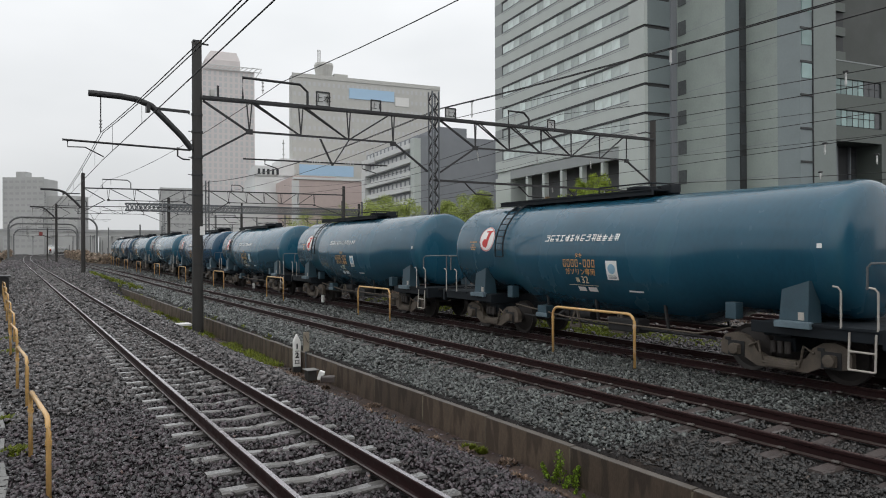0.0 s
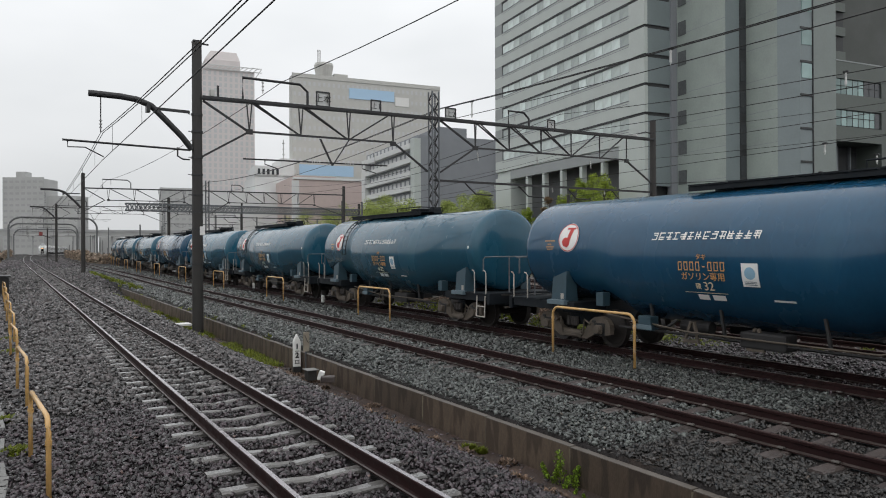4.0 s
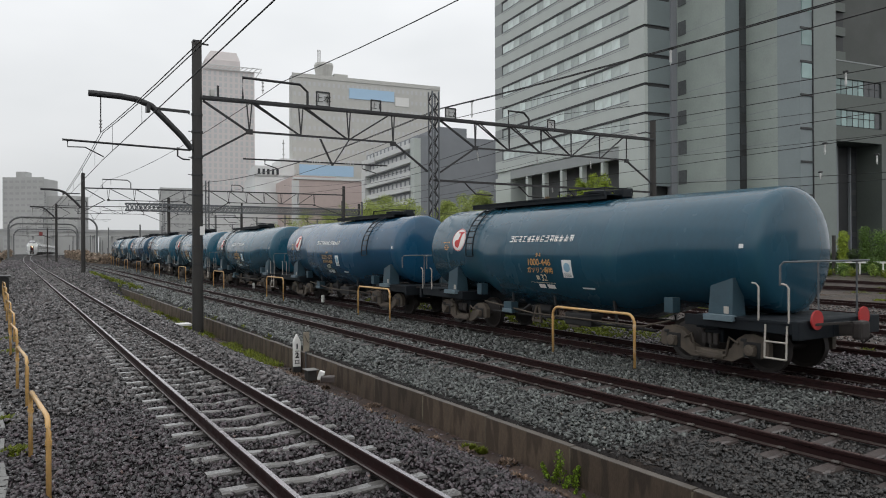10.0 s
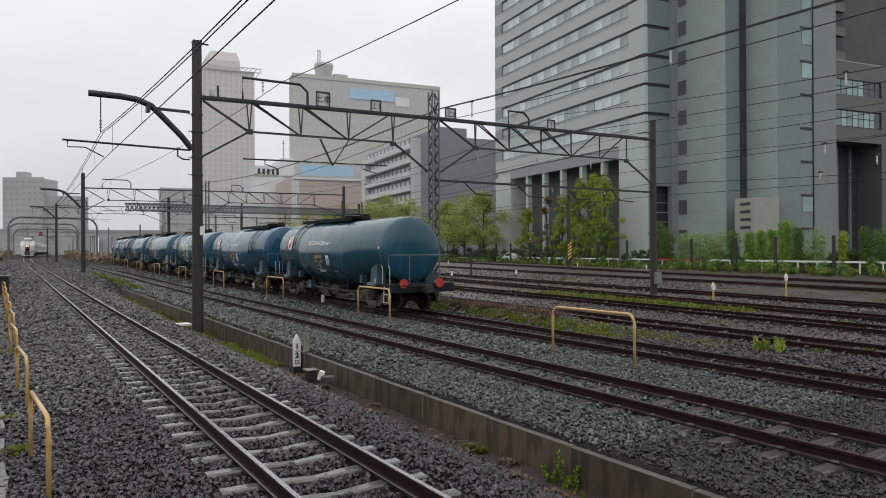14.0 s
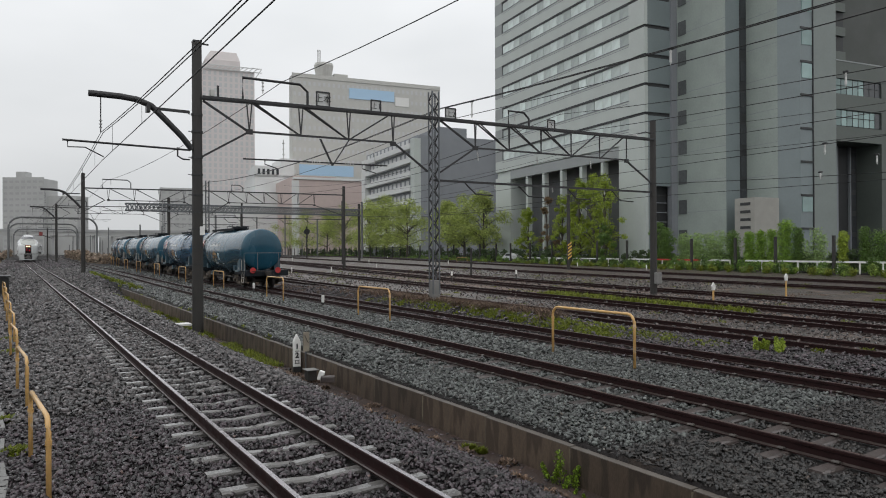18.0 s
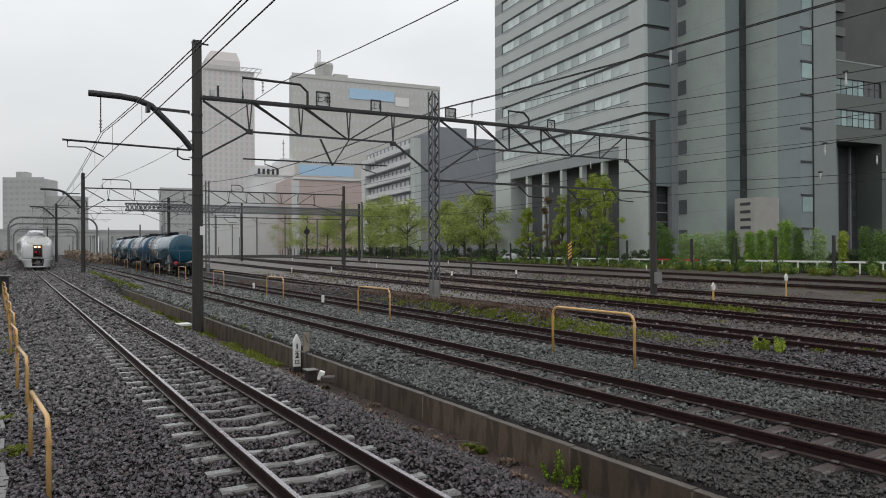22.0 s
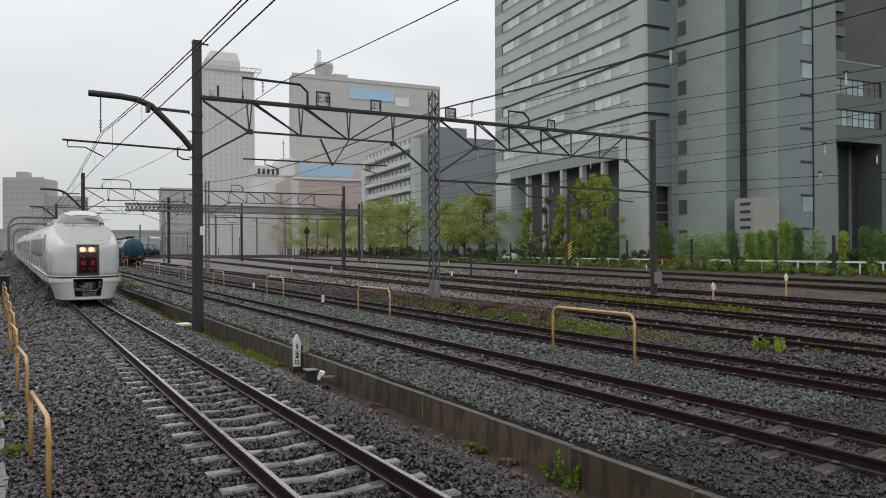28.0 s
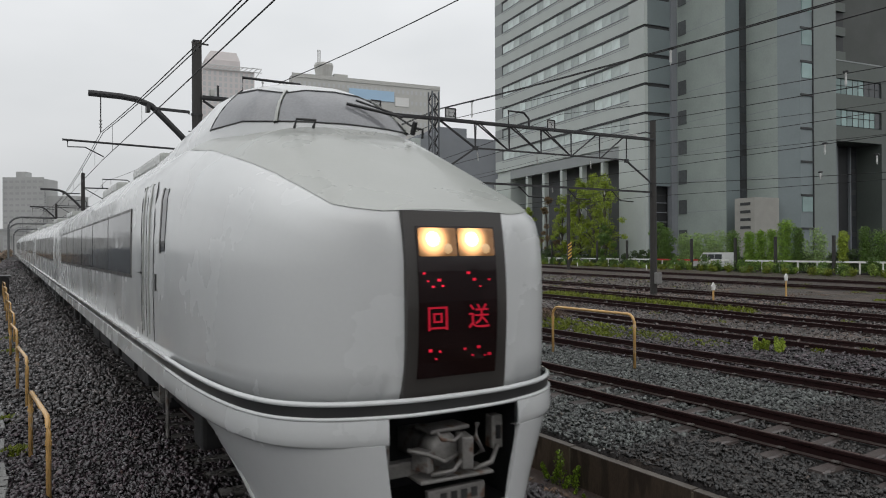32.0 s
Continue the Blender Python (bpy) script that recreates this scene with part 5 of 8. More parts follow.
M["lamp"] = glow("warm_headlight", (1.0, 0.50, 0.20), (-0.045, -0.01, 0.02), 0.17, 3.6, 0.16)
M["lamp_core"] = glow("headlight_bulb", (1.0, 0.80, 0.55), (-0.045, -0.02, 0.02), 0.07, 8.0, 3.0)
M["lamp_soft"] = mat("soft_warm_lamp", (0.5, 0.35, 0.2), 0.3, emit=(1.0, 0.6, 0.28), power=0.4, bump=0)
M["led"] = glow("red_led", (1.0, 0.02, 0.06), (-0.2, -0.1, 1.85), 0.7, 1.0, 0.36, (0.05, 0.004, 0.006))
M["glass_seam"] = mat("dark_window_seam", (0.008, 0.008, 0.008), 0.3, vary=0.1, bump=0)
# grey base colour stands in for sky mirrored in the windscreen
M["glass_screen"] = mat("grey_windscreen_glass", (0.2, 0.205, 0.215), 0.08, vary=0.3, scale=1.6, bump=0, spec=0.6)
lead = make_lead()
EXPRESS = [(lead, 0.0)]
ex = make_car()
EXPRESS.append((ex, 22.5))
for k in range(2, 7):
    EXPRESS.append((copy_thing(ex, pose(0, 0, 0)), 22.5 + 20.2 * (k - 1)))


# ---- overhead line: gantries, masts, wires ----
def mast(parent, x, y, z0, z1, r=0.17):
    bm = BM()
    tube(bm, [(x, y, z0), (x, y, z0 + (z1 - z0) * 0.5), (x, y, z1)], r, 14, True, r * 0.86)
    return part("mast", bm, M["pole"], parent, "dark grey round mast", smooth=False)


def lattice(parent, x, y, z0, z1, w=0.31):
    m = part("lattice_mast", box(BM(), (x, y, z0 + 0.40), (w + 0.02, w + 0.02, 0.95), 0.03), M["trough"], parent, "grey lattice steel mast on a concrete footing")
    for a in (-1, 1):
        for b in (-1, 1):
            bm = BM()
            bar(bm, (x + a * w / 2, y + b * w / 2, z0 + 0.3), (x + a * w / 2, y + b * w / 2, z1), 0.05)
            part("leg", bm, M["steel_grey"], m)
    n = int((z1 - z0 - 0.9) / 0.34)
    for s in range(4):
        bm = BM()
        for k in range(n):
            za, zb = z0 + 0.9 + k * 0.34, z0 + 0.9 + (k + 1) * 0.34
            e = 1 if (k + s) % 2 else -1
            if s < 2:
                yy = y + (w / 2 if s else -w / 2)
                bar(bm, (x - e * w / 2, yy, za), (x + e * w / 2, yy, zb), 0.05, 0.015)
            else:
                xx = x + (w / 2 if s == 3 else -w / 2)
                bar(bm, (xx, y - e * w / 2, za), (xx, y + e * w / 2, zb), 0.05, 0.015)
        part("lacing", bm, M["steel_dark"], m)
    return m


def insulator(parent, p, q, n=4, r=0.055):
    """A string of porcelain sheds from p to q."""
    p, q = Vector(p), Vector(q)
    bm = BM()
    tube(bm, [p, q], 0.016, 6)
    for k in range(n):
        c = p.lerp(q, (k + 0.7) / (n + 0.6))
        d = (q - p).normalized() * 0.018
        tube(bm, [c - d, c + d], r, 10, True, r * 0.6)
    return part("insulator", bm, M["porcelain"], parent, "white porcelain insulator")


def truss(parent, xa, xb, y, zt, zb, ba, bb, n, dz=0.0):
    """Top chord xa..xb at zt (rising by dz), bottom chord ba..bb at zb; paired hangers and diagonals."""
    top = lambda x: zt + dz * (x - xa) / (xb - xa)
    for e in (-0.16, 0.16):
        bm = BM()
        bar(bm, (xa, y + e, top(xa)), (xb, y + e, top(xb)), 0.07, 0.09)
        part("top_chord", bm, M["steel_dark"], parent)
    bm = BM()
    bar(bm, (ba, y, zb), (bb, y, zb + 0.05), 0.07, 0.07)
    part("bottom_chord", bm, M["steel_dark"], parent)
    xs = [ba + (bb - ba) * k / n for k in range(n + 1)]
    for k, x in enumerate(xs):
        bm = BM()
        for e in (-0.14, 0.14):
            bar(bm, (x, y, zb), (x + e, y + e, top(x)), 0.04)
        part("hanger", bm, M["steel_dark"], parent)
        if k < n:
            bm = BM()
            half = n / 2
            xm = xs[k + 1]
            if k < half:
                bar(bm, (x + 0.1, y + 0.1, top(x)), (xm, y, zb), 0.055)
                bar(bm, (x + 0.1, y - 0.1, top(x)), (xm, y, zb), 0.04)
            else:
                bar(bm, (xm - 0.1, y + 0.1, top(xm)), (x, y, zb), 0.055)
            part("diagonal", bm, M["steel_dark"], parent)
    bm = BM()
    box(bm, (ba, y, zb), (0.24, 0.1, 0.18), 0.01)
    box(bm, (bb, y, zb), (0.24, 0.1, 0.18), 0.01)
    part("gusset", bm, M["steel_dark"], parent)
    return top


def curved_arm(parent, x, y, reach, z_end, z_foot):
    """The bent tube bracket over the near track, with its tie and registration arm."""
    pts = [(x - 0.02, y, z_foot), (x - 0.35, y, z_foot + 0.42), (x - 0.85, y, z_foot + 0.92), (x - 1.35, y, z_end - 0.22), (x - 1.8, y, z_end - 0.06), (x - 2.3, y, z_end - 0.01), (x - reach, y, z_end)]
    bm = BM()
    tube(bm, pts, 0.105, 12)
    arm = part("curved_bracket", bm, M["steel_dark"], parent, "dark bent tube bracket")
    bm = BM()
    bar(bm, (x - 0.1, y, z_end - 0.32), (x - 1.5, y, z_end - 0.30), 0.09)
    box(bm, (x - 1.45, y, z_end - 0.3), (0.12, 0.3, 0.3))
    part("tie", bm, M["steel_dark"], arm)
    zr = z_end - 1.67
    bm = BM()
    tube(bm, [(x - 0.1, y, zr + 0.03), (x - reach - 0.75, y, zr + 0.1)], 0.035, 8)
    tube(bm, [(x - reach - 0.6, y, zr + 0.1), (x - reach - 0.6, y, zr - 0.12), (x - reach - 0.1, y, zr - 0.1), (x - reach + 0.45, y, zr - 0.38)], 0.02, 6)
    tube(bm, [(x - 0.5, y, zr + 0.1), (x - 0.5, y, zr - 0.2), (x - 0.32, y, zr - 0.3), (x - 0.1, y, zr - 0.3)], 0.03, 6)
    part("registration_arm", bm, M["steel_dark"], arm)
    bm = BM()
    tube(bm, [(x - reach + 0.36, y, z_end - 0.06), (x - reach + 0.36, y, z_end - 1.25)], 0.02, 6)
    part("hanger_rod", bm, M["steel_dark"], arm)
    insulator(arm, (x - reach + 0.36, y, z_end - 0.8), (x - reach + 0.36, y, z_end - 1.2), 3)
    return arm


def u_frame(parent, x0, x1, y, z0, z1):
    bm = BM()
    tube(bm, [(x0, y, z0), (x0, y, z1), (x1 - 0.3, y, z1), (x1, y, z1 - 0.25), (x1, y, z0)], 0.05, 8)
    f = part("wire_frame", bm, M["steel_dark"], parent)
    insulator(f, (x0 + (x1 - x0) * 0.3, y, z1 - 0.02), (x0 + (x1 - x0) * 0.3, y, z1 - 0.5), 3)
    return f


def plate(parent, x, y, z, w, h, text, framed=True):
    bm = BM()
    for e in (-1, 1):
        bar(bm, (x + e * w / 2, y, z - h / 2), (x + e * w / 2, y, z + h / 2), 0.045)
        bar(bm, (x - w / 2, y, z + e * h / 2), (x + w / 2, y, z + e * h / 2), 0.045)
    p = part("sign_frame", bm, M["steel_dark"], parent, "dark framed track sign")
    bm = BM()
    box(bm, (x, y + 0.03, z), (w * 0.92, 0.01, h * 0.92))
    part("sign_board", bm, M["wall_far"], p, "pale grey sign board")
    glyphs(p, text, pose(x, y - 0.01, z, 90, 0, 0), h * 0.62, M["black"])
    return p


def gantry_main(y, left, mid, right, zt, first):
    g = thing("line_gantry", None, "dark steel overhead line gantry across the tracks", "gantry", "overhead line gantries")
    mast(g, left, y, -0.6, 9.52, 0.19)
    if first:
        lattice(g, mid, y, 0.10, 8.88)
    else:
        lattice(g, mid, y, yard_z(y) - 0.2, zt + 1.2)
    mast(g, right, y, yard_z(y) - 0.2, zt + 1.25, 0.18)
    sp = (mid - left) / 9.6
    truss(g, left + 0.15, mid, y, zt, zt - 1.06, left + 1.83 * sp, left + 7.68 * sp, 3, 0.15)
    truss(g, mid, right, y, zt + 0.15, zt - 0.95, mid + 2.1, mid + 11.25, 5, 0.12)
    for p, q in (((left + 0.15, y, zt - 2.08), (left + 1.83, y, zt - 1.06)), ((left + 7.68 * sp, y, zt - 1.0), (mid - 0.3, y, zt - 2.1)), ((left + 0.2, y, zt - 0.1), (left + 1.75, y, zt - 1.03)),
                 ((mid + 0.3, y, zt - 2.1), (mid + 2.1, y, zt - 0.95)), ((mid + 11.25, y, zt - 0.95), (right - 0.1, y, zt - 2.0)), ((mid + 0.3, y, zt + 0.1), (mid + 2.1, y, zt - 0.95))):
        bm = BM()
        bar(bm, p, q, 0.07, 0.07)
        part("knee_brace", bm, M["steel_dark"], g)
    curved_arm(g, left - 0.15, y, 3.25, 7.37 + (zt - 7.6), 5.75 + (zt - 7.6))
    u_frame(g, left + 1.6, left + 4.05, y, zt, zt + 0.88)
    u_frame(g, left + 13.5, left + 14.65, y, zt + 0.15, zt + 0.85)
    # dropper V, registration tube with insulators under the left span
    bm = BM()
    bar(bm, (left + 4.55, y, zt - 1.1), (left + 5.05, y, zt - 2.1), 0.06)
    bar(bm, (left + 5.75, y, zt - 1.05), (left + 5.05, y, zt - 2.1), 0.04)
    tube(bm, [(left + 1.6, y, zt - 2.05), (left + 7.4, y, zt - 1.97)], 0.03, 6)
    tube(bm, [(left + 2.4, y, zt - 2.05), (left + 2.4, y, zt - 2.2), (left + 2.9, y, zt - 2.35)], 0.02, 6)
    tube(bm, [(left + 6.3, y, zt - 2.0), (left + 6.3, y, zt - 2.15), (left + 6.9, y, zt - 2.3)], 0.02, 6)
    reg = part("registration_tube", bm, M["steel_dark"], g)
    for a, b in ((4.15, 4.6), (5.5, 6.0)):
        insulator(reg, (left + a, y, zt - 2.02), (left + b, y, zt - 2.0), 4, 0.06)
    for a in (3.1, 6.85):
        insulator(reg, (left + a, y, zt - 1.25), (left + a, y, zt - 2.0), 3, 0.05)
    # the lower line of the right span
    bm = BM()
    bar(bm, (mid, y, zt - 2.45), (right, y, zt - 2.45), 0.09)
    for k in range(4):
        xa = mid + 1.5 + k * 2.9
        tube(bm, [(xa, y, zt - 2.45), (xa + 0.6, y, zt - 2.95), (xa + 1.5, y, zt - 2.98)], 0.03, 6)
    low = part("lower_bar", bm, M["steel_dark"], g)
    for k in range(3):
        xa = mid + 2.2 + k * 3.3
        insulator(low, (xa, y, zt - 1.1), (xa + 0.05, y, zt - 1.5), 4, 0.05)
        insulator(low, (xa + 0.9, y, zt - 2.4), (xa + 0.95, y, zt - 2.72), 4, 0.045)
    return g


GY = (25.5, 72.5, 119.5)
g1 = gantry_main(25.5, 5.5, 15.1, 28.25, 7.62, True)
for xa, w, h, tx in ((10.12, 0.52, 0.54, "上本"), (12.35, 0.42, 0.46, "上1"), (15.85, 0.5, 0.5, "上2"), (21.35, 0.42, 0.5, "下")):
    plate(g1, xa, 25.36, 7.62 + 0.12 + h / 2, w, h, tx)
bm = BM()
box(bm, (6.02, 25.5, 7.82), (0.16, 0.16, 0.24), 0.03)
part("bell", bm, M["wall_beige"], g1)
bm = BM()
bar(bm, (6.22, 25.5, 7.6), (6.22, 25.5, 8.1), 0.07)
box(bm, (5.5, 25.5, 9.55), (0.3, 0.3, 0.06))
bar(bm, (5.4, 25.5, 9.5), (5.9, 25.5, 9.5), 0.05)
part("bracket", bm, M["steel_dark"], g1)
for k, zz in enumerate((7.0, 6.4, 5.5, 4.9, 4.2, 3.6, 3.0, 2.4, 1.8)):
    bm = BM()
    lathe(bm, [(0.2, zz - 0.03), (0.2, zz + 0.03)], "z", 14, (5.5, 25.5, 0))
    tube(bm, [(5.28, 25.5, zz), (5.2, 25.45, zz)], 0.015, 6)
    part("band", bm, M["steel_dark"], g1)
bm = BM()
box(bm, (5.62, 25.30, 2.95), (0.16, 0.02, 0.3))
part("mast_plate", bm, M["white_paint"], g1, "small white plate")
bm = BM()
tube(bm, [(28.1, 25.4, 8.15), (27.6, 25.4, 8.22), (26.9, 25.4, 8.05)], 0.03, 6)
part("lamp_arm", bm, M["steel_dark"], g1)
part("lamp_head", box(BM(), (26.75, 25.4, 7.98), (0.42, 0.2, 0.11), 0.04), M["porcelain"], g1, "white lamp head")
part("mast_box", box(BM(), (28.3, 25.25, 0.75), (0.34, 0.22, 0.6), 0.03), M["trough"], g1, "grey equipment box")
g2 = gantry_main(72.5, 5.5, 16.6, 31.3, 8.15, False)
g3 = gantry_main(119.5, 5.5, 20.6, 33.0, 9.2, False)

# solid girder over the yard
g4 = thing("yard_girder", None, "grey lattice girder gantry over the yard tracks", "gantry", "overhead line gantries")
bm = BM()
for zz in (8.35, 9.35):
    for e in (-0.4, 0.4):
        bar(bm, (14, 112 + e, zz), (51.5, 112 + e, zz), 0.2)
part("girder_chord", bm, M["steel_grey"], g4)
bm = BM()
for k in range(62):
    xa = 14 + k * 0.6
    for e in (-0.4, 0.4):
        bar(bm, (xa, 112 + e, 8.35), (xa + 0.6, 112 + e, 9.35), 0.09)
        bar(bm, (xa + 0.6, 112 + e, 8.35), (xa, 112 + e, 9.35), 0.09)
part("girder_lacing", bm, M["steel_grey"], g4)
for xa in (20.0, 51.2):
    bm = BM()
    tube(bm, [(xa, 112, 0), (xa, 112, 10.4)], 0.22, 12)
    part("mast", bm, M["pole"], g4)

# round-cornered portals far down the line
for yy, xa, xb, zz in ((166, -0.8, 15.2, 9.4), (213, -0.9, 14.8, 9.8), (262, 0.2, 18.0, 9.8)):
    p = thing("portal_frame", None, "dark round-cornered steel portal over the tracks", "gantry", "overhead line portals")
    bm = BM()
    r = 2.2
    pts = [(xa, yy, -0.3), (xa, yy, zz - r)] + [(xa + r - r * cos(a * pi / 12), yy, zz - r + r * sin(a * pi / 12)) for a in range(1, 7)]
    pts += [(xb - r + r * sin(a * pi / 12), yy, zz - r + r * cos(a * pi / 12)) for a in range(0, 6)] + [(xb, yy, zz - r), (xb, yy, -0.3)]
    tube(bm, pts, 0.2, 10)
    fr = part("frame", bm, M["steel_far"], p)
    bm = BM()
    for k in range(4):
        xx = xa + 2.5 + k * (xb - xa - 5) / 3
        bar(bm, (xx, yy, zz), (xx, yy, zz - 2.2), 0.08)
        bar(bm, (xx - 1, yy, zz - 2.0), (xx + 1.2, yy, zz - 2.0), 0.08)
    part("dropper", bm, M["steel_far"], p)


def wire_line(name, pts, r, label):
    """A wire through supports, sagging between them: (x, y, z, sag to the next)."""
    bm = BM()
    out = []
    for (xa, ya, za, sag), (xb, yb, zb, _) in zip(pts, pts[1:]):
        n = 14
        for k in range(n):
            f = k / n
            out.append((xa + (xb - xa) * f, ya + (yb - ya) * f, za + (zb - za) * f - sag * 4 * f * (1 - f)))
    out.append(pts[-1][:3])
    tube(bm, out, r, 6)
    ob = part(name, bm, M["wire"], None)
    return tagged(ob, label, "overhead wire", "overhead wires")


def catenary(x_of, z_contact, z_mess, sag, stag=0.2, twin=0.0):
    """Contact wire zigzagging under a sagging messenger, with droppers."""
    ys = (-21.5, 25.5, 72.5, 119.5, 166, 213, 262)
    side = [(-stag if k % 2 else stag) for k in range(len(ys))]
    wire_line("contact_wire", [(x_of(y) + s, y, z_contact + (level(y) if y > 100 else 0.0), 0.02) for y, s in zip(ys, side)], 0.011, "dark copper contact wire over the track")
    for e in ((-twin, twin) if twin else (0.0,)):
        wire_line("messenger_wire", [(x_of(y) + s + e, y, z_mess, sag) for y, s in zip(ys, side)], 0.011, "dark sagging messenger wire over the track")
    bm = BM()
    for i in range(4):
        for k in range(9):
            f = (k + 0.5) / 9
            y = ys[i] + (ys[i + 1] - ys[i]) * f
            x = x_of(y) + side[i] + (side[i + 1] - side[i]) * f
            zm = z_mess - sag * 4 * f * (1 - f)
            if zm - z_contact > 0.08:
                tube(bm, [(x, y, zm), (x, y, z_contact)], 0.005, 4)
    d = part("dropper_wire", bm, M["wire"], None)
    tagged(d, "thin dropper wires between messenger and contact wire", "overhead wire", kind="stuff")


catenary(lambda y: x1(y) - 0.03, 5.22, 6.13, 0.62, 0.23, 0.035)
for line in YARD[1:2]:
    wire_line("contact_wire", [(line(y), y, 5.4, 0.03) for y in (-21.5, 25.5, 72.5, 119.5)], 0.011, "dark copper contact wire over a siding")
    wire_line("messenger_wire", [(line(y), y, 6.5, 0.5) for y in (-21.5, 25.5, 72.5, 119.5)], 0.010, "dark messenger wire over a siding")
wire_line("feeder_wire", [(8.6, -21.5, 8.6, 0.9), (8.6, 25.5, 8.54, 0.5), (7.4, 72.5, 8.9, 0.6), (7.4, 119.5, 9.2, 0.5)], 0.014, "dark feeder wire over the gantry")
for dx in (0.0, 0.1):
    wire_line("feeder_wire", [(15.35 + dx, -21.5, 8.2, 0.63), (15.35 + dx, 25.5, 8.2, 0.6), (16.7 + dx, 72.5, 9.2, 0.7), (20 + dx, 119.5, 10, 0)], 0.015, "pair of dark feeder wires over the gantry")
for xx, za, zb, sag, r in ((15.4, 7.65, 7.65, 0.5, 0.013), (22.0, 8.6, 8.6, 1.2, 0.013), (22.0, 7.65, 7.65, 0.6, 0.014), (28.0, 5.6, 5.6, 0.72, 0.015), (28.0, 4.95, 4.95, 0.2, 0.013), (26.5, 8.3, 8.0, 0.9, 0.009), (24.0, 6.6, 6.4, 0.7, 0.009)):
    wire_line("feeder_wire", [(xx, -21.5, za, sag), (xx, 25.5, zb, sag), (xx + 2.5, 72.5, zb + 0.6, 0)], r, "dark feeder wire over the yard")
for xx, yy, za, zb in ((15.4, 13.25, 7.69, 7.29), (22.0, 12.14, 7.66, 7.25), (24.0, 13.98, 5.84, 5.49), (28.0, 16.5, 5.3, 5.07), (15.4, 23.06, 8.04, 7.44), (28.0, 14.3, 5.75, 5.42)):
    h = thing("hanging_insulator", None, "white porcelain insulator hanging between two wires", "insulator", "hanging insulators")
    bm = BM()
    lathe(bm, [(0.012, zb - 0.03), (0.02, zb + 0.04), (0.036, zb + 0.05), (0.028, zb + 0.2), (0.028, za - 0.1), (0.036, za - 0.08), (0.02, za + 0.03)], "z", 12, (xx, yy, 0))
    part("insulator", bm, M["porcelain"], h, "white porcelain insulator", smooth=False)
    bm = BM()
    box(bm, (xx, yy, za + 0.02), (0.1, 0.16, 0.06), 0.02)
    part("clamp", bm, M["steel_dark"], h)


# ---- buildings: a block frame turned 7.5 degrees from the tracks ----
BLOCK = Matrix.Translation((72.7, 66.95, 0.15)) @ Matrix.Rotation(radians(-7.5), 4, "Z")


def slab(name, x0, x1, y0, y1, z0, z1, material, parent, label=""):
    bm = BM()
    box(bm, ((x0 + x1) / 2, (y0 + y1) / 2, (z0 + z1) / 2), (x1 - x0, y1 - y0, z1 - z0))
    return part(name, bm, material, parent, label)


def shared(name, me, parent, m):
    ob = new(name, me)
    ob.parent = parent
    ob.matrix_basis = m
    return ob


def pane_mesh(name, sx, sy, sz, material):
    bm = box(BM(), (0, 0, 0), (sx, sy, sz))
    me = bpy.data.meshes.new(name)
    bm.to_mesh(me)
    bm.free()
    me.materials.append(material)
    return me


office = thing("office_tower", BLOCK, "tall pale grey office building with ribbon windows", "office building")
FLOOR = 4.05
STOREY = 3.94
# solid core behind the facade and the end face
slab("wall", 0.35, 30, 0.3, 42.4, 15.6, 70, M["wall_pale"], office, "pale grey cladding")
# lobby and foot recess walls carry their shade in the colour
slab("wall", 3.5, 30, 3.0, 42.4, 0, 15.6, M["wall_lobby"], office, "recessed lobby wall, dimness painted in")
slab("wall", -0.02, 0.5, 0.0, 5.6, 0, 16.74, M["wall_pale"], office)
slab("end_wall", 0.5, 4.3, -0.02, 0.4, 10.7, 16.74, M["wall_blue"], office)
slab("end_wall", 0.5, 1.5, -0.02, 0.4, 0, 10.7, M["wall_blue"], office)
slab("end_recess", 1.5, 4.6, 1.0, 1.3, 0, 10.7, M["wall_dark"], office, "recess wall at the tower foot, shade painted dark")
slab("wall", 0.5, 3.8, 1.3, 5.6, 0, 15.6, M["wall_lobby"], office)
for k in range(3):
    slab("recess_rail", 1.5, 4.3, 0.5, 0.58, 8.4 - k * 1.3, 8.5 - k * 1.3, M["wall_slate"], office)
slab("wall", 0.0, 3.8, 36.9, 42.6, 0, 15.6, M["wall_pale"], office)
slab("wall", 0.0, 0.6, 5.6, 36.9, 15.0, 16.55, M["wall_mid"], office)
pier = pane_mesh("pillar", 0.9, 0.65, 15.4, M["wall_pale"])
for k in range(5):
    shared("pillar", pier, office, pose(0.5, 9.6 + k * 5.4, 7.7))
PW = pane_mesh("pane", 0.06, 1.95, 1.62, M["win_light"])
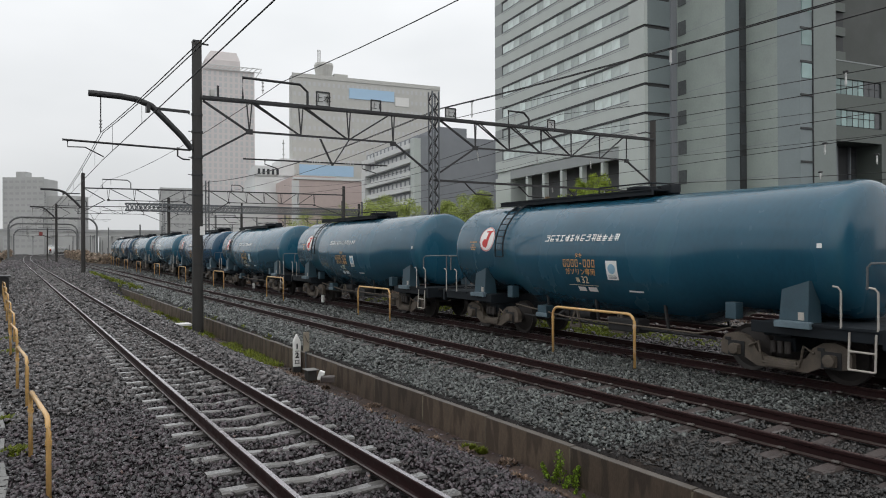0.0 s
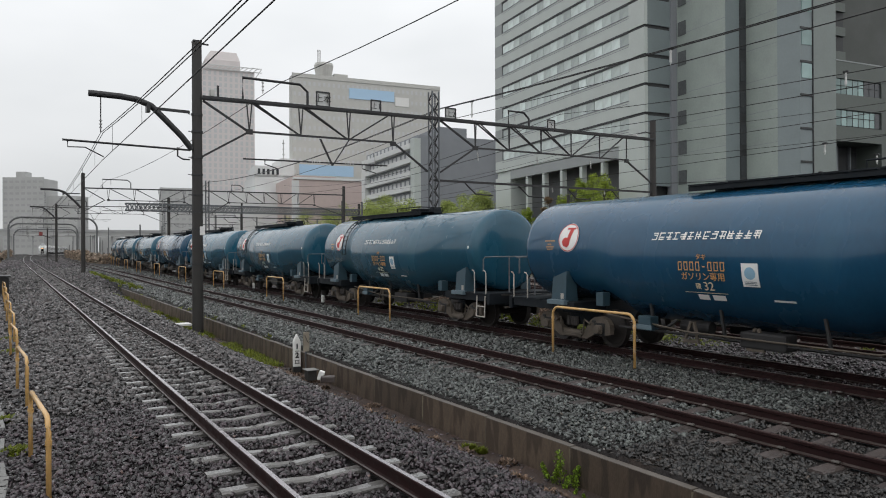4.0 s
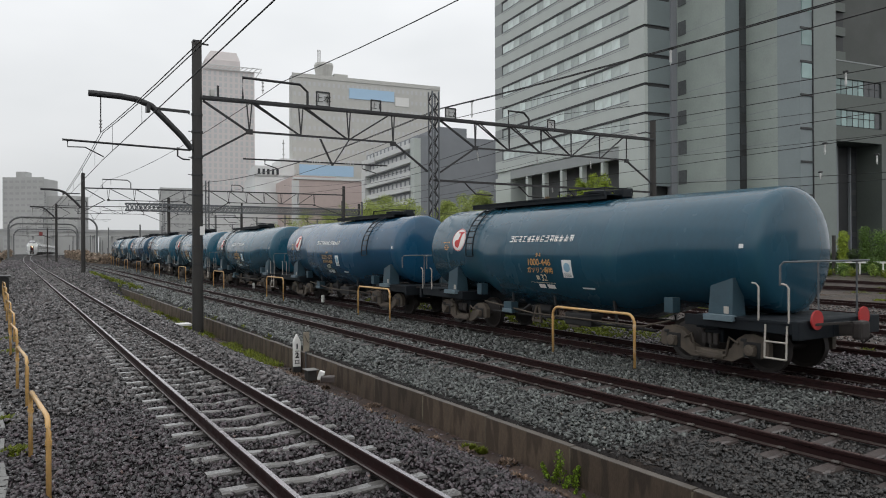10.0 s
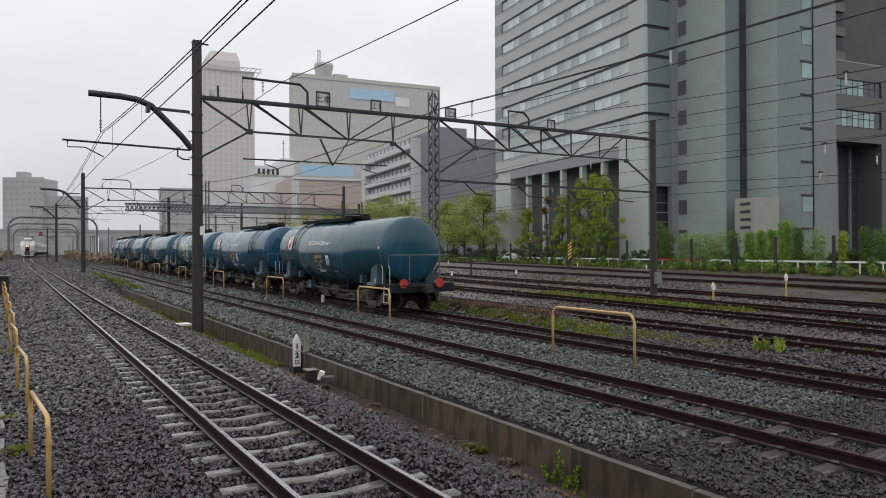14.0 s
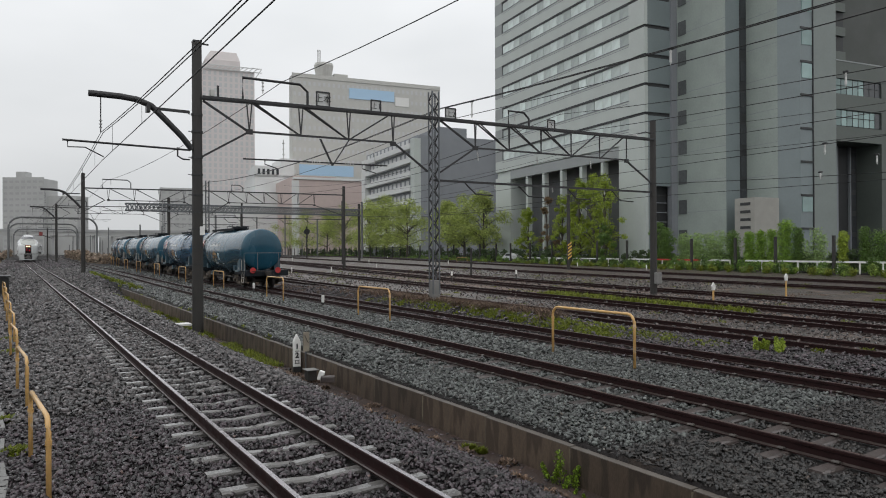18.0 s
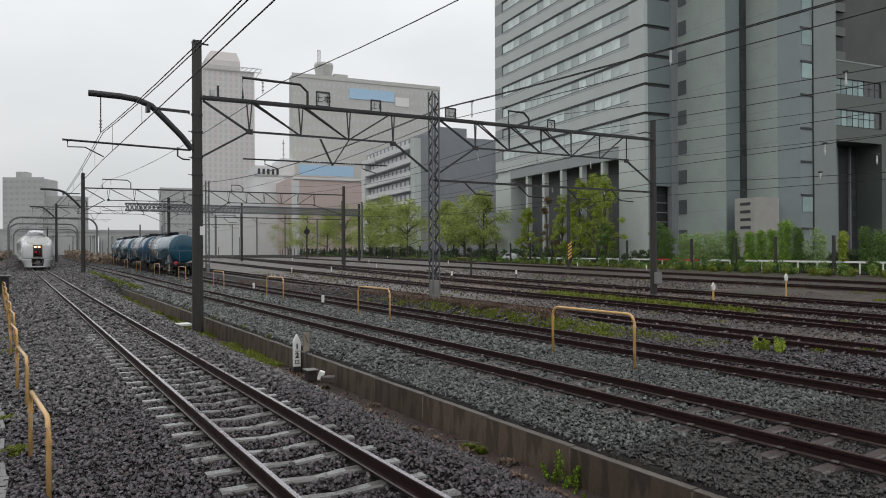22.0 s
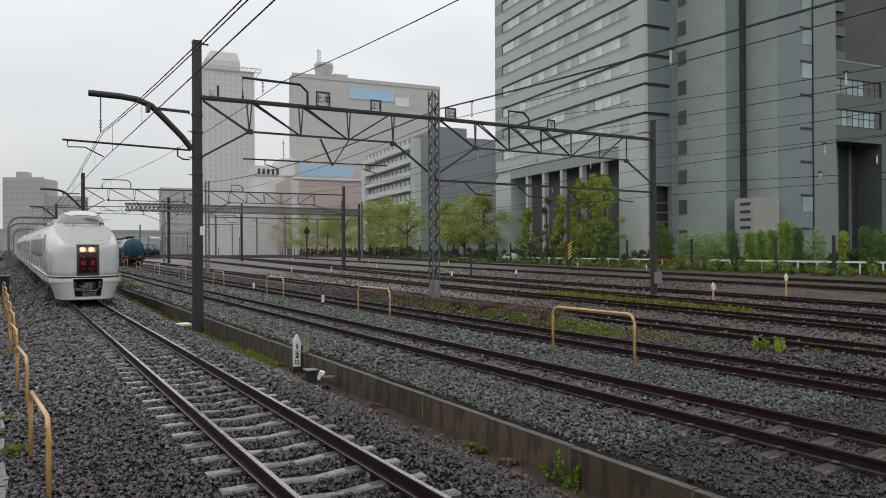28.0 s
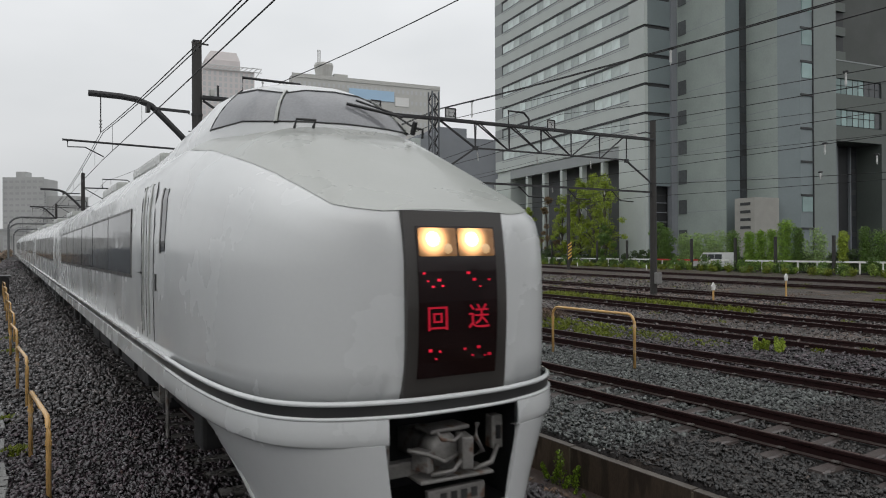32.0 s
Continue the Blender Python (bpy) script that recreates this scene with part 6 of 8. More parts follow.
for f in range(14):
    z = 16.74 + f * STOREY
    slab("spandrel", 0.0, 0.5, 3.3, 42.6, z, z + 1.95, M["wall_pale"], office)
    slab("sill", -0.06, 0.3, 3.3, 39.9, z + 1.97, z + 2.07, M["wall_slate"], office)
    slab("groove", -0.015, 0.3, 3.3, 39.9, z + 1.62, z + 1.70, M["wall_slate"], office)
    # dark bar and bands: each storey's shadow gap put into colour
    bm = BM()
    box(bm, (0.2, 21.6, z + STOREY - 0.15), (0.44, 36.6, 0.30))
    part("window_head", bm, M["wall_dark"], office, "dark bar in place of the shadow line over the windows")
    slab("wall_corner", -0.02, 0.5, 0.0, 3.3, z + 0.0, z + 3.54, M["wall_pale"], office)
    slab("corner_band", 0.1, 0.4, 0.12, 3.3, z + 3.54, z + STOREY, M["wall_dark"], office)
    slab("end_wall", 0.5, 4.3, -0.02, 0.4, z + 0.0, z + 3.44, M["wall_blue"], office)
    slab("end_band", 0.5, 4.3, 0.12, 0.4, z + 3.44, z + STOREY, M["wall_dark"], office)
    slab("end_pier", -0.01, 0.5, 39.9, 42.6, z + 1.95, z + STOREY, M["wall_mid"], office)
    if z < 52:
        for k in range(18):
            shared("pane", PW, office, pose(0.14, 4.35 + k * 2.02, z + 2.84))
roof_edge = slab("roof", -0.1, 30, -0.1, 42.7, 73, 73.6, M["wall_mid"], office)

annex = thing("stepped_office_block", BLOCK, "grey-green stepped office block with narrow window strips", "office building")
slab("wall", 5.3, 16.0, -8.9, 6.0, 0, 75, M["wall_green"], annex, "grey-green panelled wall")
slab("wall", 8.8, 12.9, -13.7, -8.9, 0, 75, M["wall_green"], annex)
bm = BM()
vv = [bm.verts.new(p) for z in (0, 75) for p in ((8.8, -13.7, z), (10.6, -15.4, z), (12.7, -15.4, z), (12.7, -13.7, z))]
bm.faces.new(vv[0:4][::-1])
bm.faces.new(vv[4:8])
for k in range(4):
    bm.faces.new((vv[k], vv[(k + 1) % 4], vv[4 + (k + 1) % 4], vv[4 + k]))
bmesh.ops.recalc_face_normals(bm, faces=bm.faces)
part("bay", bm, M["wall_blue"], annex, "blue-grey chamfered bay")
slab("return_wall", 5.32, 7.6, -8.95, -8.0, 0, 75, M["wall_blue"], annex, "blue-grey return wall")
slab("recess", 7.6, 8.8, -8.93, -8.2, 0, 75, M["wall_dark"], annex, "dark window strip")
slab("link", 4.3, 5.4, -0.3, 0.6, 0, 75, M["wall_slate"], annex)
small = pane_mesh("window", 0.1, 1.5, 1.9, M["win_grey"])
strip_win = pane_mesh("pane", 0.9, 0.1, 2.6, M["win_dark"])
teal = pane_mesh("pane", 1.7, 0.1, 1.8, M["win_teal"])
joint = pane_mesh("panel_joint", 0.012, 8.9, 0.05, M["wall_slate"])
joint2 = pane_mesh("panel_joint", 0.012, 4.8, 0.05, M["wall_slate"])
for f in range(16):
    z = 3.0 + f * FLOOR
    shared("window", small, annex, pose(5.27, -1.3, z + 0.75))
    shared("pane", strip_win, annex, pose(8.2, -8.95, z + 1.5))
    shared("panel_joint", joint, annex, pose(5.296, -4.45, z))
    shared("panel_joint", joint2, annex, pose(8.796, -11.3, z))
    if f not in (0, 2, 3, 4):
        shared("pane", teal, annex, pose(11.7, -15.43, z + 0.41))
    bm = BM()
    box(bm, (11.65, -15.46, z + 1.51), (2.1, 0.12, 0.25))
    part("pane_head", bm, M["wall_dark"], annex)
slab("corner_post", 12.68, 12.82, -15.52, -15.3, 0, 75, M["wall_dark"], annex)

wing = thing("entrance_wing", BLOCK, "grey-green building wing with glazed ribbons over a tall open portal", "office building")
slab("wall", 12.86, 16.9, -15.4, -12, 0, 75, M["wall_pier"], wing, "grey-green wall pier")
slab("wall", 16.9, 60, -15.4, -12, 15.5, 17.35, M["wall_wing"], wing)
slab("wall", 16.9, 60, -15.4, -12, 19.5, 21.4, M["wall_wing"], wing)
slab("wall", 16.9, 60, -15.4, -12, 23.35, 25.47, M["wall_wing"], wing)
# portal back: the shade of the recess is put into its colour
slab("wall", 16.9, 60, -11.9, -8, 0, 17.3, M["wall_dark"], wing, "portal back wall, shade painted dark")
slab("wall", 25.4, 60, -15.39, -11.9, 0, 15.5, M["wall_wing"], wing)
# upper wall darkened by colour for the shade between the wings
slab("wall", 18.8, 60, -13.2, -9.0, 25.47, 75, M["wall_setback"], wing, "set-back upper wall, its shade painted dark")
slab("ledge", 16.9, 60, -15.45, -12.0, 25.47, 25.62, M["wall_mid"], wing)
for f in range(13):
    z = 25.62 + f * 3.05
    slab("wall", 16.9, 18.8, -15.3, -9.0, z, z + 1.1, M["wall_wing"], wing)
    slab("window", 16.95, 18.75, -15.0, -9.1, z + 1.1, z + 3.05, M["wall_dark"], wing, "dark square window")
pw = pane_mesh("pane", 0.98, 0.08, 1.9, M["win_teal"])
pd = pane_mesh("pane", 0.98, 0.08, 1.9, M["win_dark"])
for zz, lit in ((18.43, 7), (22.38, 5)):
    for k in range(8):
        shared("pane", pw if k < lit else pd, wing, pose(17.48 + k * 1.05, -15.18, zz))
        slab("mullion", 17.98 + k * 1.05, 18.03 + k * 1.05, -15.26, -15.12, zz - 1.0, zz + 1.0, M["wall_dark"], wing)
    slab("window_rail", 16.95, 25.4, -15.28, -15.22, zz + 0.05, zz + 0.11, M["wall_dark"], wing)
    slab("wall", 25.4, 60, -15.4, -12, zz - 1.1, zz + 1.1, M["wall_wing"], wing)
    slab("glazing_back", 16.95, 25.4, -15.0, -14.6, zz - 1.05, zz + 1.05, M["wall_lobby"], wing)
for xx, ww in ((21.0, 0.35), (23.6, 0.2)):
    slab("portal_fin", xx, xx + ww, -12.3, -11.95, 0, 15.5, M["wall_slate"], wing)
for k in range(5):
    slab("portal_window", 23.9, 25.2, -11.96, -11.8, 1.5 + k * 2.8, 3.6 + k * 2.8, M["win_dark"], wing)

box_ = thing("vent_tower", BLOCK @ pose(5.6, -13.0, 0), "small beige concrete vent building with slots", "service building")
slab("wall", -1.6, 2.4, -1.5, 1.5, 0, 8.2, M["wall_vent"], box_)
for k in range(4):
    slab("slot", -1.66, -1.5, -0.9, 0.6, 4.5 + k * 0.94, 4.82 + k * 0.94, M["wall_dark"], box_)


def frame_at(x, y, turn):
    return Matrix.Translation((x, y, 0.1)) @ Matrix.Rotation(radians(turn), 4, "Z")


def block(name, label, m, w, d, h, wall, win, nx, nz, z0, wx, wz, side=True, parapet=0.8, ny=0):
    b = thing(name, m, label, "building")
    slab("wall", 0, w, 0, d, 0, h, wall, b)
    bm = BM()
    box(bm, (w / 2, 0.2, h + parapet / 2), (w, 0.4, parapet))
    box(bm, (0.2, d / 2, h + parapet / 2), (0.4, d, parapet))
    part("roof", bm, wall, b)
    if nx:
        me_ = pane_mesh("window", wx, 0.12, wz, win)
        for i in range(nx):
            for j in range(nz):
                shared("window", me_, b, pose((i + 0.5) * w / nx, -0.02, z0 + (j + 0.5) * (h - z0) / nz))
    if ny:
        me_ = pane_mesh("window", 0.12, wx, wz, win)
        for i in range(ny):
            for j in range(nz):
                shared("window", me_, b, pose(-0.02, (i + 0.5) * d / ny, z0 + (j + 0.5) * (h - z0) / nz))
    return b


# far buildings, the mist put into their pale base colours
tower = block("high_rise_tower", "tall pinkish tower block, mist painted into its pale tone", frame_at(103.0, 464.1, -7.5), 33, 25, 119, M["wall_tower"], M["win_far"], 10, 24, 30, 1.7, 2.6, ny=6)
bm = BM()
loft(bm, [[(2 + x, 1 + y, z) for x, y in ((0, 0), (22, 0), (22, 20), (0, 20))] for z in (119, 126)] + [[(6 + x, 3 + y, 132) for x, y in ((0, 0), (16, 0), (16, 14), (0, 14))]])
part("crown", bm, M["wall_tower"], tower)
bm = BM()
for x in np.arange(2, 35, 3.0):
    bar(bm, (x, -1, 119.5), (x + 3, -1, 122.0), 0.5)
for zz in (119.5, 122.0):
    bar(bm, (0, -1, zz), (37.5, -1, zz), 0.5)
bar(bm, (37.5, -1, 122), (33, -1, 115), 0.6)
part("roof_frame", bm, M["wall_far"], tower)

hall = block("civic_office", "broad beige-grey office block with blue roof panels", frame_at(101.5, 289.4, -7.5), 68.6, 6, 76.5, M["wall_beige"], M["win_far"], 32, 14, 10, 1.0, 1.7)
slab("roof_panel", 25, 46, -0.35, 0.2, 69.2, 73.8, M["blue_roof"], hall, "pale blue panels")
# white slab painted for the bright sky through a roof opening
slab("roof_opening", 46.5, 53, -0.3, 0.3, 67.5, 71.5, M["white_paint"], hall)
slab("roof_band", 0, 68.6, -0.25, 0.25, 76.5, 78.2, M["wall_beige"], hall)
slab("roof_house", 19, 25, 2, 8, 76, 80, M["wall_beige"], hall)
bm = BM()
lathe(bm, [(3.0, 76), (4.2, 83), (3.9, 84)], "z", 20, (14.5, 3, 0))
part("water_tank", bm, M["wall_beige"], hall)
for x in (12.0, 12.9):
    part("roof_mast", tube(BM(), [(x, 3, 83), (x, 3, 90)], 0.3, 8), M["wall_far"], hall)

school = thing("balcony_building", frame_at(97.3, 174.9, -7.5), "grey building with long white balcony galleries", "building")
slab("wall", 0.9, 25, 0.0, 47.6, 0, 35.0, M["wall_slate"], school, "slate grey wall")
slab("end_wall", 0.0, 7.9, -0.6, 0.2, 0, 33.0, M["wall_slate"], school)
slab("corner_pier", -0.5, 1.5, -0.7, 2.2, 0, 34.0, M["wall_pale"], school, "pale corner pier")
gl = pane_mesh("pane", 0.1, 2.1, 1.5, M["win_far"])
for f in range(8):
    z = 3.4 + f * 4.0
    slab("gallery", -0.7, 1.0, 2.2, 47.6, z, z + 1.5, M["wall_far"], school, "white balcony gallery")
    for k in range(12):
        shared("pane", gl, school, pose(0.86, 4.4 + k * 3.7, z + 2.5))
slab("stair_tower", -0.9, 1.5, 44.0, 47.7, 0, 33, M["wall_far"], school)
side = thing("dark_side_building", frame_at(105.4, 175.2, -7.5), "dark grey building with stacked balconies", "building")
slab("wall", 0, 9, 0, 30, 0, 38, M["wall_slate"], side)
slab("wall", 9, 24, 1.2, 30, 0, 35.5, M["wall_slate"], side)
slab("wall", 3, 9, -0.3, 0.2, 0, 34.0, M["wall_mid"], side)
for f in range(8):
    slab("balcony", 9.5, 16, 0.0, 1.4, 4 + f * 3.9, 5.2 + f * 3.9, M["wall_mid"], side, "grey balcony")
    slab("balcony_window", 9.7, 15.8, 1.1, 1.25, 5.3 + f * 3.9, 7.3 + f * 3.9, M["win_dark"], side)

mall = block("brick_mall", "long dull pink brick building with blue sign band", frame_at(89.0, 252.6, -7.5), 30, 40, 29.5, M["wall_brown"], M["win_far"], 0, 0, 0, 1, 1)
slab("sign_band", 2.2, 23, -0.3, 0.3, 30.6, 34.6, M["blue_roof"], mall, "pale blue band")
slab("cornice", -0.3, 26.5, -0.5, 0.3, 29.0, 29.8, M["wall_far"], mall)
slab("end_pier", -0.6, 2.0, -0.5, 0.6, 0, 28.5, M["wall_far"], mall)
slab("upper_wall", 16, 30, -0.2, 20, 29.5, 33.5, M["wall_beige"], mall)
white = block("white_stepped_building", "white stepped building, mist painted into its tone", frame_at(85.0, 287.8, -7.5), 16.2, 30, 33, M["wall_far"], M["win_dark"], 0, 0, 0, 1, 1)
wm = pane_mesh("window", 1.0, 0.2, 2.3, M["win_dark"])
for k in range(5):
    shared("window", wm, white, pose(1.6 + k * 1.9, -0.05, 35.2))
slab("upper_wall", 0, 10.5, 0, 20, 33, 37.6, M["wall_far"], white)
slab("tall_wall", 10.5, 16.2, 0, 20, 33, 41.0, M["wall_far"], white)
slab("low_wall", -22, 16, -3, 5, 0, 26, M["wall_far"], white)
apart = block("distant_apartment", "grey apartment block, paled by painted mist", frame_at(-4.7, 447.0, -31), 22, 14, 42, M["wall_mist"], M["win_mist"], 7, 12, 4, 2.0, 1.2)
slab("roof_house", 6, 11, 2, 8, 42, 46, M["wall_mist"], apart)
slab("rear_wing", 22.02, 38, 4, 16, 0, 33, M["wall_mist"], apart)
apart2 = block("distant_apartment", "pale block behind the gantries, paled by painted mist", frame_at(71.3, 424.9, -7.5), 18, 14, 38, M["wall_mist"], M["win_mist"], 5, 9, 4, 2.0, 1.4)

# ---- white van on the road behind the yard ----
van = thing("white_van", None, "white minivan driving along the road", "car")
bm = BM()
prof = [(-2.2, 0.35), (-2.2, 1.0), (-2.05, 1.75), (-1.8, 1.85), (0.7, 1.85), (1.35, 1.15), (2.1, 0.95), (2.2, 0.7), (2.2, 0.35)]
loft(bm, [[(x, y, z) for y, z in prof] for x in (-0.85, 0.85)])
bmesh.ops.recalc_face_normals(bm, faces=bm.faces)
part("body", bm, M["ex_white"], van, "white car body")
for s in (-1, 1):
    bm = BM()
    for ya, yb in ((-1.9, -0.9), (-0.82, 0.0), (0.08, 0.85)):
        box(bm, (s * 0.855, (ya + yb) / 2, 1.42), (0.02, yb - ya, 0.5), 0.005)
    part("side_window", bm, M["win_dark"], van)
    for y in (-1.35, 1.35):
        bm = BM()
        lathe(bm, [(0.02, -0.1), (0.31, -0.1), (0.32, 0), (0.31, 0.1), (0.02, 0.1)], "x", 18, (s * 0.78, y, 0.32))
        part("wheel", bm, M["black"], van)


# low rooftops closing the far end of the line, mist put into their colour
far = thing("backdrop", None, "low rooftops along the horizon, mist painted in", "backdrop", kind="structure")
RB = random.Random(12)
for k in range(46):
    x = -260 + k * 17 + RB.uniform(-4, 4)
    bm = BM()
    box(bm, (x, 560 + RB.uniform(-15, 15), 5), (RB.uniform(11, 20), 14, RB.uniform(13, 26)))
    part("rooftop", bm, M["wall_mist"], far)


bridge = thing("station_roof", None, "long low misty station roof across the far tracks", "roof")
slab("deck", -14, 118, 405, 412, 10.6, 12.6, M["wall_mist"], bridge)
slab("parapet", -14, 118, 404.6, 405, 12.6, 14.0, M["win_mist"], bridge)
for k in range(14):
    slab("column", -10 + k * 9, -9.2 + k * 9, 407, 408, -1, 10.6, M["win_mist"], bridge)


# ---- loose ballast ----
def bulk(name, verts, polys, material, label, category, smooth=False, kind="stuff"):
    """A mesh from arrays: verts (n,3), polys (m,k) with k corners each."""
    me = bpy.data.meshes.new(name)
    n, (m, k) = len(verts), polys.shape
    me.vertices.add(n)
    me.vertices.foreach_set("co", verts.astype(np.float32).ravel())
    me.loops.add(m * k)
    me.loops.foreach_set("vertex_index", polys.astype(np.int32).ravel())
    me.polygons.add(m)
    me.polygons.foreach_set("loop_start", np.arange(0, m * k, k, dtype=np.int32))
    me.polygons.foreach_set("loop_total", np.full(m, k, dtype=np.int32))
    me.update(calc_edges=True)
    me.materials.append(material)
    ob = new(name, me)
    return tagged(ob, label, category, kind=kind)


CUBE_V = np.array([(-1, -1, -1), (1, -1, -1), (1, 1, -1), (-1, 1, -1), (-1, -1, 1), (1, -1, 1), (1, 1, 1), (-1, 1, 1)]) * 0.8
CUBE_F = np.array([(4, 5, 6, 7), (0, 1, 5, 4), (1, 2, 6, 5), (2, 3, 7, 6), (3, 0, 4, 7)])
ground_v = np.vectorize(ground_z)


def stones(name, x0, x1_, y0, y1, density, size, material, fine, seed, label):
    rng = np.random.default_rng(seed)
    n = int((x1_ - x0) * (y1 - y0) * density)
    x, y = rng.uniform(x0, x1_, n), rng.uniform(y0, y1, n)
    keep = ~((x > 5.88) & (x < 6.03) & (y < 52))
    for line in (x1, x2, x3):
        keep &= np.abs(np.abs(x - np.vectorize(line)(y)) - 0.566) > 0.075
    # fewer on the sleepers' tops
    for c, y_s, pitch, half in ((2.753, 2.2, 0.622, 1.02), (8.47, 0.5, 0.66, 1.0)):
        on = (np.abs(x - c) < half) & (np.abs((y - y_s + pitch / 2) % pitch - pitch / 2) < 0.13)
        keep &= ~(on & (rng.random(n) < (0.995 if c < 5 else 0.97)))
    x, y = x[keep], y[keep]
    n = len(x)
    z = ground_v(x, y)
    s = size * rng.uniform(0.6, 1.35, n)
    z = z + s * rng.uniform(-0.3, 0.75, n)
    base, faces = CUBE_V, CUBE_F
    k = len(base)
    # flat angular chips lying mostly on their broad side
    v = base[None] * (1 + rng.uniform(-0.4, 0.25, (n, k, 1))) + rng.uniform(-0.22, 0.22, (n, k, 3))
    v = v * np.stack([rng.uniform(0.8, 1.45, n), rng.uniform(0.55, 1.1, n), rng.uniform(0.32, 0.78, n)], 1)[:, None] * (s / 2)[:, None, None]
    yaw, tx, ty = rng.uniform(0, 2 * pi, n), rng.normal(0, 0.5, n), rng.normal(0, 0.5, n)
    q = np.stack([np.cos(yaw / 2), 0 * yaw, 0 * yaw, np.sin(yaw / 2)], 1) + np.stack([0 * yaw, tx / 2, ty / 2, 0 * yaw], 1)
    q /= np.linalg.norm(q, axis=1)[:, None]
    w, a, b, c = q.T
    R = np.stack([1 - 2 * (b * b + c * c), 2 * (a * b - w * c), 2 * (a * c + w * b), 2 * (a * b + w * c), 1 - 2 * (a * a + c * c), 2 * (b * c - w * a), 2 * (a * c - w * b), 2 * (b * c + w * a), 1 - 2 * (a * a + b * b)], 1).reshape(n, 3, 3)
    v = np.einsum("nij,nkj->nki", R, v)
    v += np.stack([x, y, z], 1)[:, None]
    f = faces[None] + (np.arange(n) * k)[:, None, None]
    bulk(name, v.reshape(-1, 3), f.reshape(-1, faces.shape[1]), material, label, "gravel")


near_label = "loose wet dark ballast stones beside the near track"
stones("ballast_stones", -0.9, 5.5, 4.6, 12.0, 630, 0.051, M["stone"], True, 1, near_label)
stones("ballast_stones", -1.2, 5.5, 12.0, 24.0, 300, 0.07, M["stone_mid"], False, 2, near_label)
stones("ballast_stones", -1.2, 5.6, 24.0, 46.0, 100, 0.1, M["stone_mid"], False, 3, near_label)
yard_label = "loose grey-green ballast stones of the yard tracks"
stones("ballast_stones", 6.0, 11.6, 2.6, 6.2, 620, 0.046, M["stone_dark"], True, 15, yard_label)
stones("ballast_stones", 6.0, 11.6, 6.2, 12.5, 600, 0.05, M["stone_blue"], True, 4, yard_label)
stones("ballast_stones", 6.0, 11.4, 12.5, 30.0, 250, 0.07, M["stone_blue"], False, 5, yard_label)
stones("ballast_stones", 6.0, 11.3, 30.0, 52.0, 90, 0.10, M["stone_blue"], False, 6, yard_label)
stones("ballast_stones", 11.6, 16.0, 4.5, 14.0, 200, 0.07, M["stone"], False, 7, yard_label)
stones("ballast_stones", 5.4, 5.9, 4.6, 24.0, 150, 0.045, M["stone"], False, 14, near_label)
stones("ballast_stones", -1.5, 5.9, 46.0, 90.0, 20, 0.12, M["stone_mid"], False, 9, near_label)
stones("ballast_stones", -0.9, 5.5, -7.0, 4.6, 50, 0.09, M["stone"], False, 16, near_label)
stones("ballast_stones", -3.0, 8.0, 90.0, 150.0, 9, 0.16, M["stone"], False, 10, near_label)
stones("ballast_stones", 6.0, 14.0, 52.0, 100.0, 16, 0.12, M["stone_blue"], False, 11, yard_label)
stones("ballast_stones", 11.6, 16.5, 14.0, 44.0, 48, 0.09, M["stone"], False, 12, yard_label)
stones("ballast_stones", 16.5, 44.0, 26.0, 64.0, 7, 0.1, M["stone_yard"], False, 13, yard_label)
stones("ballast_stones", 16.0, 31.0, 6.0, 26.0, 36, 0.085, M["stone_yard"], False, 8, yard_label)


# ---- weeds and grass ----
def blades(name, spots, material, label, seed, height, spread, count, category="weeds", width=0.02):
    """Thin bent blades round each spot (x, y, radius)."""
    rng = np.random.default_rng(seed)
    V, F = [], []
    k = 0
    for (x, y, r) in spots:
        n = int(count * max(0.3, r * r))
        a, d = rng.uniform(0, 2 * pi, n), r * np.sqrt(rng.random(n))
        bx, by = x + d * np.cos(a), y + d * np.sin(a)
        h = height * rng.uniform(0.45, 1.15, n) * (1 - 0.5 * (d / max(r, 0.01)) ** 2)
        t = rng.uniform(0, 2 * pi, n)
        lean = rng.uniform(0.1, spread, n) * h
        dirx, diry = np.cos(t), np.sin(t)
        w = width * rng.uniform(0.6, 1.6, n)
        bz = ground_v(bx, by) - 0.01
        p0 = np.stack([bx - diry * w, by + dirx * w, bz], 1)
        p1 = np.stack([bx + diry * w, by - dirx * w, bz], 1)
        mx, my, mz = bx + dirx * lean * 0.4, by + diry * lean * 0.4, bz + h * 0.6
        p2 = np.stack([mx + diry * w * 0.9, my - dirx * w * 0.9, mz], 1)
        p3 = np.stack([mx - diry * w * 0.9, my + dirx * w * 0.9, mz], 1)
        p4 = np.stack([bx + dirx * lean, by + diry * lean, bz + h], 1)
        V.append(np.stack([p0, p1, p2, p3, p4, p4], 1).reshape(-1, 3))
        idx = (np.arange(n) * 6 + k)[:, None]
        F.append(np.concatenate([idx + np.array([[0, 1, 2, 3]]), idx + np.array([[3, 2, 4, 5]])], 0))
        k += n * 6
    return bulk(name, np.concatenate(V), np.concatenate(F), material, label, category)


R = random.Random(21)
blades("weed_clump", [(5.7, 8.65, 0.1), (5.75, 8.4, 0.06)], M["moss"], "yellow-green weed at the foot of the wall", 32, 0.12, 1.0, 3200, width=0.012)
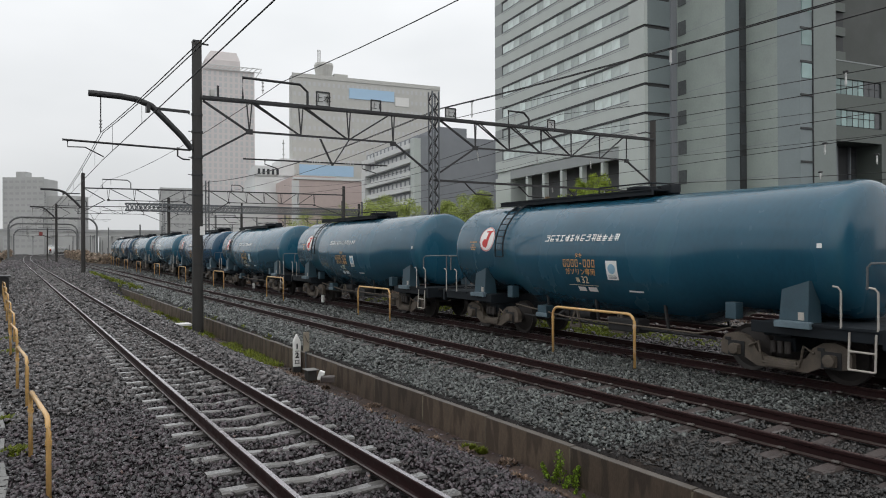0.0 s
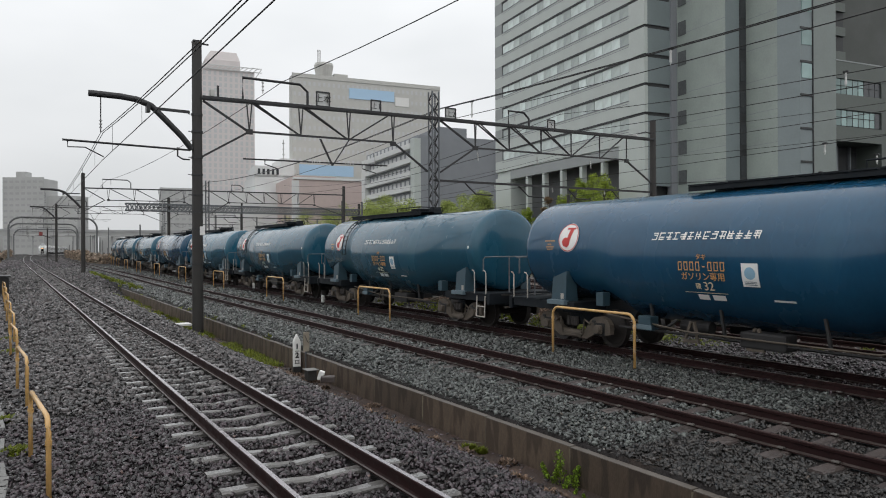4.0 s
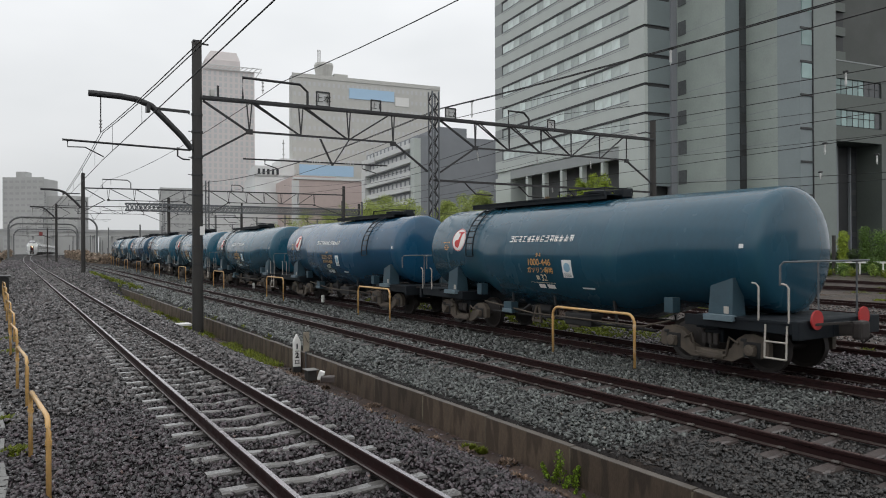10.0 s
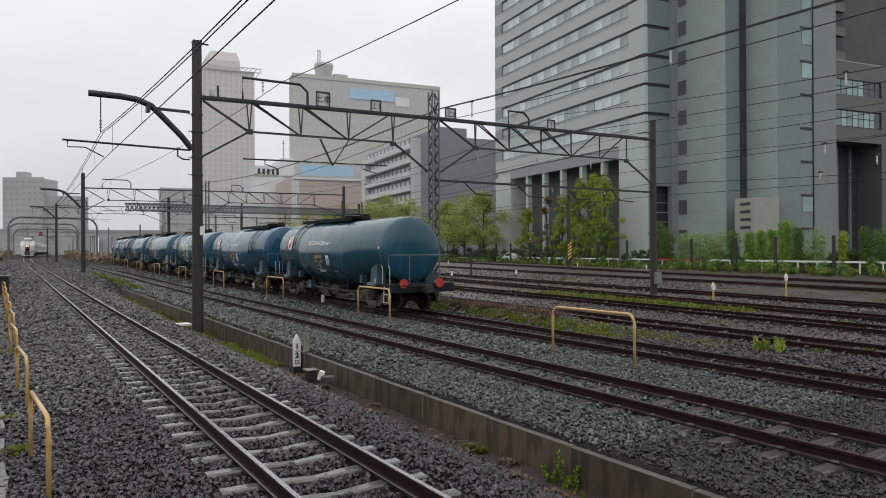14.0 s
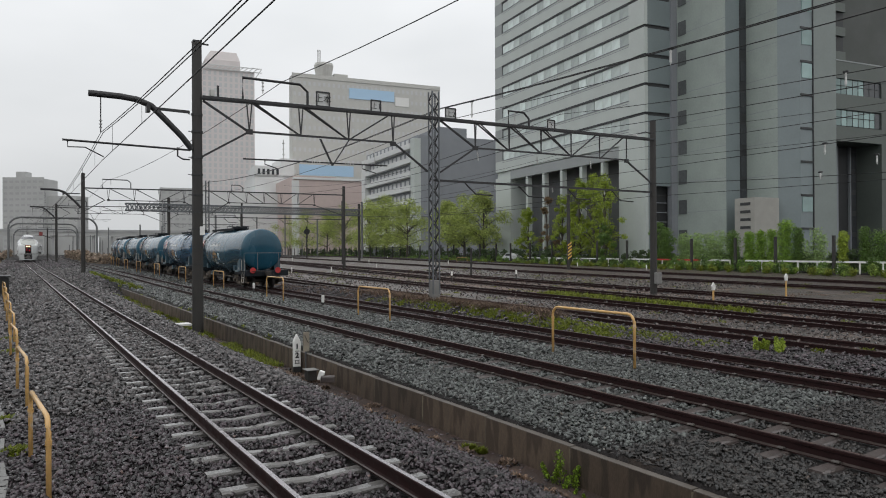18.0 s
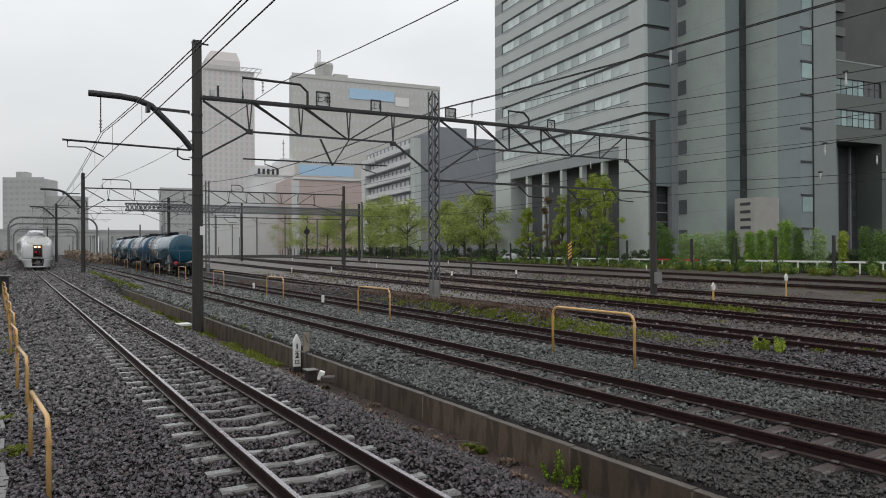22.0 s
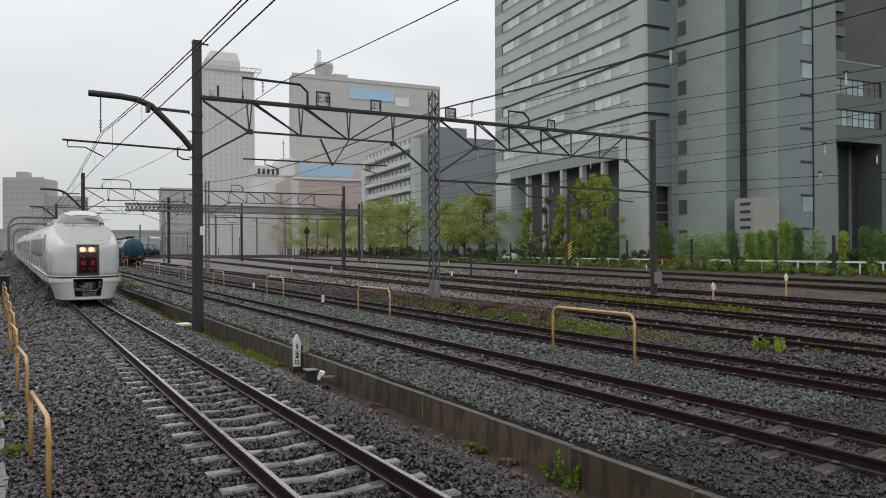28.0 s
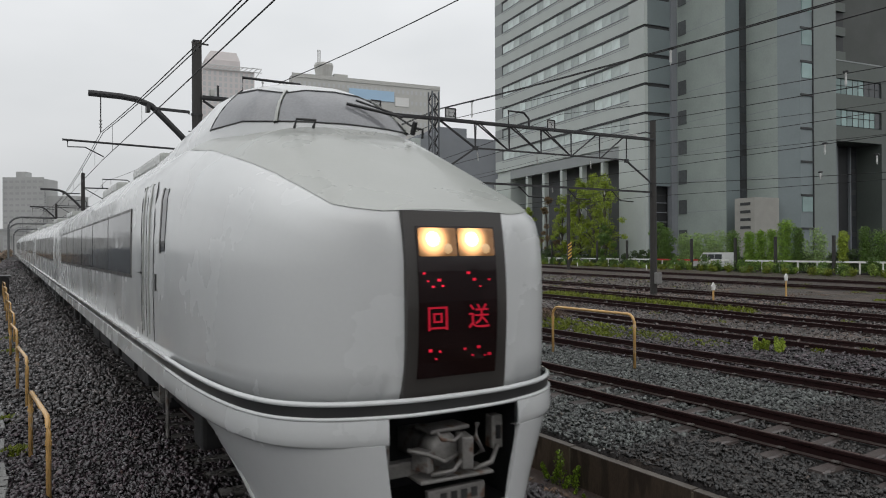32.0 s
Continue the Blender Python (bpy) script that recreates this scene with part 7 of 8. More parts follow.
blades("wall_foot_weeds", [(5.62 + R.uniform(-0.35, 0.2), y, R.uniform(0.16, 0.38)) for y in list(np.arange(17.3, 22.3, 0.22)) + list(np.arange(24.6, 30, 0.25)) + list(np.arange(31, 47, 0.7))], M["moss"], "yellow-green moss and weeds along the wall", 33, 0.19, 1.2, 620, width=0.010)
blades("wall_foot_weeds", [(5.7 + R.uniform(-0.35, 0.15), y, R.uniform(0.1, 0.3)) for y in np.arange(15, 47, 0.5)], M["leaf_red"], "brown dead weeds along the wall", 47, 0.12, 1.3, 600, width=0.008)
blades("wall_foot_weeds", [(5.6 + R.uniform(-0.3, 0.2), y, R.uniform(0.08, 0.2)) for y in np.arange(5.0, 17, 0.7)], M["leaf_red"], "dry brown weeds along the wall", 34, 0.10, 1.4, 700)
blades("wall_top_weeds", [(6.25 + R.uniform(-0.1, 0.2), y, R.uniform(0.1, 0.25)) for y in np.arange(45, 75, 0.9)], M["moss"], "weeds on top of the wall", 35, 0.3, 1.0, 400)
blades("grass_strip", [(14.55 + R.uniform(-0.75, 0.75), y, R.uniform(0.2, 0.5)) for y in np.arange(11.5, 27, 0.22)], M["moss"], "green grass strip between the tracks", 36, 0.12, 1.2, 210)
blades("grass_strip", [(15.0 + R.uniform(-0.7, 0.9), y, R.uniform(0.25, 0.55)) for y in np.arange(13, 25, 0.3)], M["moss"], "green grass strip between the tracks", 37, 0.12, 1.2, 150)
blades("dry_weeds", [(15.05 + R.uniform(-0.6, 0.6), y, R.uniform(0.2, 0.5)) for y in np.arange(17.5, 32, 0.12)], M["leaf_red"], "dull brown dry weeds round the lattice mast", 38, 0.30, 2.2, 480, width=0.005)
blades("green_weeds", [(14.15 + R.uniform(-0.3, 0.3), y, R.uniform(0.12, 0.4)) for y in list(np.arange(14.0, 17.4, 0.22)) + list(np.arange(18.2, 21.5, 0.2)) + list(np.arange(23, 30, 0.9))], M["moss"], "green grass before the dry weeds", 44, 0.15, 1.2, 480, width=0.007)
blades("dry_weeds", [(14.4 + R.uniform(-0.8, 0.8), y, R.uniform(0.3, 0.5)) for y in np.arange(30, 52, 0.4)], M["leaf_red"], "dull brown dry weeds between the tracks", 39, 0.15, 1.2, 240, width=0.009)
blades("yard_weeds", [(R.uniform(17.5, 44), R.uniform(14, 70), R.uniform(0.2, 0.7)) for k in range(170)], M["moss"], "sparse yellow-green weeds over the yard", 45, 0.12, 1.3, 150, width=0.012)
blades("yard_weeds", [(R.uniform(17.5, 44), R.uniform(14, 70), R.uniform(0.2, 0.7)) for k in range(170)], M["leaf_red"], "sparse brown weeds over the yard", 46, 0.12, 1.3, 150, width=0.012)
blades("grass_strip", [(23.4 + 0.09 * (y - 22) + R.uniform(-0.6, 0.6), y, R.uniform(0.25, 0.55)) for y in np.arange(16.5, 29, 0.2)], M["moss"], "yellow-green grass strip in the yard", 40, 0.27, 1.1, 260)
blades("weed_clump", [(16.0 + k * 0.9, 9.5 - k * 0.6, 0.2) for k in range(4)] + [(22.8, 12.6, 0.25), (33.5, 17, 0.3)], M["moss"], "small weeds in the yard", 42, 0.12, 1.2, 500)
blades("dry_weeds", [(R.uniform(9.8, 11.0), R.uniform(34, 56), R.uniform(0.3, 0.6)) for k in range(30)], M["leaf_red"], "dry weeds between the tracks", 43, 0.12, 1.2, 160)

# strips of reddish soil and dark yard bed, just proud of the ground
def strip_patch(name, xa, xb, y0, y1, slope, material, label, lift=0.012, cols=3, step=1.5, wave=0.25):
    ys = np.arange(y0, y1 + 0.1, step)
    verts, faces = [], []
    for y in ys:
        j = wave * noise.noise(Vector((xa, y * 0.7, 3)))
        for q in range(cols):
            f = q / (cols - 1)
            xx = xa + (xb - xa) * f + j * (1 - f) + slope * (y - y0)
            verts.append((xx, y, ground_z(xx, y) + lift))
    for i in range(len(ys) - 1):
        for q in range(cols - 1):
            a = i * cols + q
            faces.append((a, a + 1, a + cols + 1, a + cols))
    tagged(raw(name, verts, faces, material, smooth=True), label, "ground", kind="structure")


strip_patch("yard_bed", 16.2, 62.6, -20, 150, 0.0, M["yard_soil"], "brown stony bed of the yard", 0.006)
strip_patch("dark_soil", 6.2, 11.4, 1.5, 5.6, 0.0, M["oily_soil"], "dark brown soil between the ballast stones", 0.012, 9, 0.4, 0.3)
strip_patch("wall_foot_soil", 5.42, 5.93, 3.5, 46, 0.0, M["foot_soil"], "reddish damp soil at the foot of the wall", 0.022, 7, 0.4, 0.12)
strip_patch("soil_path", 22.6, 25.2, 14, 60, 0.09, M["gravel_path"], "reddish bare soil strip in the yard")
strip_patch("soil_path", 27.6, 29.6, 18, 70, 0.09, M["gravel_path"], "reddish bare soil strip in the yard")
strip_patch("road", 62.8, 69.0, -60, 130, 0.1317, M["asphalt"], "wet asphalt road behind the yard", 0.03)


# ---- orange hoop barriers ----
def hoop(length, height, r):
    h = thing("hoop_barrier", None, "weathered orange steel hoop barrier standing in the ballast", "barrier", "orange hoop barriers")
    pts = [(0, -length / 2, -0.15), (0, -length / 2, height - 0.22)]
    for k in range(1, 6):
        a = k * pi / 12
        pts.append((0, -length / 2 + 0.2 - 0.2 * cos(a), height - 0.22 + 0.2 * sin(a)))
    bm = BM()
    full = pts + [(0, -y, z) for _, y, z in reversed(pts)]
    tube(bm, full, r, 12)
    part("tube", bm, M["orange"], h, smooth=True)
    for s in (-1, 1):
        bm = BM()
        lathe(bm, [(r * 1.25, height - 0.30), (r * 1.25, height - 0.25)], "z", 12, (0, s * length / 2, 0))
        part("clamp", bm, M["orange"], h)
    return h


big = hoop(2.5, 1.07, 0.03)
big.matrix_basis = pose(10.62, 11.34, -0.13)
for k in range(1, 14):
    y = 11.34 + 10.75 * k
    copy_thing(big, pose(10.62 + (x3(y) - 12.3), y, yard_z(y) - 0.13))
low = hoop(1.8, 0.88, 0.027)
low.matrix_basis = pose(0.24, 9.15, -0.33, 0, 0, 4)
for k in range(1, 9):
    copy_thing(low, pose(0.24 - 0.024 * 4.9 * k * (1 if k < 3 else 0.8), 9.15 + 4.9 * k, -0.33 + level(9.15 + 4.9 * k), 0, 0, 4))
side_hoop = copy_thing(big, pose(61.0, 94.4, 0.1, 0, 0, 8))

# ---- posts, markers, signals ----
km = thing("distance_post", (5.80, 16.3, -0.66), "white distance post with black numerals beside the wall", "marker post")
bm = BM()
prof = [(-0.085, 0.0), (0.085, 0.0), (0.085, 0.72), (0.0, 0.90), (-0.085, 0.72)]
loft(bm, [[(x, y, z) for x, z in prof] for y in (-0.085, 0.085)])
bmesh.ops.recalc_face_normals(bm, faces=bm.faces)
bmesh.ops.bevel(bm, geom=list(bm.edges), offset=0.008, segments=1, affect="EDGES")
part("post", bm, M["white_paint"], km, "white pointed post")
bm = BM()
box(bm, (0, 0, 0.06), (0.18, 0.18, 0.13))
part("base_band", bm, M["black"], km, "black foot band")
for txt, z, sz in (("1", 0.60, 0.17), ("2", 0.39, 0.17)):
    glyphs(km, txt, pose(0, -0.089, z, 90, 0, 0), sz, M["black"], bold=0.008)
bm = BM()
box(bm, (0, -0.088, 0.495), (0.11, 0.006, 0.014))
for k in range(3):
    box(bm, (0, -0.088, 0.20 + k * 0.035), (0.11, 0.006, 0.012))
for x in (-0.04, 0.04):
    box(bm, (x, -0.088, 0.235), (0.012, 0.006, 0.085))
part("numeral_bar", bm, M["black"], km)
km.rotation_euler = (0, 0, radians(-12))
board = thing("marker_board", (5.93, 16.0, -0.45), "small beige marker board with black stripe beside the post", "marker board")
bm = BM()
box(bm, (0, 0, 0.52), (0.15, 0.03, 0.46), 0.006)
part("board", bm, M["board_beige"], board)
bm = BM()
bar(bm, (-0.045, -0.02, 0.68), (0.04, -0.02, 0.50), 0.04, 0.008)
part("stripe", bm, M["black"], board)
bm = BM()
bar(bm, (0, 0.02, -0.15), (0, 0.02, 0.4), 0.04)
part("stake", bm, M["steel_grey"], board)
small_box = thing("cable_box", (5.66, 15.0, -0.66), "small grey cable box with pale lid", "cable box")
bm = BM()
box(bm, (0, 0, 0.12), (0.2, 0.26, 0.22), 0.02)
part("body", bm, M["pole"], small_box)
bm = BM()
box(bm, (0, 0, 0.24), (0.28, 0.34, 0.014), 0.003)
part("lid", bm, M["trough"], small_box, "pale lid")
rub = thing("broken_post", (5.62, 13.95, -0.56), "fallen dark concrete stub with white end", "debris")
bm = BM()
box(bm, (0.02, 0, 0.09), (0.3, 0.15, 0.14), 0.03, Matrix.Rotation(radians(-22), 4, "Z"))
part("stub", bm, M["sleeper_dark"], rub)
bm = BM()
box(bm, (-0.17, 0.06, 0.11), (0.12, 0.14, 0.19), 0.015, Matrix.Rotation(radians(-30), 4, "Z") @ Matrix.Rotation(radians(18), 4, "Y"))
part("white_end", bm, M["white_paint"], rub, "white painted end")
slab_ = thing("cover_slab", (5.1, 26.6, -0.42), "pale concrete cover slab lying by the mast", "slab")
bm = BM()
box(bm, (0, 0, 0.03), (0.75, 0.6, 0.07), 0.01)
part("slab", bm, M["white_paint"], slab_)
stick = thing("fallen_stick", (5.5, 8.5, -0.56), "pale stick lying at the wall", "debris")
bm = BM()
tube(bm, [(-0.15, 0.2, 0.03), (0, 0, 0.05), (0.18, -0.2, 0.03)], 0.008, 6)
part("stick", bm, M["bark"], stick)

def marker(x, y, z, h, head, material, name="marker_post", label="white diamond-headed yard marker post", group="yard markers"):
    m = thing(name, (x, y, z), label, "marker post", group)
    bm = BM()
    bar(bm, (0, 0, -0.1), (0, 0, h), 0.06)
    part("stake", bm, material, m)
    if head == "diamond":
        bm = BM()
        loft(bm, [[(0.0, yy, h + 0.32), (0.13, yy, h + 0.16), (0.075, yy, h - 0.03), (-0.075, yy, h - 0.03), (-0.13, yy, h + 0.16)] for yy in (-0.03, 0.03)])
        bmesh.ops.recalc_face_normals(bm, faces=bm.faces)
        part("head", bm, M["white_paint"], m, "white diamond head")
    elif head == "block":
        bm = BM()
        box(bm, (0, 0, h + 0.1), (0.11, 0.1, 0.3), 0.02)
        part("head", bm, M["white_paint"], m, "white head")
    return m


marker(26.1, 20.2, -0.1, 0.55, "diamond", M["orange"])
marker(31.3, 20.15, -0.1, 0.82, "diamond", M["orange"])
marker(11.3, 38.6, -0.05, 0.30, "block", M["black"], label="short white lineside marker post")
marker(11.2, 28.2, -0.1, 0.20, "block", M["black"], label="short white lineside marker post")
marker(31.7, 41.7, -0.05, 0.55, "block", M["black"], label="dark post with small pale head in the yard")
marker(26.4, 42.2, 0, 0.5, "block", M["black"], label="dark post with small pale head in the yard")
for x, y in ((60, 66.4), (69, 70.2), (71, 61), (63.7, 126), (27, 65.7), (23.2, 66.5), (58.3, 53.6), (36, 74), (45, 95), (42, 120), (52, 84)):
    marker(x, y, yard_z(y) - 0.17, 0.25, "block", M["white_paint"], label="small white post in the yard")
for x, y, h in ((32.97, 49.6, 2.4), (60.2, 130.3, 11.5), (40.0, 93.0, 9.0), (78, 230, 16), (90, 260, 15), (70, 180, 10), (55.0, 200, 12), (64, 215, 12), (47, 170, 10), (36, 150, 9), (43, 240, 11), (30, 210, 9)):
    p = thing("yard_pole", (x, y, yard_z(y) - 0.2), "dark slender pole standing in the yard", "pole", "yard poles")
    bm = BM()
    tube(bm, [(0, 0, 0), (0, 0, h)], 0.09 if h < 5 else 0.2, 10)
    part("shaft", bm, M["steel_far"] if y > 100 else M["pole"], p)
RP = random.Random(55)
for k in range(26):
    x, y, h = RP.uniform(14, 75), RP.uniform(170, 330), RP.choice((3.2, 4.5, 6.0, 8.0))
    p = thing("yard_pole", (x, y, yard_z(y) - 0.2), "thin grey pole far down the line", "pole", "yard poles")
    part("shaft", tube(BM(), [(0, 0, 0), (0, 0, h)], 0.13, 8), M["steel_far"], p)
sig = thing("yard_signal", (52.1, 140, 0.1), "dark round-headed yard signal on a post", "signal")
bm = BM()
tube(bm, [(0, 0, 0), (0, 0, 7.3)], 0.13, 10)
part("post", bm, M["pole"], sig)
bm = BM()
lathe(bm, [(0.05, -0.2), (0.6, -0.2), (0.6, 0.1), (0.05, 0.2)], "y", 20, (0, 0, 6.2))
part("head", bm, M["black"], sig, "round black signal head")
warn = thing("striped_post", (51.6, 58.5, 0.0), "dark post with yellow and black striped band", "marker post")
bm = BM()
tube(bm, [(0, 0, 0), (0, 0, 8.2)], 0.19, 10)
part("shaft", bm, M["pole"], warn)
for k in range(5):
    bm = BM()
    loft(bm, [[(0.27 * x, -0.22, 1.35 + k * 0.36 + x * 0.16 + z) for x, z in ((-1, 0), (1, 0), (1, 0.18), (-1, 0.18))], [(0.27 * x, -0.20, 1.35 + k * 0.36 + x * 0.16 + z) for x, z in ((-1, 0), (1, 0), (1, 0.18), (-1, 0.18))]])
    part("stripe", bm, M["yellow"], warn, "yellow stripe")
M["red_dull"] = mat("dull_red_paint", (0.22, 0.04, 0.035), 0.6, vary=0.15, bump=0.05)
sgn = thing("line_signal", (4.65, 128.0, -0.1), "red line signal on a dark post", "signal")
bm = BM()
tube(bm, [(0, 0, 0), (0, 0, 6.2)], 0.1, 8)
bar(bm, (-1.2, 0, 5.3), (0.6, 0, 4.6), 0.1)
part("post", bm, M["pole"], sgn)
bm = BM()
box(bm, (-0.9, -0.1, 5.3), (0.5, 0.25, 0.6), 0.1)
part("head", bm, M["red_dull"], sgn, "dull red signal head")

# fence of posts along the back of the yard
fence = thing("boundary_fence", BLOCK, "long boundary fence of dark posts behind the yard", "fence")
bm = BM()
box(bm, (0, 0, 1.7), (0.22, 0.22, 3.4), 0.02)
me_post = part("post", bm, M["pole"], fence)
me_post.matrix_basis = pose(-8.2, -40, -0.2)
for k in range(1, 46):
    shared("post", me_post.data, fence, pose(-8.2, -40 + 5.6 * k + (k % 3) * 0.4, -0.2))
rail_g = thing("guard_rail", BLOCK, "white road guard rail behind the shrubs", "guard rail")
for k in range(30):
    y = -42 + 2.0 * k
    if k in (9, 18):
        continue
    slab("beam", -7.75, -7.69, y, y + 1.97, 0.84, 1.0, M["red"] if 12 <= k < 16 else M["white_paint"], rail_g)
    slab("guard_post", -7.68, -7.58, y, y + 0.1, -0.1, 1.0, M["white_paint"], rail_g)

plank = thing("fallen_board", (60.6, 42.6, yard_z(42.6) - 0.17), "pale board lying against the verge", "debris")
part("board", bar(BM(), (-0.55, 0.75, 0.5), (0.55, -0.75, 0.05), 0.12, 0.05), M["board_beige"], plank)

# concrete cable trough and cabinet at the platform side
trough = thing("cable_trough", None, "pale broken concrete cable trough lids in the ballast", "cable trough")
RT = random.Random(4)
for k in range(46):
    y = 7.0 + k * 0.62
    if RT.random() < 0.18:
        continue
    bm = BM()
    box(bm, (0, 0, 0), (0.36, 0.56, 0.06), 0.01)
    ob = part("lid", bm, M["trough"], trough)
    ob.matrix_basis = pose(-0.22 - 0.012 * k + RT.uniform(-0.03, 0.03), y, ground_z(-0.3, y) + 0.03, RT.uniform(-3, 3), RT.uniform(-4, 4), RT.uniform(-4, 4))
blades("weed_clump", [(0.02, 10.4, 0.2), (-0.1, 12.4, 0.15), (-0.05, 21, 0.3), (-0.1, 24, 0.3)], M["moss"], "moss by the trough", 51, 0.1, 1.3, 1500)
cab_ = thing("dark_cabinet", (-0.95, 46.0, -0.12), "low dark equipment cabinet beside the line", "cabinet")
bm = BM()
box(bm, (0, 0, 0.5), (1.5, 1.2, 1.0), 0.04)
part("body", bm, M["black"], cab_)
bm = BM()
box(bm, (0, 0, 1.04), (1.7, 1.4, 0.1), 0.02)
part("lid", bm, M["steel_dark"], cab_)


# ---- trees, shrubs, hedges behind the yard ----
def leaf_cloud(rng, centres, radii, per, size):
    """Small leaf cards scattered in clumps."""
    c = np.repeat(np.array(centres), per, axis=0)
    r = np.repeat(np.array(radii), per)
    n = len(c)
    d = rng.normal(size=(n, 3))
    d /= np.linalg.norm(d, axis=1)[:, None]
    p = c + d * (r * rng.random(n) ** 0.45)[:, None] * np.array([1, 1, 0.8])
    u = rng.normal(size=(n, 3))
    u /= np.linalg.norm(u, axis=1)[:, None]
    v = np.cross(u, d + 0.01)
    v /= np.linalg.norm(v, axis=1)[:, None] + 1e-6
    s = size * rng.uniform(0.6, 1.4, n)[:, None]
    V = np.stack([p - u * s, p + v * s * 0.55, p + u * s, p - v * s * 0.55], 1).reshape(-1, 3)
    F = np.arange(n * 4).reshape(-1, 4)
    return V, F


def sprigs(label, spots, leaf, seed, size):
    """A leafy weed: thin stems carrying small leaves; spots (x, y, height, lean)."""
    w = thing("leafy_weed", None, label, "weed")
    rng = np.random.default_rng(seed)
    cs, rs = [], []
    for (x, y, h, lean) in spots:
        z = ground_z(x, y) - 0.02
        a = rng.uniform(0, 2 * pi)
        top = Vector((x + lean * cos(a), y + lean * sin(a), z + h))
        stem = tube(BM(), [(x, y, z), (x + 0.3 * lean * cos(a), y + 0.3 * lean * sin(a), z + h * 0.6), top], 0.005, 5, True, 0.002)
        part("stem", stem, M["moss"], w)
        for f in np.arange(0.25, 1.05, 0.12):
            cs.append(Vector((x, y, z)).lerp(top, f))
            rs.append(0.06 * (1.25 - 0.6 * f) * (h / 0.3))
    V, F = leaf_cloud(rng, cs, rs, 34, size)
    ob = bulk("foliage", V, F, leaf, "", "")
    for key in ("category", "kind", "label"):
        if key in ob:
            del ob[key]
    ob.parent = w
    return w


sprigs("lime green leafy weed at the foot of the wall", [(5.80, 6.72, 0.44, 0.05), (5.84, 6.58, 0.30, 0.08), (5.76, 6.86, 0.30, 0.1), (5.82, 6.98, 0.22, 0.12), (5.74, 6.64, 0.2, 0.1), (5.7, 6.4, 0.1, 0.04), (5.72, 6.2, 0.08, 0.04)], M["weed_leaf"], 91, 0.017)
RW = random.Random(6)
sprigs("lime green leafy weed beside the siding", [(15.1 + RW.uniform(-0.4, 0.3), 10.1 + RW.uniform(-0.3, 0.3), RW.uniform(0.16, 0.36), 0.08) for k in range(16)], M["leaf"], 92, 0.03)


def tree(x, y, h, width, seed, leaf, label, clumps=26, per=55, trunk=0.3, size=0.2, bare=0.3):
    rng = np.random.default_rng(seed)
    t = thing("tree", Matrix.Translation((x, y, 0.0)), label, "tree", "trees behind the yard")
    bm = BM()
    top = Vector((rng.uniform(-0.3, 0.3), rng.uniform(-0.3, 0.3), h * 0.75))
    tube(bm, [(0, 0, -0.1), (top.x * 0.3, top.y * 0.3, h * 0.3), (top.x, top.y, top.z)], h * 0.022, 8, True, h * 0.006)
    cs, rs = [], []
    for k in range(clumps):
        f = rng.uniform(bare, 1.0)
        prof = sin(pi * min(1, 0.12 + 0.88 * (f - bare) / (1 - bare)) ** 0.8) ** 0.6
        a = rng.uniform(0, 2 * pi)
        d = width * 0.5 * prof * rng.uniform(0.15, 1.0)
        p = Vector((d * cos(a), d * sin(a), h * f))
        cs.append(p)
        rs.append(width * rng.uniform(0.09, 0.19))
        if k % 2 == 0:
            s0 = Vector((top.x * f * 0.6, top.y * f * 0.6, h * f * 0.72))
            tube(bm, [s0, s0.lerp(p, 0.55) + Vector((0, 0, 0.1 * h * 0.3)), p], h * 0.007, 5, False, h * 0.0025)
    part("trunk", bm, M["bark"], t)
    V, F = leaf_cloud(rng, cs, rs, per, size)
    ob = bulk("crown", V, F, leaf, "", "")
    for key in ("category", "kind", "label"):
        if key in ob:
            del ob[key]
    ob.parent = t
    return t


def at_block(w, s):
    p = BLOCK @ Vector((w, s, 0))
    return p.x, p.y


def shrubs(name, spots, leaf, label, seed, per=160, size=0.16):
    rng = np.random.default_rng(seed)
    cs, rs = [], []
    for (x, y, r, h) in spots:
        k = max(2, int(h / (r * 0.9)))
        for q in range(k):
            cs.append((x + rng.uniform(-r, r) * 0.35, y + rng.uniform(-r, r) * 0.35, 0.1 + h * (q + 0.5) / k))
            rs.append(r * rng.uniform(0.75, 1.1))
    V, F = leaf_cloud(rng, cs, rs, per, size)
    return bulk(name, V, F, leaf, label, "shrubs")


RS = random.Random(77)
# low shrubs all along the back of the yard
row = []
for k in range(150):
    s = -42 + k * 1.35
    x, y = at_block(-9.0 + RS.uniform(-0.8, 0.8), s)
    row.append((x, y, RS.uniform(0.25, 0.6), RS.uniform(0.25, 0.8)))
shrubs("low_shrubs", row, M["leaf_mid"], "row of low fresh green shrubs behind the yard", 61, 120, 0.10)
row = []
for k in range(90):
    s = -42 + k * 2.3
    x, y = at_block(-8.6 + RS.uniform(-0.8, 0.8), s)
    row.append((x, y, RS.uniform(0.4, 0.8), RS.uniform(0.6, 1.4)))
shrubs("dark_shrubs", row, M["leaf_dark"], "darker green shrubs behind the yard", 62, 170, 0.10)
row = []
for k in range(120):
    s = -42 + k * 2.2
    x, y = at_block(-10.3 + RS.uniform(-0.6, 0.6), s)
    row.append((x, y, RS.uniform(0.3, 0.5), RS.uniform(0.2, 0.5)))
shrubs("verge_grass", row, M["moss"], "grassy verge at the edge of the yard", 63, 120, 0.08)
row = []
for k in range(90):
    y = RS.uniform(110, 230)
    row.append((x2(y) + RS.uniform(2.0, 4.5) if k % 3 else x1(y) - RS.uniform(3.5, 9.0), y, RS.uniform(0.5, 1.0), RS.uniform(0.5, 1.3) + level(y)))
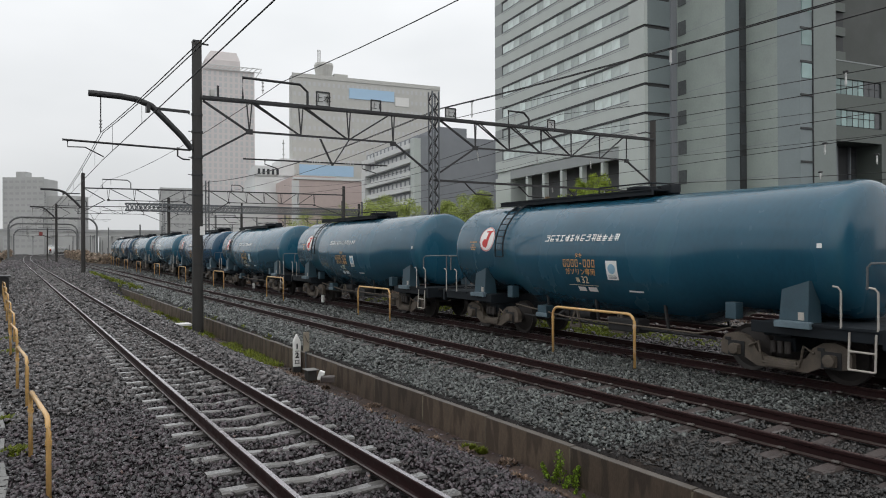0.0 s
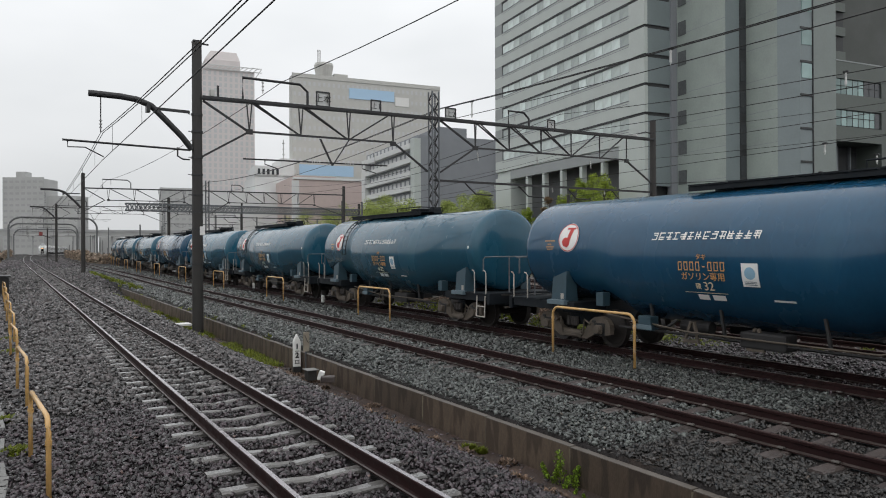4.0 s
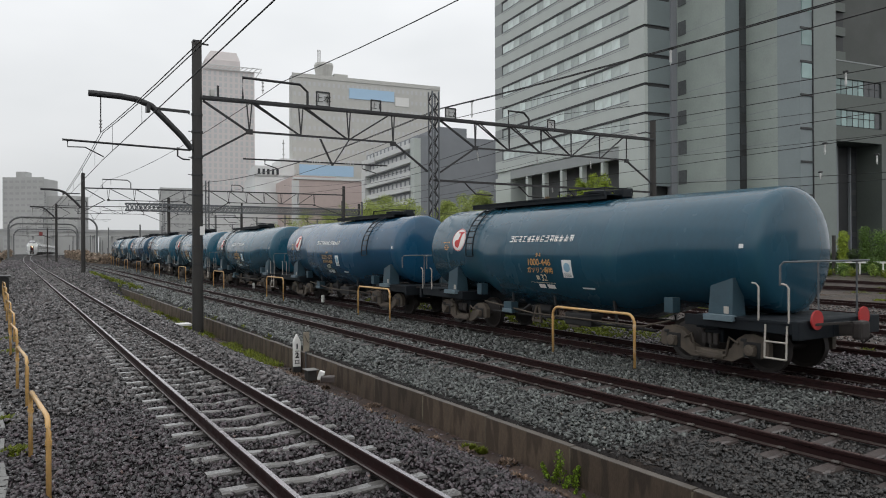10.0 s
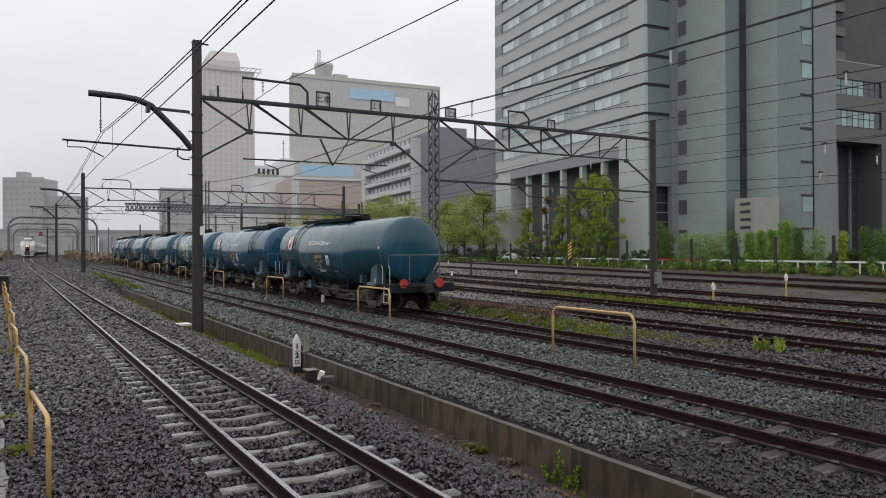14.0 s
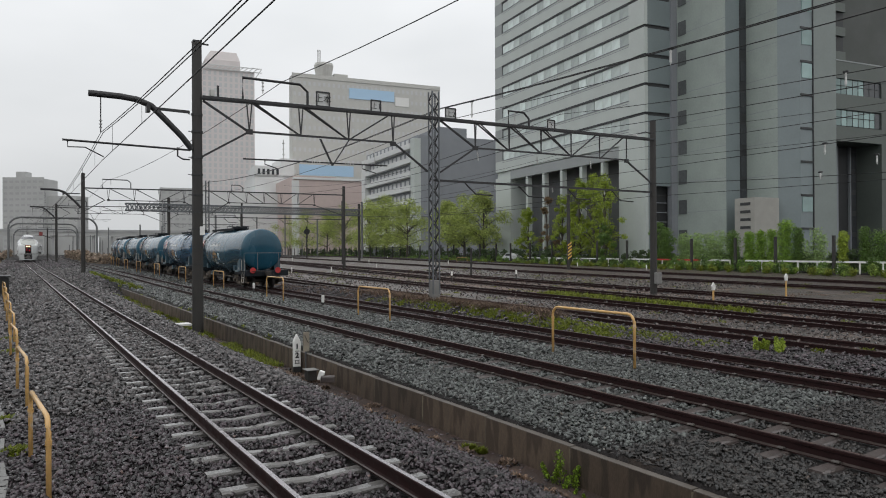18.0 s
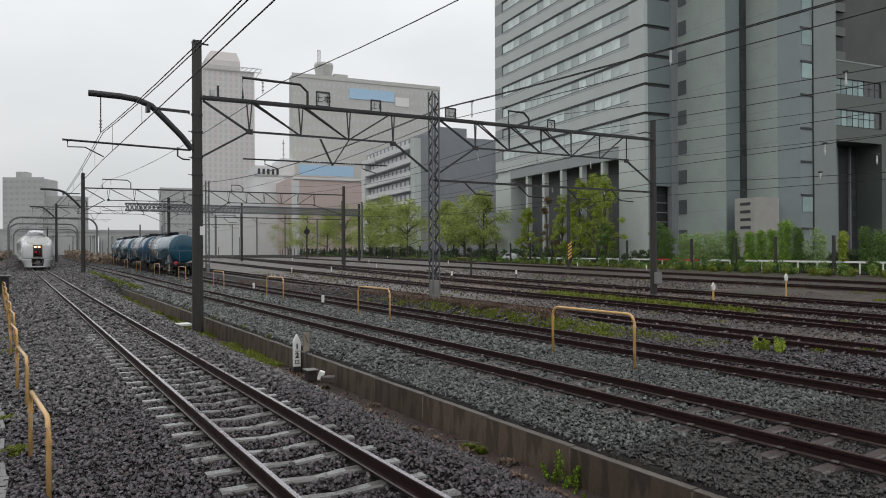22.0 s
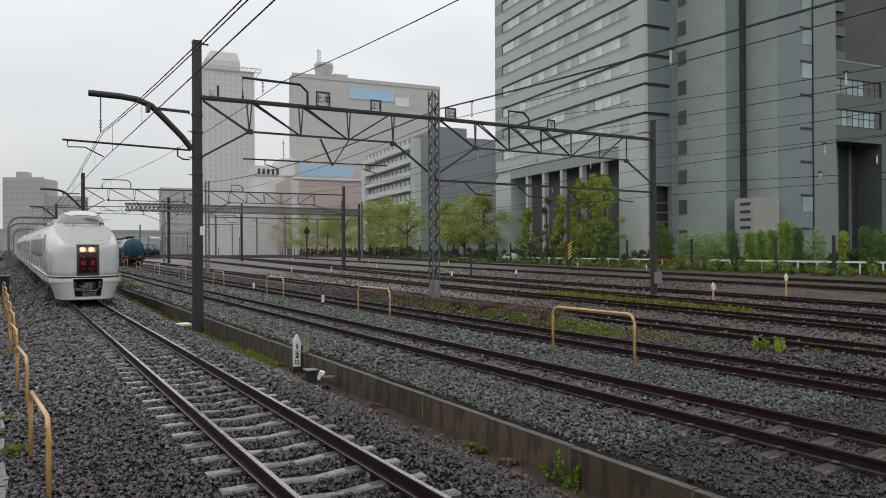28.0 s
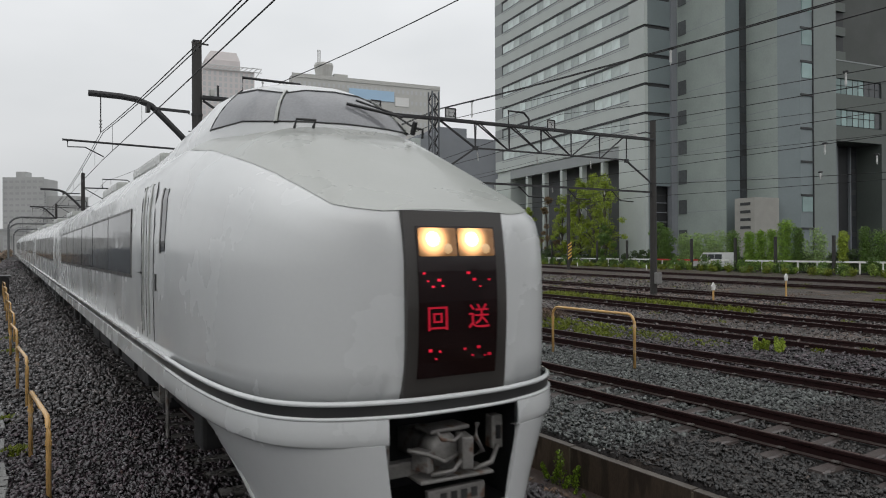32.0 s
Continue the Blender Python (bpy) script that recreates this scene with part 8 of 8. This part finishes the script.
shrubs("far_scrub", row, M["scrub"], "dull pinkish brown scrub beside the far tracks", 67, 80, 0.22)
row = []
for k in range(90):
    x, y = at_block(-5.6 + RS.uniform(-0.9, 0.9), 14 + k * 2.1)
    row.append((x, y, RS.uniform(0.7, 1.2), RS.uniform(1.8, 3.2)))
shrubs("boundary_hedge", row, M["leaf_deep"], "uneven dark green hedge behind the boundary fence", 65, 110, 0.18)
row = []
for k in range(64):
    x, y = at_block(-3.4 + RS.uniform(-0.5, 0.5), -44 + k * 0.95)
    row.append((x, y, RS.uniform(0.5, 0.8), RS.uniform(1.1, 2.1)))
shrubs("dark_hedge", row, M["leaf_deep"], "dark green hedge before the office blocks", 66, 200, 0.12)
# tall clipped shrubs before the annex
for k, (s, h, r, leaf) in enumerate(((-9.0, 4.6, 0.95, "leaf_dark"), (-19.5, 4.0, 0.85, "leaf_dark"), (-21.7, 3.9, 0.68, "leaf_clip"), (-23.1, 3.95, 0.66, "leaf_clip"), (-24.5, 4.0, 0.66, "leaf_clip"), (-26.1, 4.9, 0.9, "leaf_clip"),
                                     (-27.5, 4.1, 0.6, "leaf_dark"), (-32.2, 3.6, 0.5, "leaf"), (-34.3, 4.0, 0.5, "leaf_dark"), (-35.7, 3.6, 1.0, "leaf_dark"), (-37.4, 3.5, 1.1, "leaf_mid"))):
    x, y = at_block(-4.6, s)
    tall = thing("clipped_shrub", Matrix.Translation((x, y, 0)), "tall clipped green shrub before the office block", "shrub", "clipped shrubs")
    rng = np.random.default_rng(200 + k)
    n = int(h / 0.3)
    # a straight-sided column with a rounded head
    cs = [(rng.uniform(-0.12, 0.12) * r, rng.uniform(-0.12, 0.12) * r, 0.25 + (h - 0.4 * r) * (q + 0.5) / n) for q in range(n)]
    V, F = leaf_cloud(rng, cs, [r * rng.uniform(0.9, 1.05) * (0.8 if q == n - 1 else 1.0) for q in range(n)], 330, 0.075)
    ob = bulk("foliage", V, F, M[leaf], "", "")
    for key in ("category", "kind"):
        if key in ob:
            del ob[key]
    ob.parent = tall
row = []
for k in range(26):
    x, y = at_block(-4.4 + RS.uniform(-0.6, 0.6), -11.2 - k * 0.27)
    row.append((x, y, 0.55, RS.uniform(3.0, 4.2)))
for k in range(6):
    x, y = at_block(-4.4 + RS.uniform(-0.5, 0.5), -28.6 - k * 0.3)
    row.append((x, y, 0.5, RS.uniform(2.8, 4.1)))
shrubs("tall_hedge", row, M["leaf_pale"], "pale green loose hedge before the office block", 64, 70, 0.08)
for k, (s, w, h, wd, leaf, lab, cl) in enumerate((
        (24.0, -4.0, 8.8, 4.6, "leaf", "bright green young tree before the colonnade", 30),
        (7.6, -3.0, 12.8, 5.6, "leaf", "bright green tree before the colonnade", 34), (4.2, -3.6, 12.4, 5.6, "leaf", "bright green tree before the colonnade", 30),
        (13.0, -2.6, 9.5, 3.6, "leaf", "bright green tree before the colonnade", 22), (10.6, -3.2, 12.4, 5.0, "leaf", "bright green tree before the colonnade", 32), (15.6, -3.0, 10.8, 4.4, "leaf", "bright green tree before the colonnade", 26),
        (21.0, -2.2, 10.6, 4.4, "leaf_bronze", "bronze-leaved young tree before the colonnade", 16), (3.0, -4.5, 5.6, 3.2, "leaf_dark", "small dark green tree before the colonnade", 22), (-8.0, -4.5, 5.2, 3.4, "leaf_dark", "small dark green tree by the corner", 22),
        (38.0, -5.0, 12.0, 8.0, "leaf_olive", "spreading olive-green tree by the road", 36), (46.0, -5.0, 12.4, 8.5, "leaf_olive", "spreading olive-green tree by the road", 36), (56.0, -4.0, 11.8, 8.0, "leaf_olive", "spreading olive-green tree by the road", 34),
        (74.0, -6.0, 13.5, 11.0, "leaf_olive", "spreading olive-green tree by the road", 36), (88.0, -6.0, 15.0, 12.0, "leaf_olive", "spreading olive-green tree by the road", 40), (102.0, -6.0, 14.5, 11.0, "leaf_olive", "spreading olive-green tree by the road", 36),
        (122.0, -7.0, 14.5, 12.0, "leaf_olive", "misty green tree far down the road", 30), (142.0, -7.0, 14.5, 13.0, "leaf_olive", "misty green tree far down the road", 30), (165.0, -8.0, 15.5, 14.0, "leaf_olive", "misty green tree far down the road", 30), (192.0, -8.0, 15, 14.0, "leaf_olive", "misty green tree far down the road", 28))):
    x, y = at_block(w, s)
    tree(x, y, h, wd * (1.0 if s < 30 else 1.2), 300 + k, M[leaf], lab, int(cl * 1.3), 230 if s > 30 else 170, size=0.11 if s < 30 else 0.15, bare=0.12 if s < 30 else 0.26)

park = thing("parked_car", BLOCK @ pose(-6.6, 24.8, 0.15, 0, 0, 3), "pale car parked behind the shrubs", "car")
bm = BM()
prof = [(-2.1, 0.35), (-2.1, 0.9), (-1.5, 1.0), (-0.9, 1.45), (0.6, 1.45), (1.2, 1.0), (2.0, 0.85), (2.1, 0.35)]
loft(bm, [[(x, y, z) for y, z in prof] for x in (-0.82, 0.82)])
bmesh.ops.recalc_face_normals(bm, faces=bm.faces)
part("body", bm, M["ex_white"], park)
bm = BM()
box(bm, (-0.83, -0.1, 1.2), (0.02, 1.5, 0.35), 0.005)
part("side_window", bm, M["win_dark"], park)
for s in (-1, 1):
    for y in (-1.3, 1.3):
        bm = BM()
        lathe(bm, [(0.02, -0.1), (0.31, -0.1), (0.31, 0.1), (0.02, 0.1)], "x", 16, (s * 0.74, y, 0.31))
        part("wheel", bm, M["black"], park)


# ---- what moves ----
TAIL_T = (0, 1, 2, 3, 4.5, 6, 7, 8, 9, 10, 11, 12, 13, 14, 15.5, 17, 18, 19, 20, 21.5, 23, 24, 25, 26.5, 28, 30, 32)
TAIL_Y = (-15.55, -13.2, -10.85, -8.25, -3.80, 0.33, 3.33, 6.42, 9.68, 13.08, 16.56, 20.12, 23.80, 27.70, 33.90, 40.40, 45.60, 51.10, 56.60, 64.80, 73.00, 78.50, 84.00, 92.30, 100.70, 112.20, 124.20)
NOSE_T = (0, 4, 7, 10, 13, 14, 17, 20, 22, 24, 25, 26.5, 27.5, 28, 28.5, 29, 29.5, 30, 30.5, 31, 31.5, 32)
NOSE_Y = (352, 303, 265, 227, 190, 177, 138, 102, 83.8, 66.5, 58.0, 45.3, 37.2, 33.3, 29.7, 26.2, 22.6, 18.83, 15.12, 11.46, 7.92, 4.42)


def on_line(line, rise, ya, yb, y):
    """The pose of a vehicle at y whose bogies stand at ya and yb on a track."""
    run = yb - ya
    turn = -math.degrees(math.atan2(line(yb) - line(ya), run))
    tilt = math.degrees(math.atan2(rise(yb) - rise(ya), run))
    f = (y - ya) / run
    return pose(line(ya) + (line(yb) - line(ya)) * f, y, rise(ya) + (rise(yb) - rise(ya)) * f, tilt, 0, turn)


def motions():
    for ob, k in WAGONS:
        rows = []
        for t, y in zip(TAIL_T, TAIL_Y):
            yy = y + 13.6 * k
            rows.append((t, on_line(x3, yard_z, yy - 4.3, yy + 4.3, yy)))
        walk(ob, rows)
        if k < 4:
            # the wheels roll: a row for every 75 degrees
            n = int((TAIL_Y[-1] - TAIL_Y[0]) / (0.43 * radians(75))) + 1
            ys = np.linspace(TAIL_Y[0], TAIL_Y[-1], n)
            ts = np.interp(ys, TAIL_Y, TAIL_T)
            for wh in [c for c in ob.children_recursive if c.name.startswith("wheelset")]:
                s = wh.matrix_basis.translation.y
                walk(wh, [(float(t), pose(0, s, 0.43, -math.degrees((y - ys[0]) / 0.43))) for t, y in zip(ts, ys)])
    for ob, off in EXPRESS:
        walk(ob, [(t, on_line(x1, level, y + off + 3.6, y + off + 17.6, y + off)) for t, y in zip(NOSE_T, NOSE_Y)])
        if off < 30:
            n = int((NOSE_Y[0] - NOSE_Y[-1]) / (0.43 * radians(80))) + 1
            ys = np.linspace(NOSE_Y[0], NOSE_Y[-1], n)
            ts = np.interp(-ys, [-v for v in NOSE_Y], NOSE_T)
            for wh in [c for c in ob.children_recursive if c.name.startswith("wheelset")]:
                s = wh.matrix_basis.translation.y
                walk(wh, [(float(t), pose(0, s, 0.43, math.degrees((ys[0] - y) / 0.43))) for t, y in zip(ts, ys)])
    walk(van, [(t, BLOCK @ pose(-6.4, y, yard_z(66.0 + y) - 0.17 + 0.034 - 0.15)) for t, y in ((0.0, -400.0), (15.0, -220.0), (29.5, -46.0), (30.6, -33.8), (31.0, -30.6), (31.5, -24.8), (32.0, -18.6))])


motions()
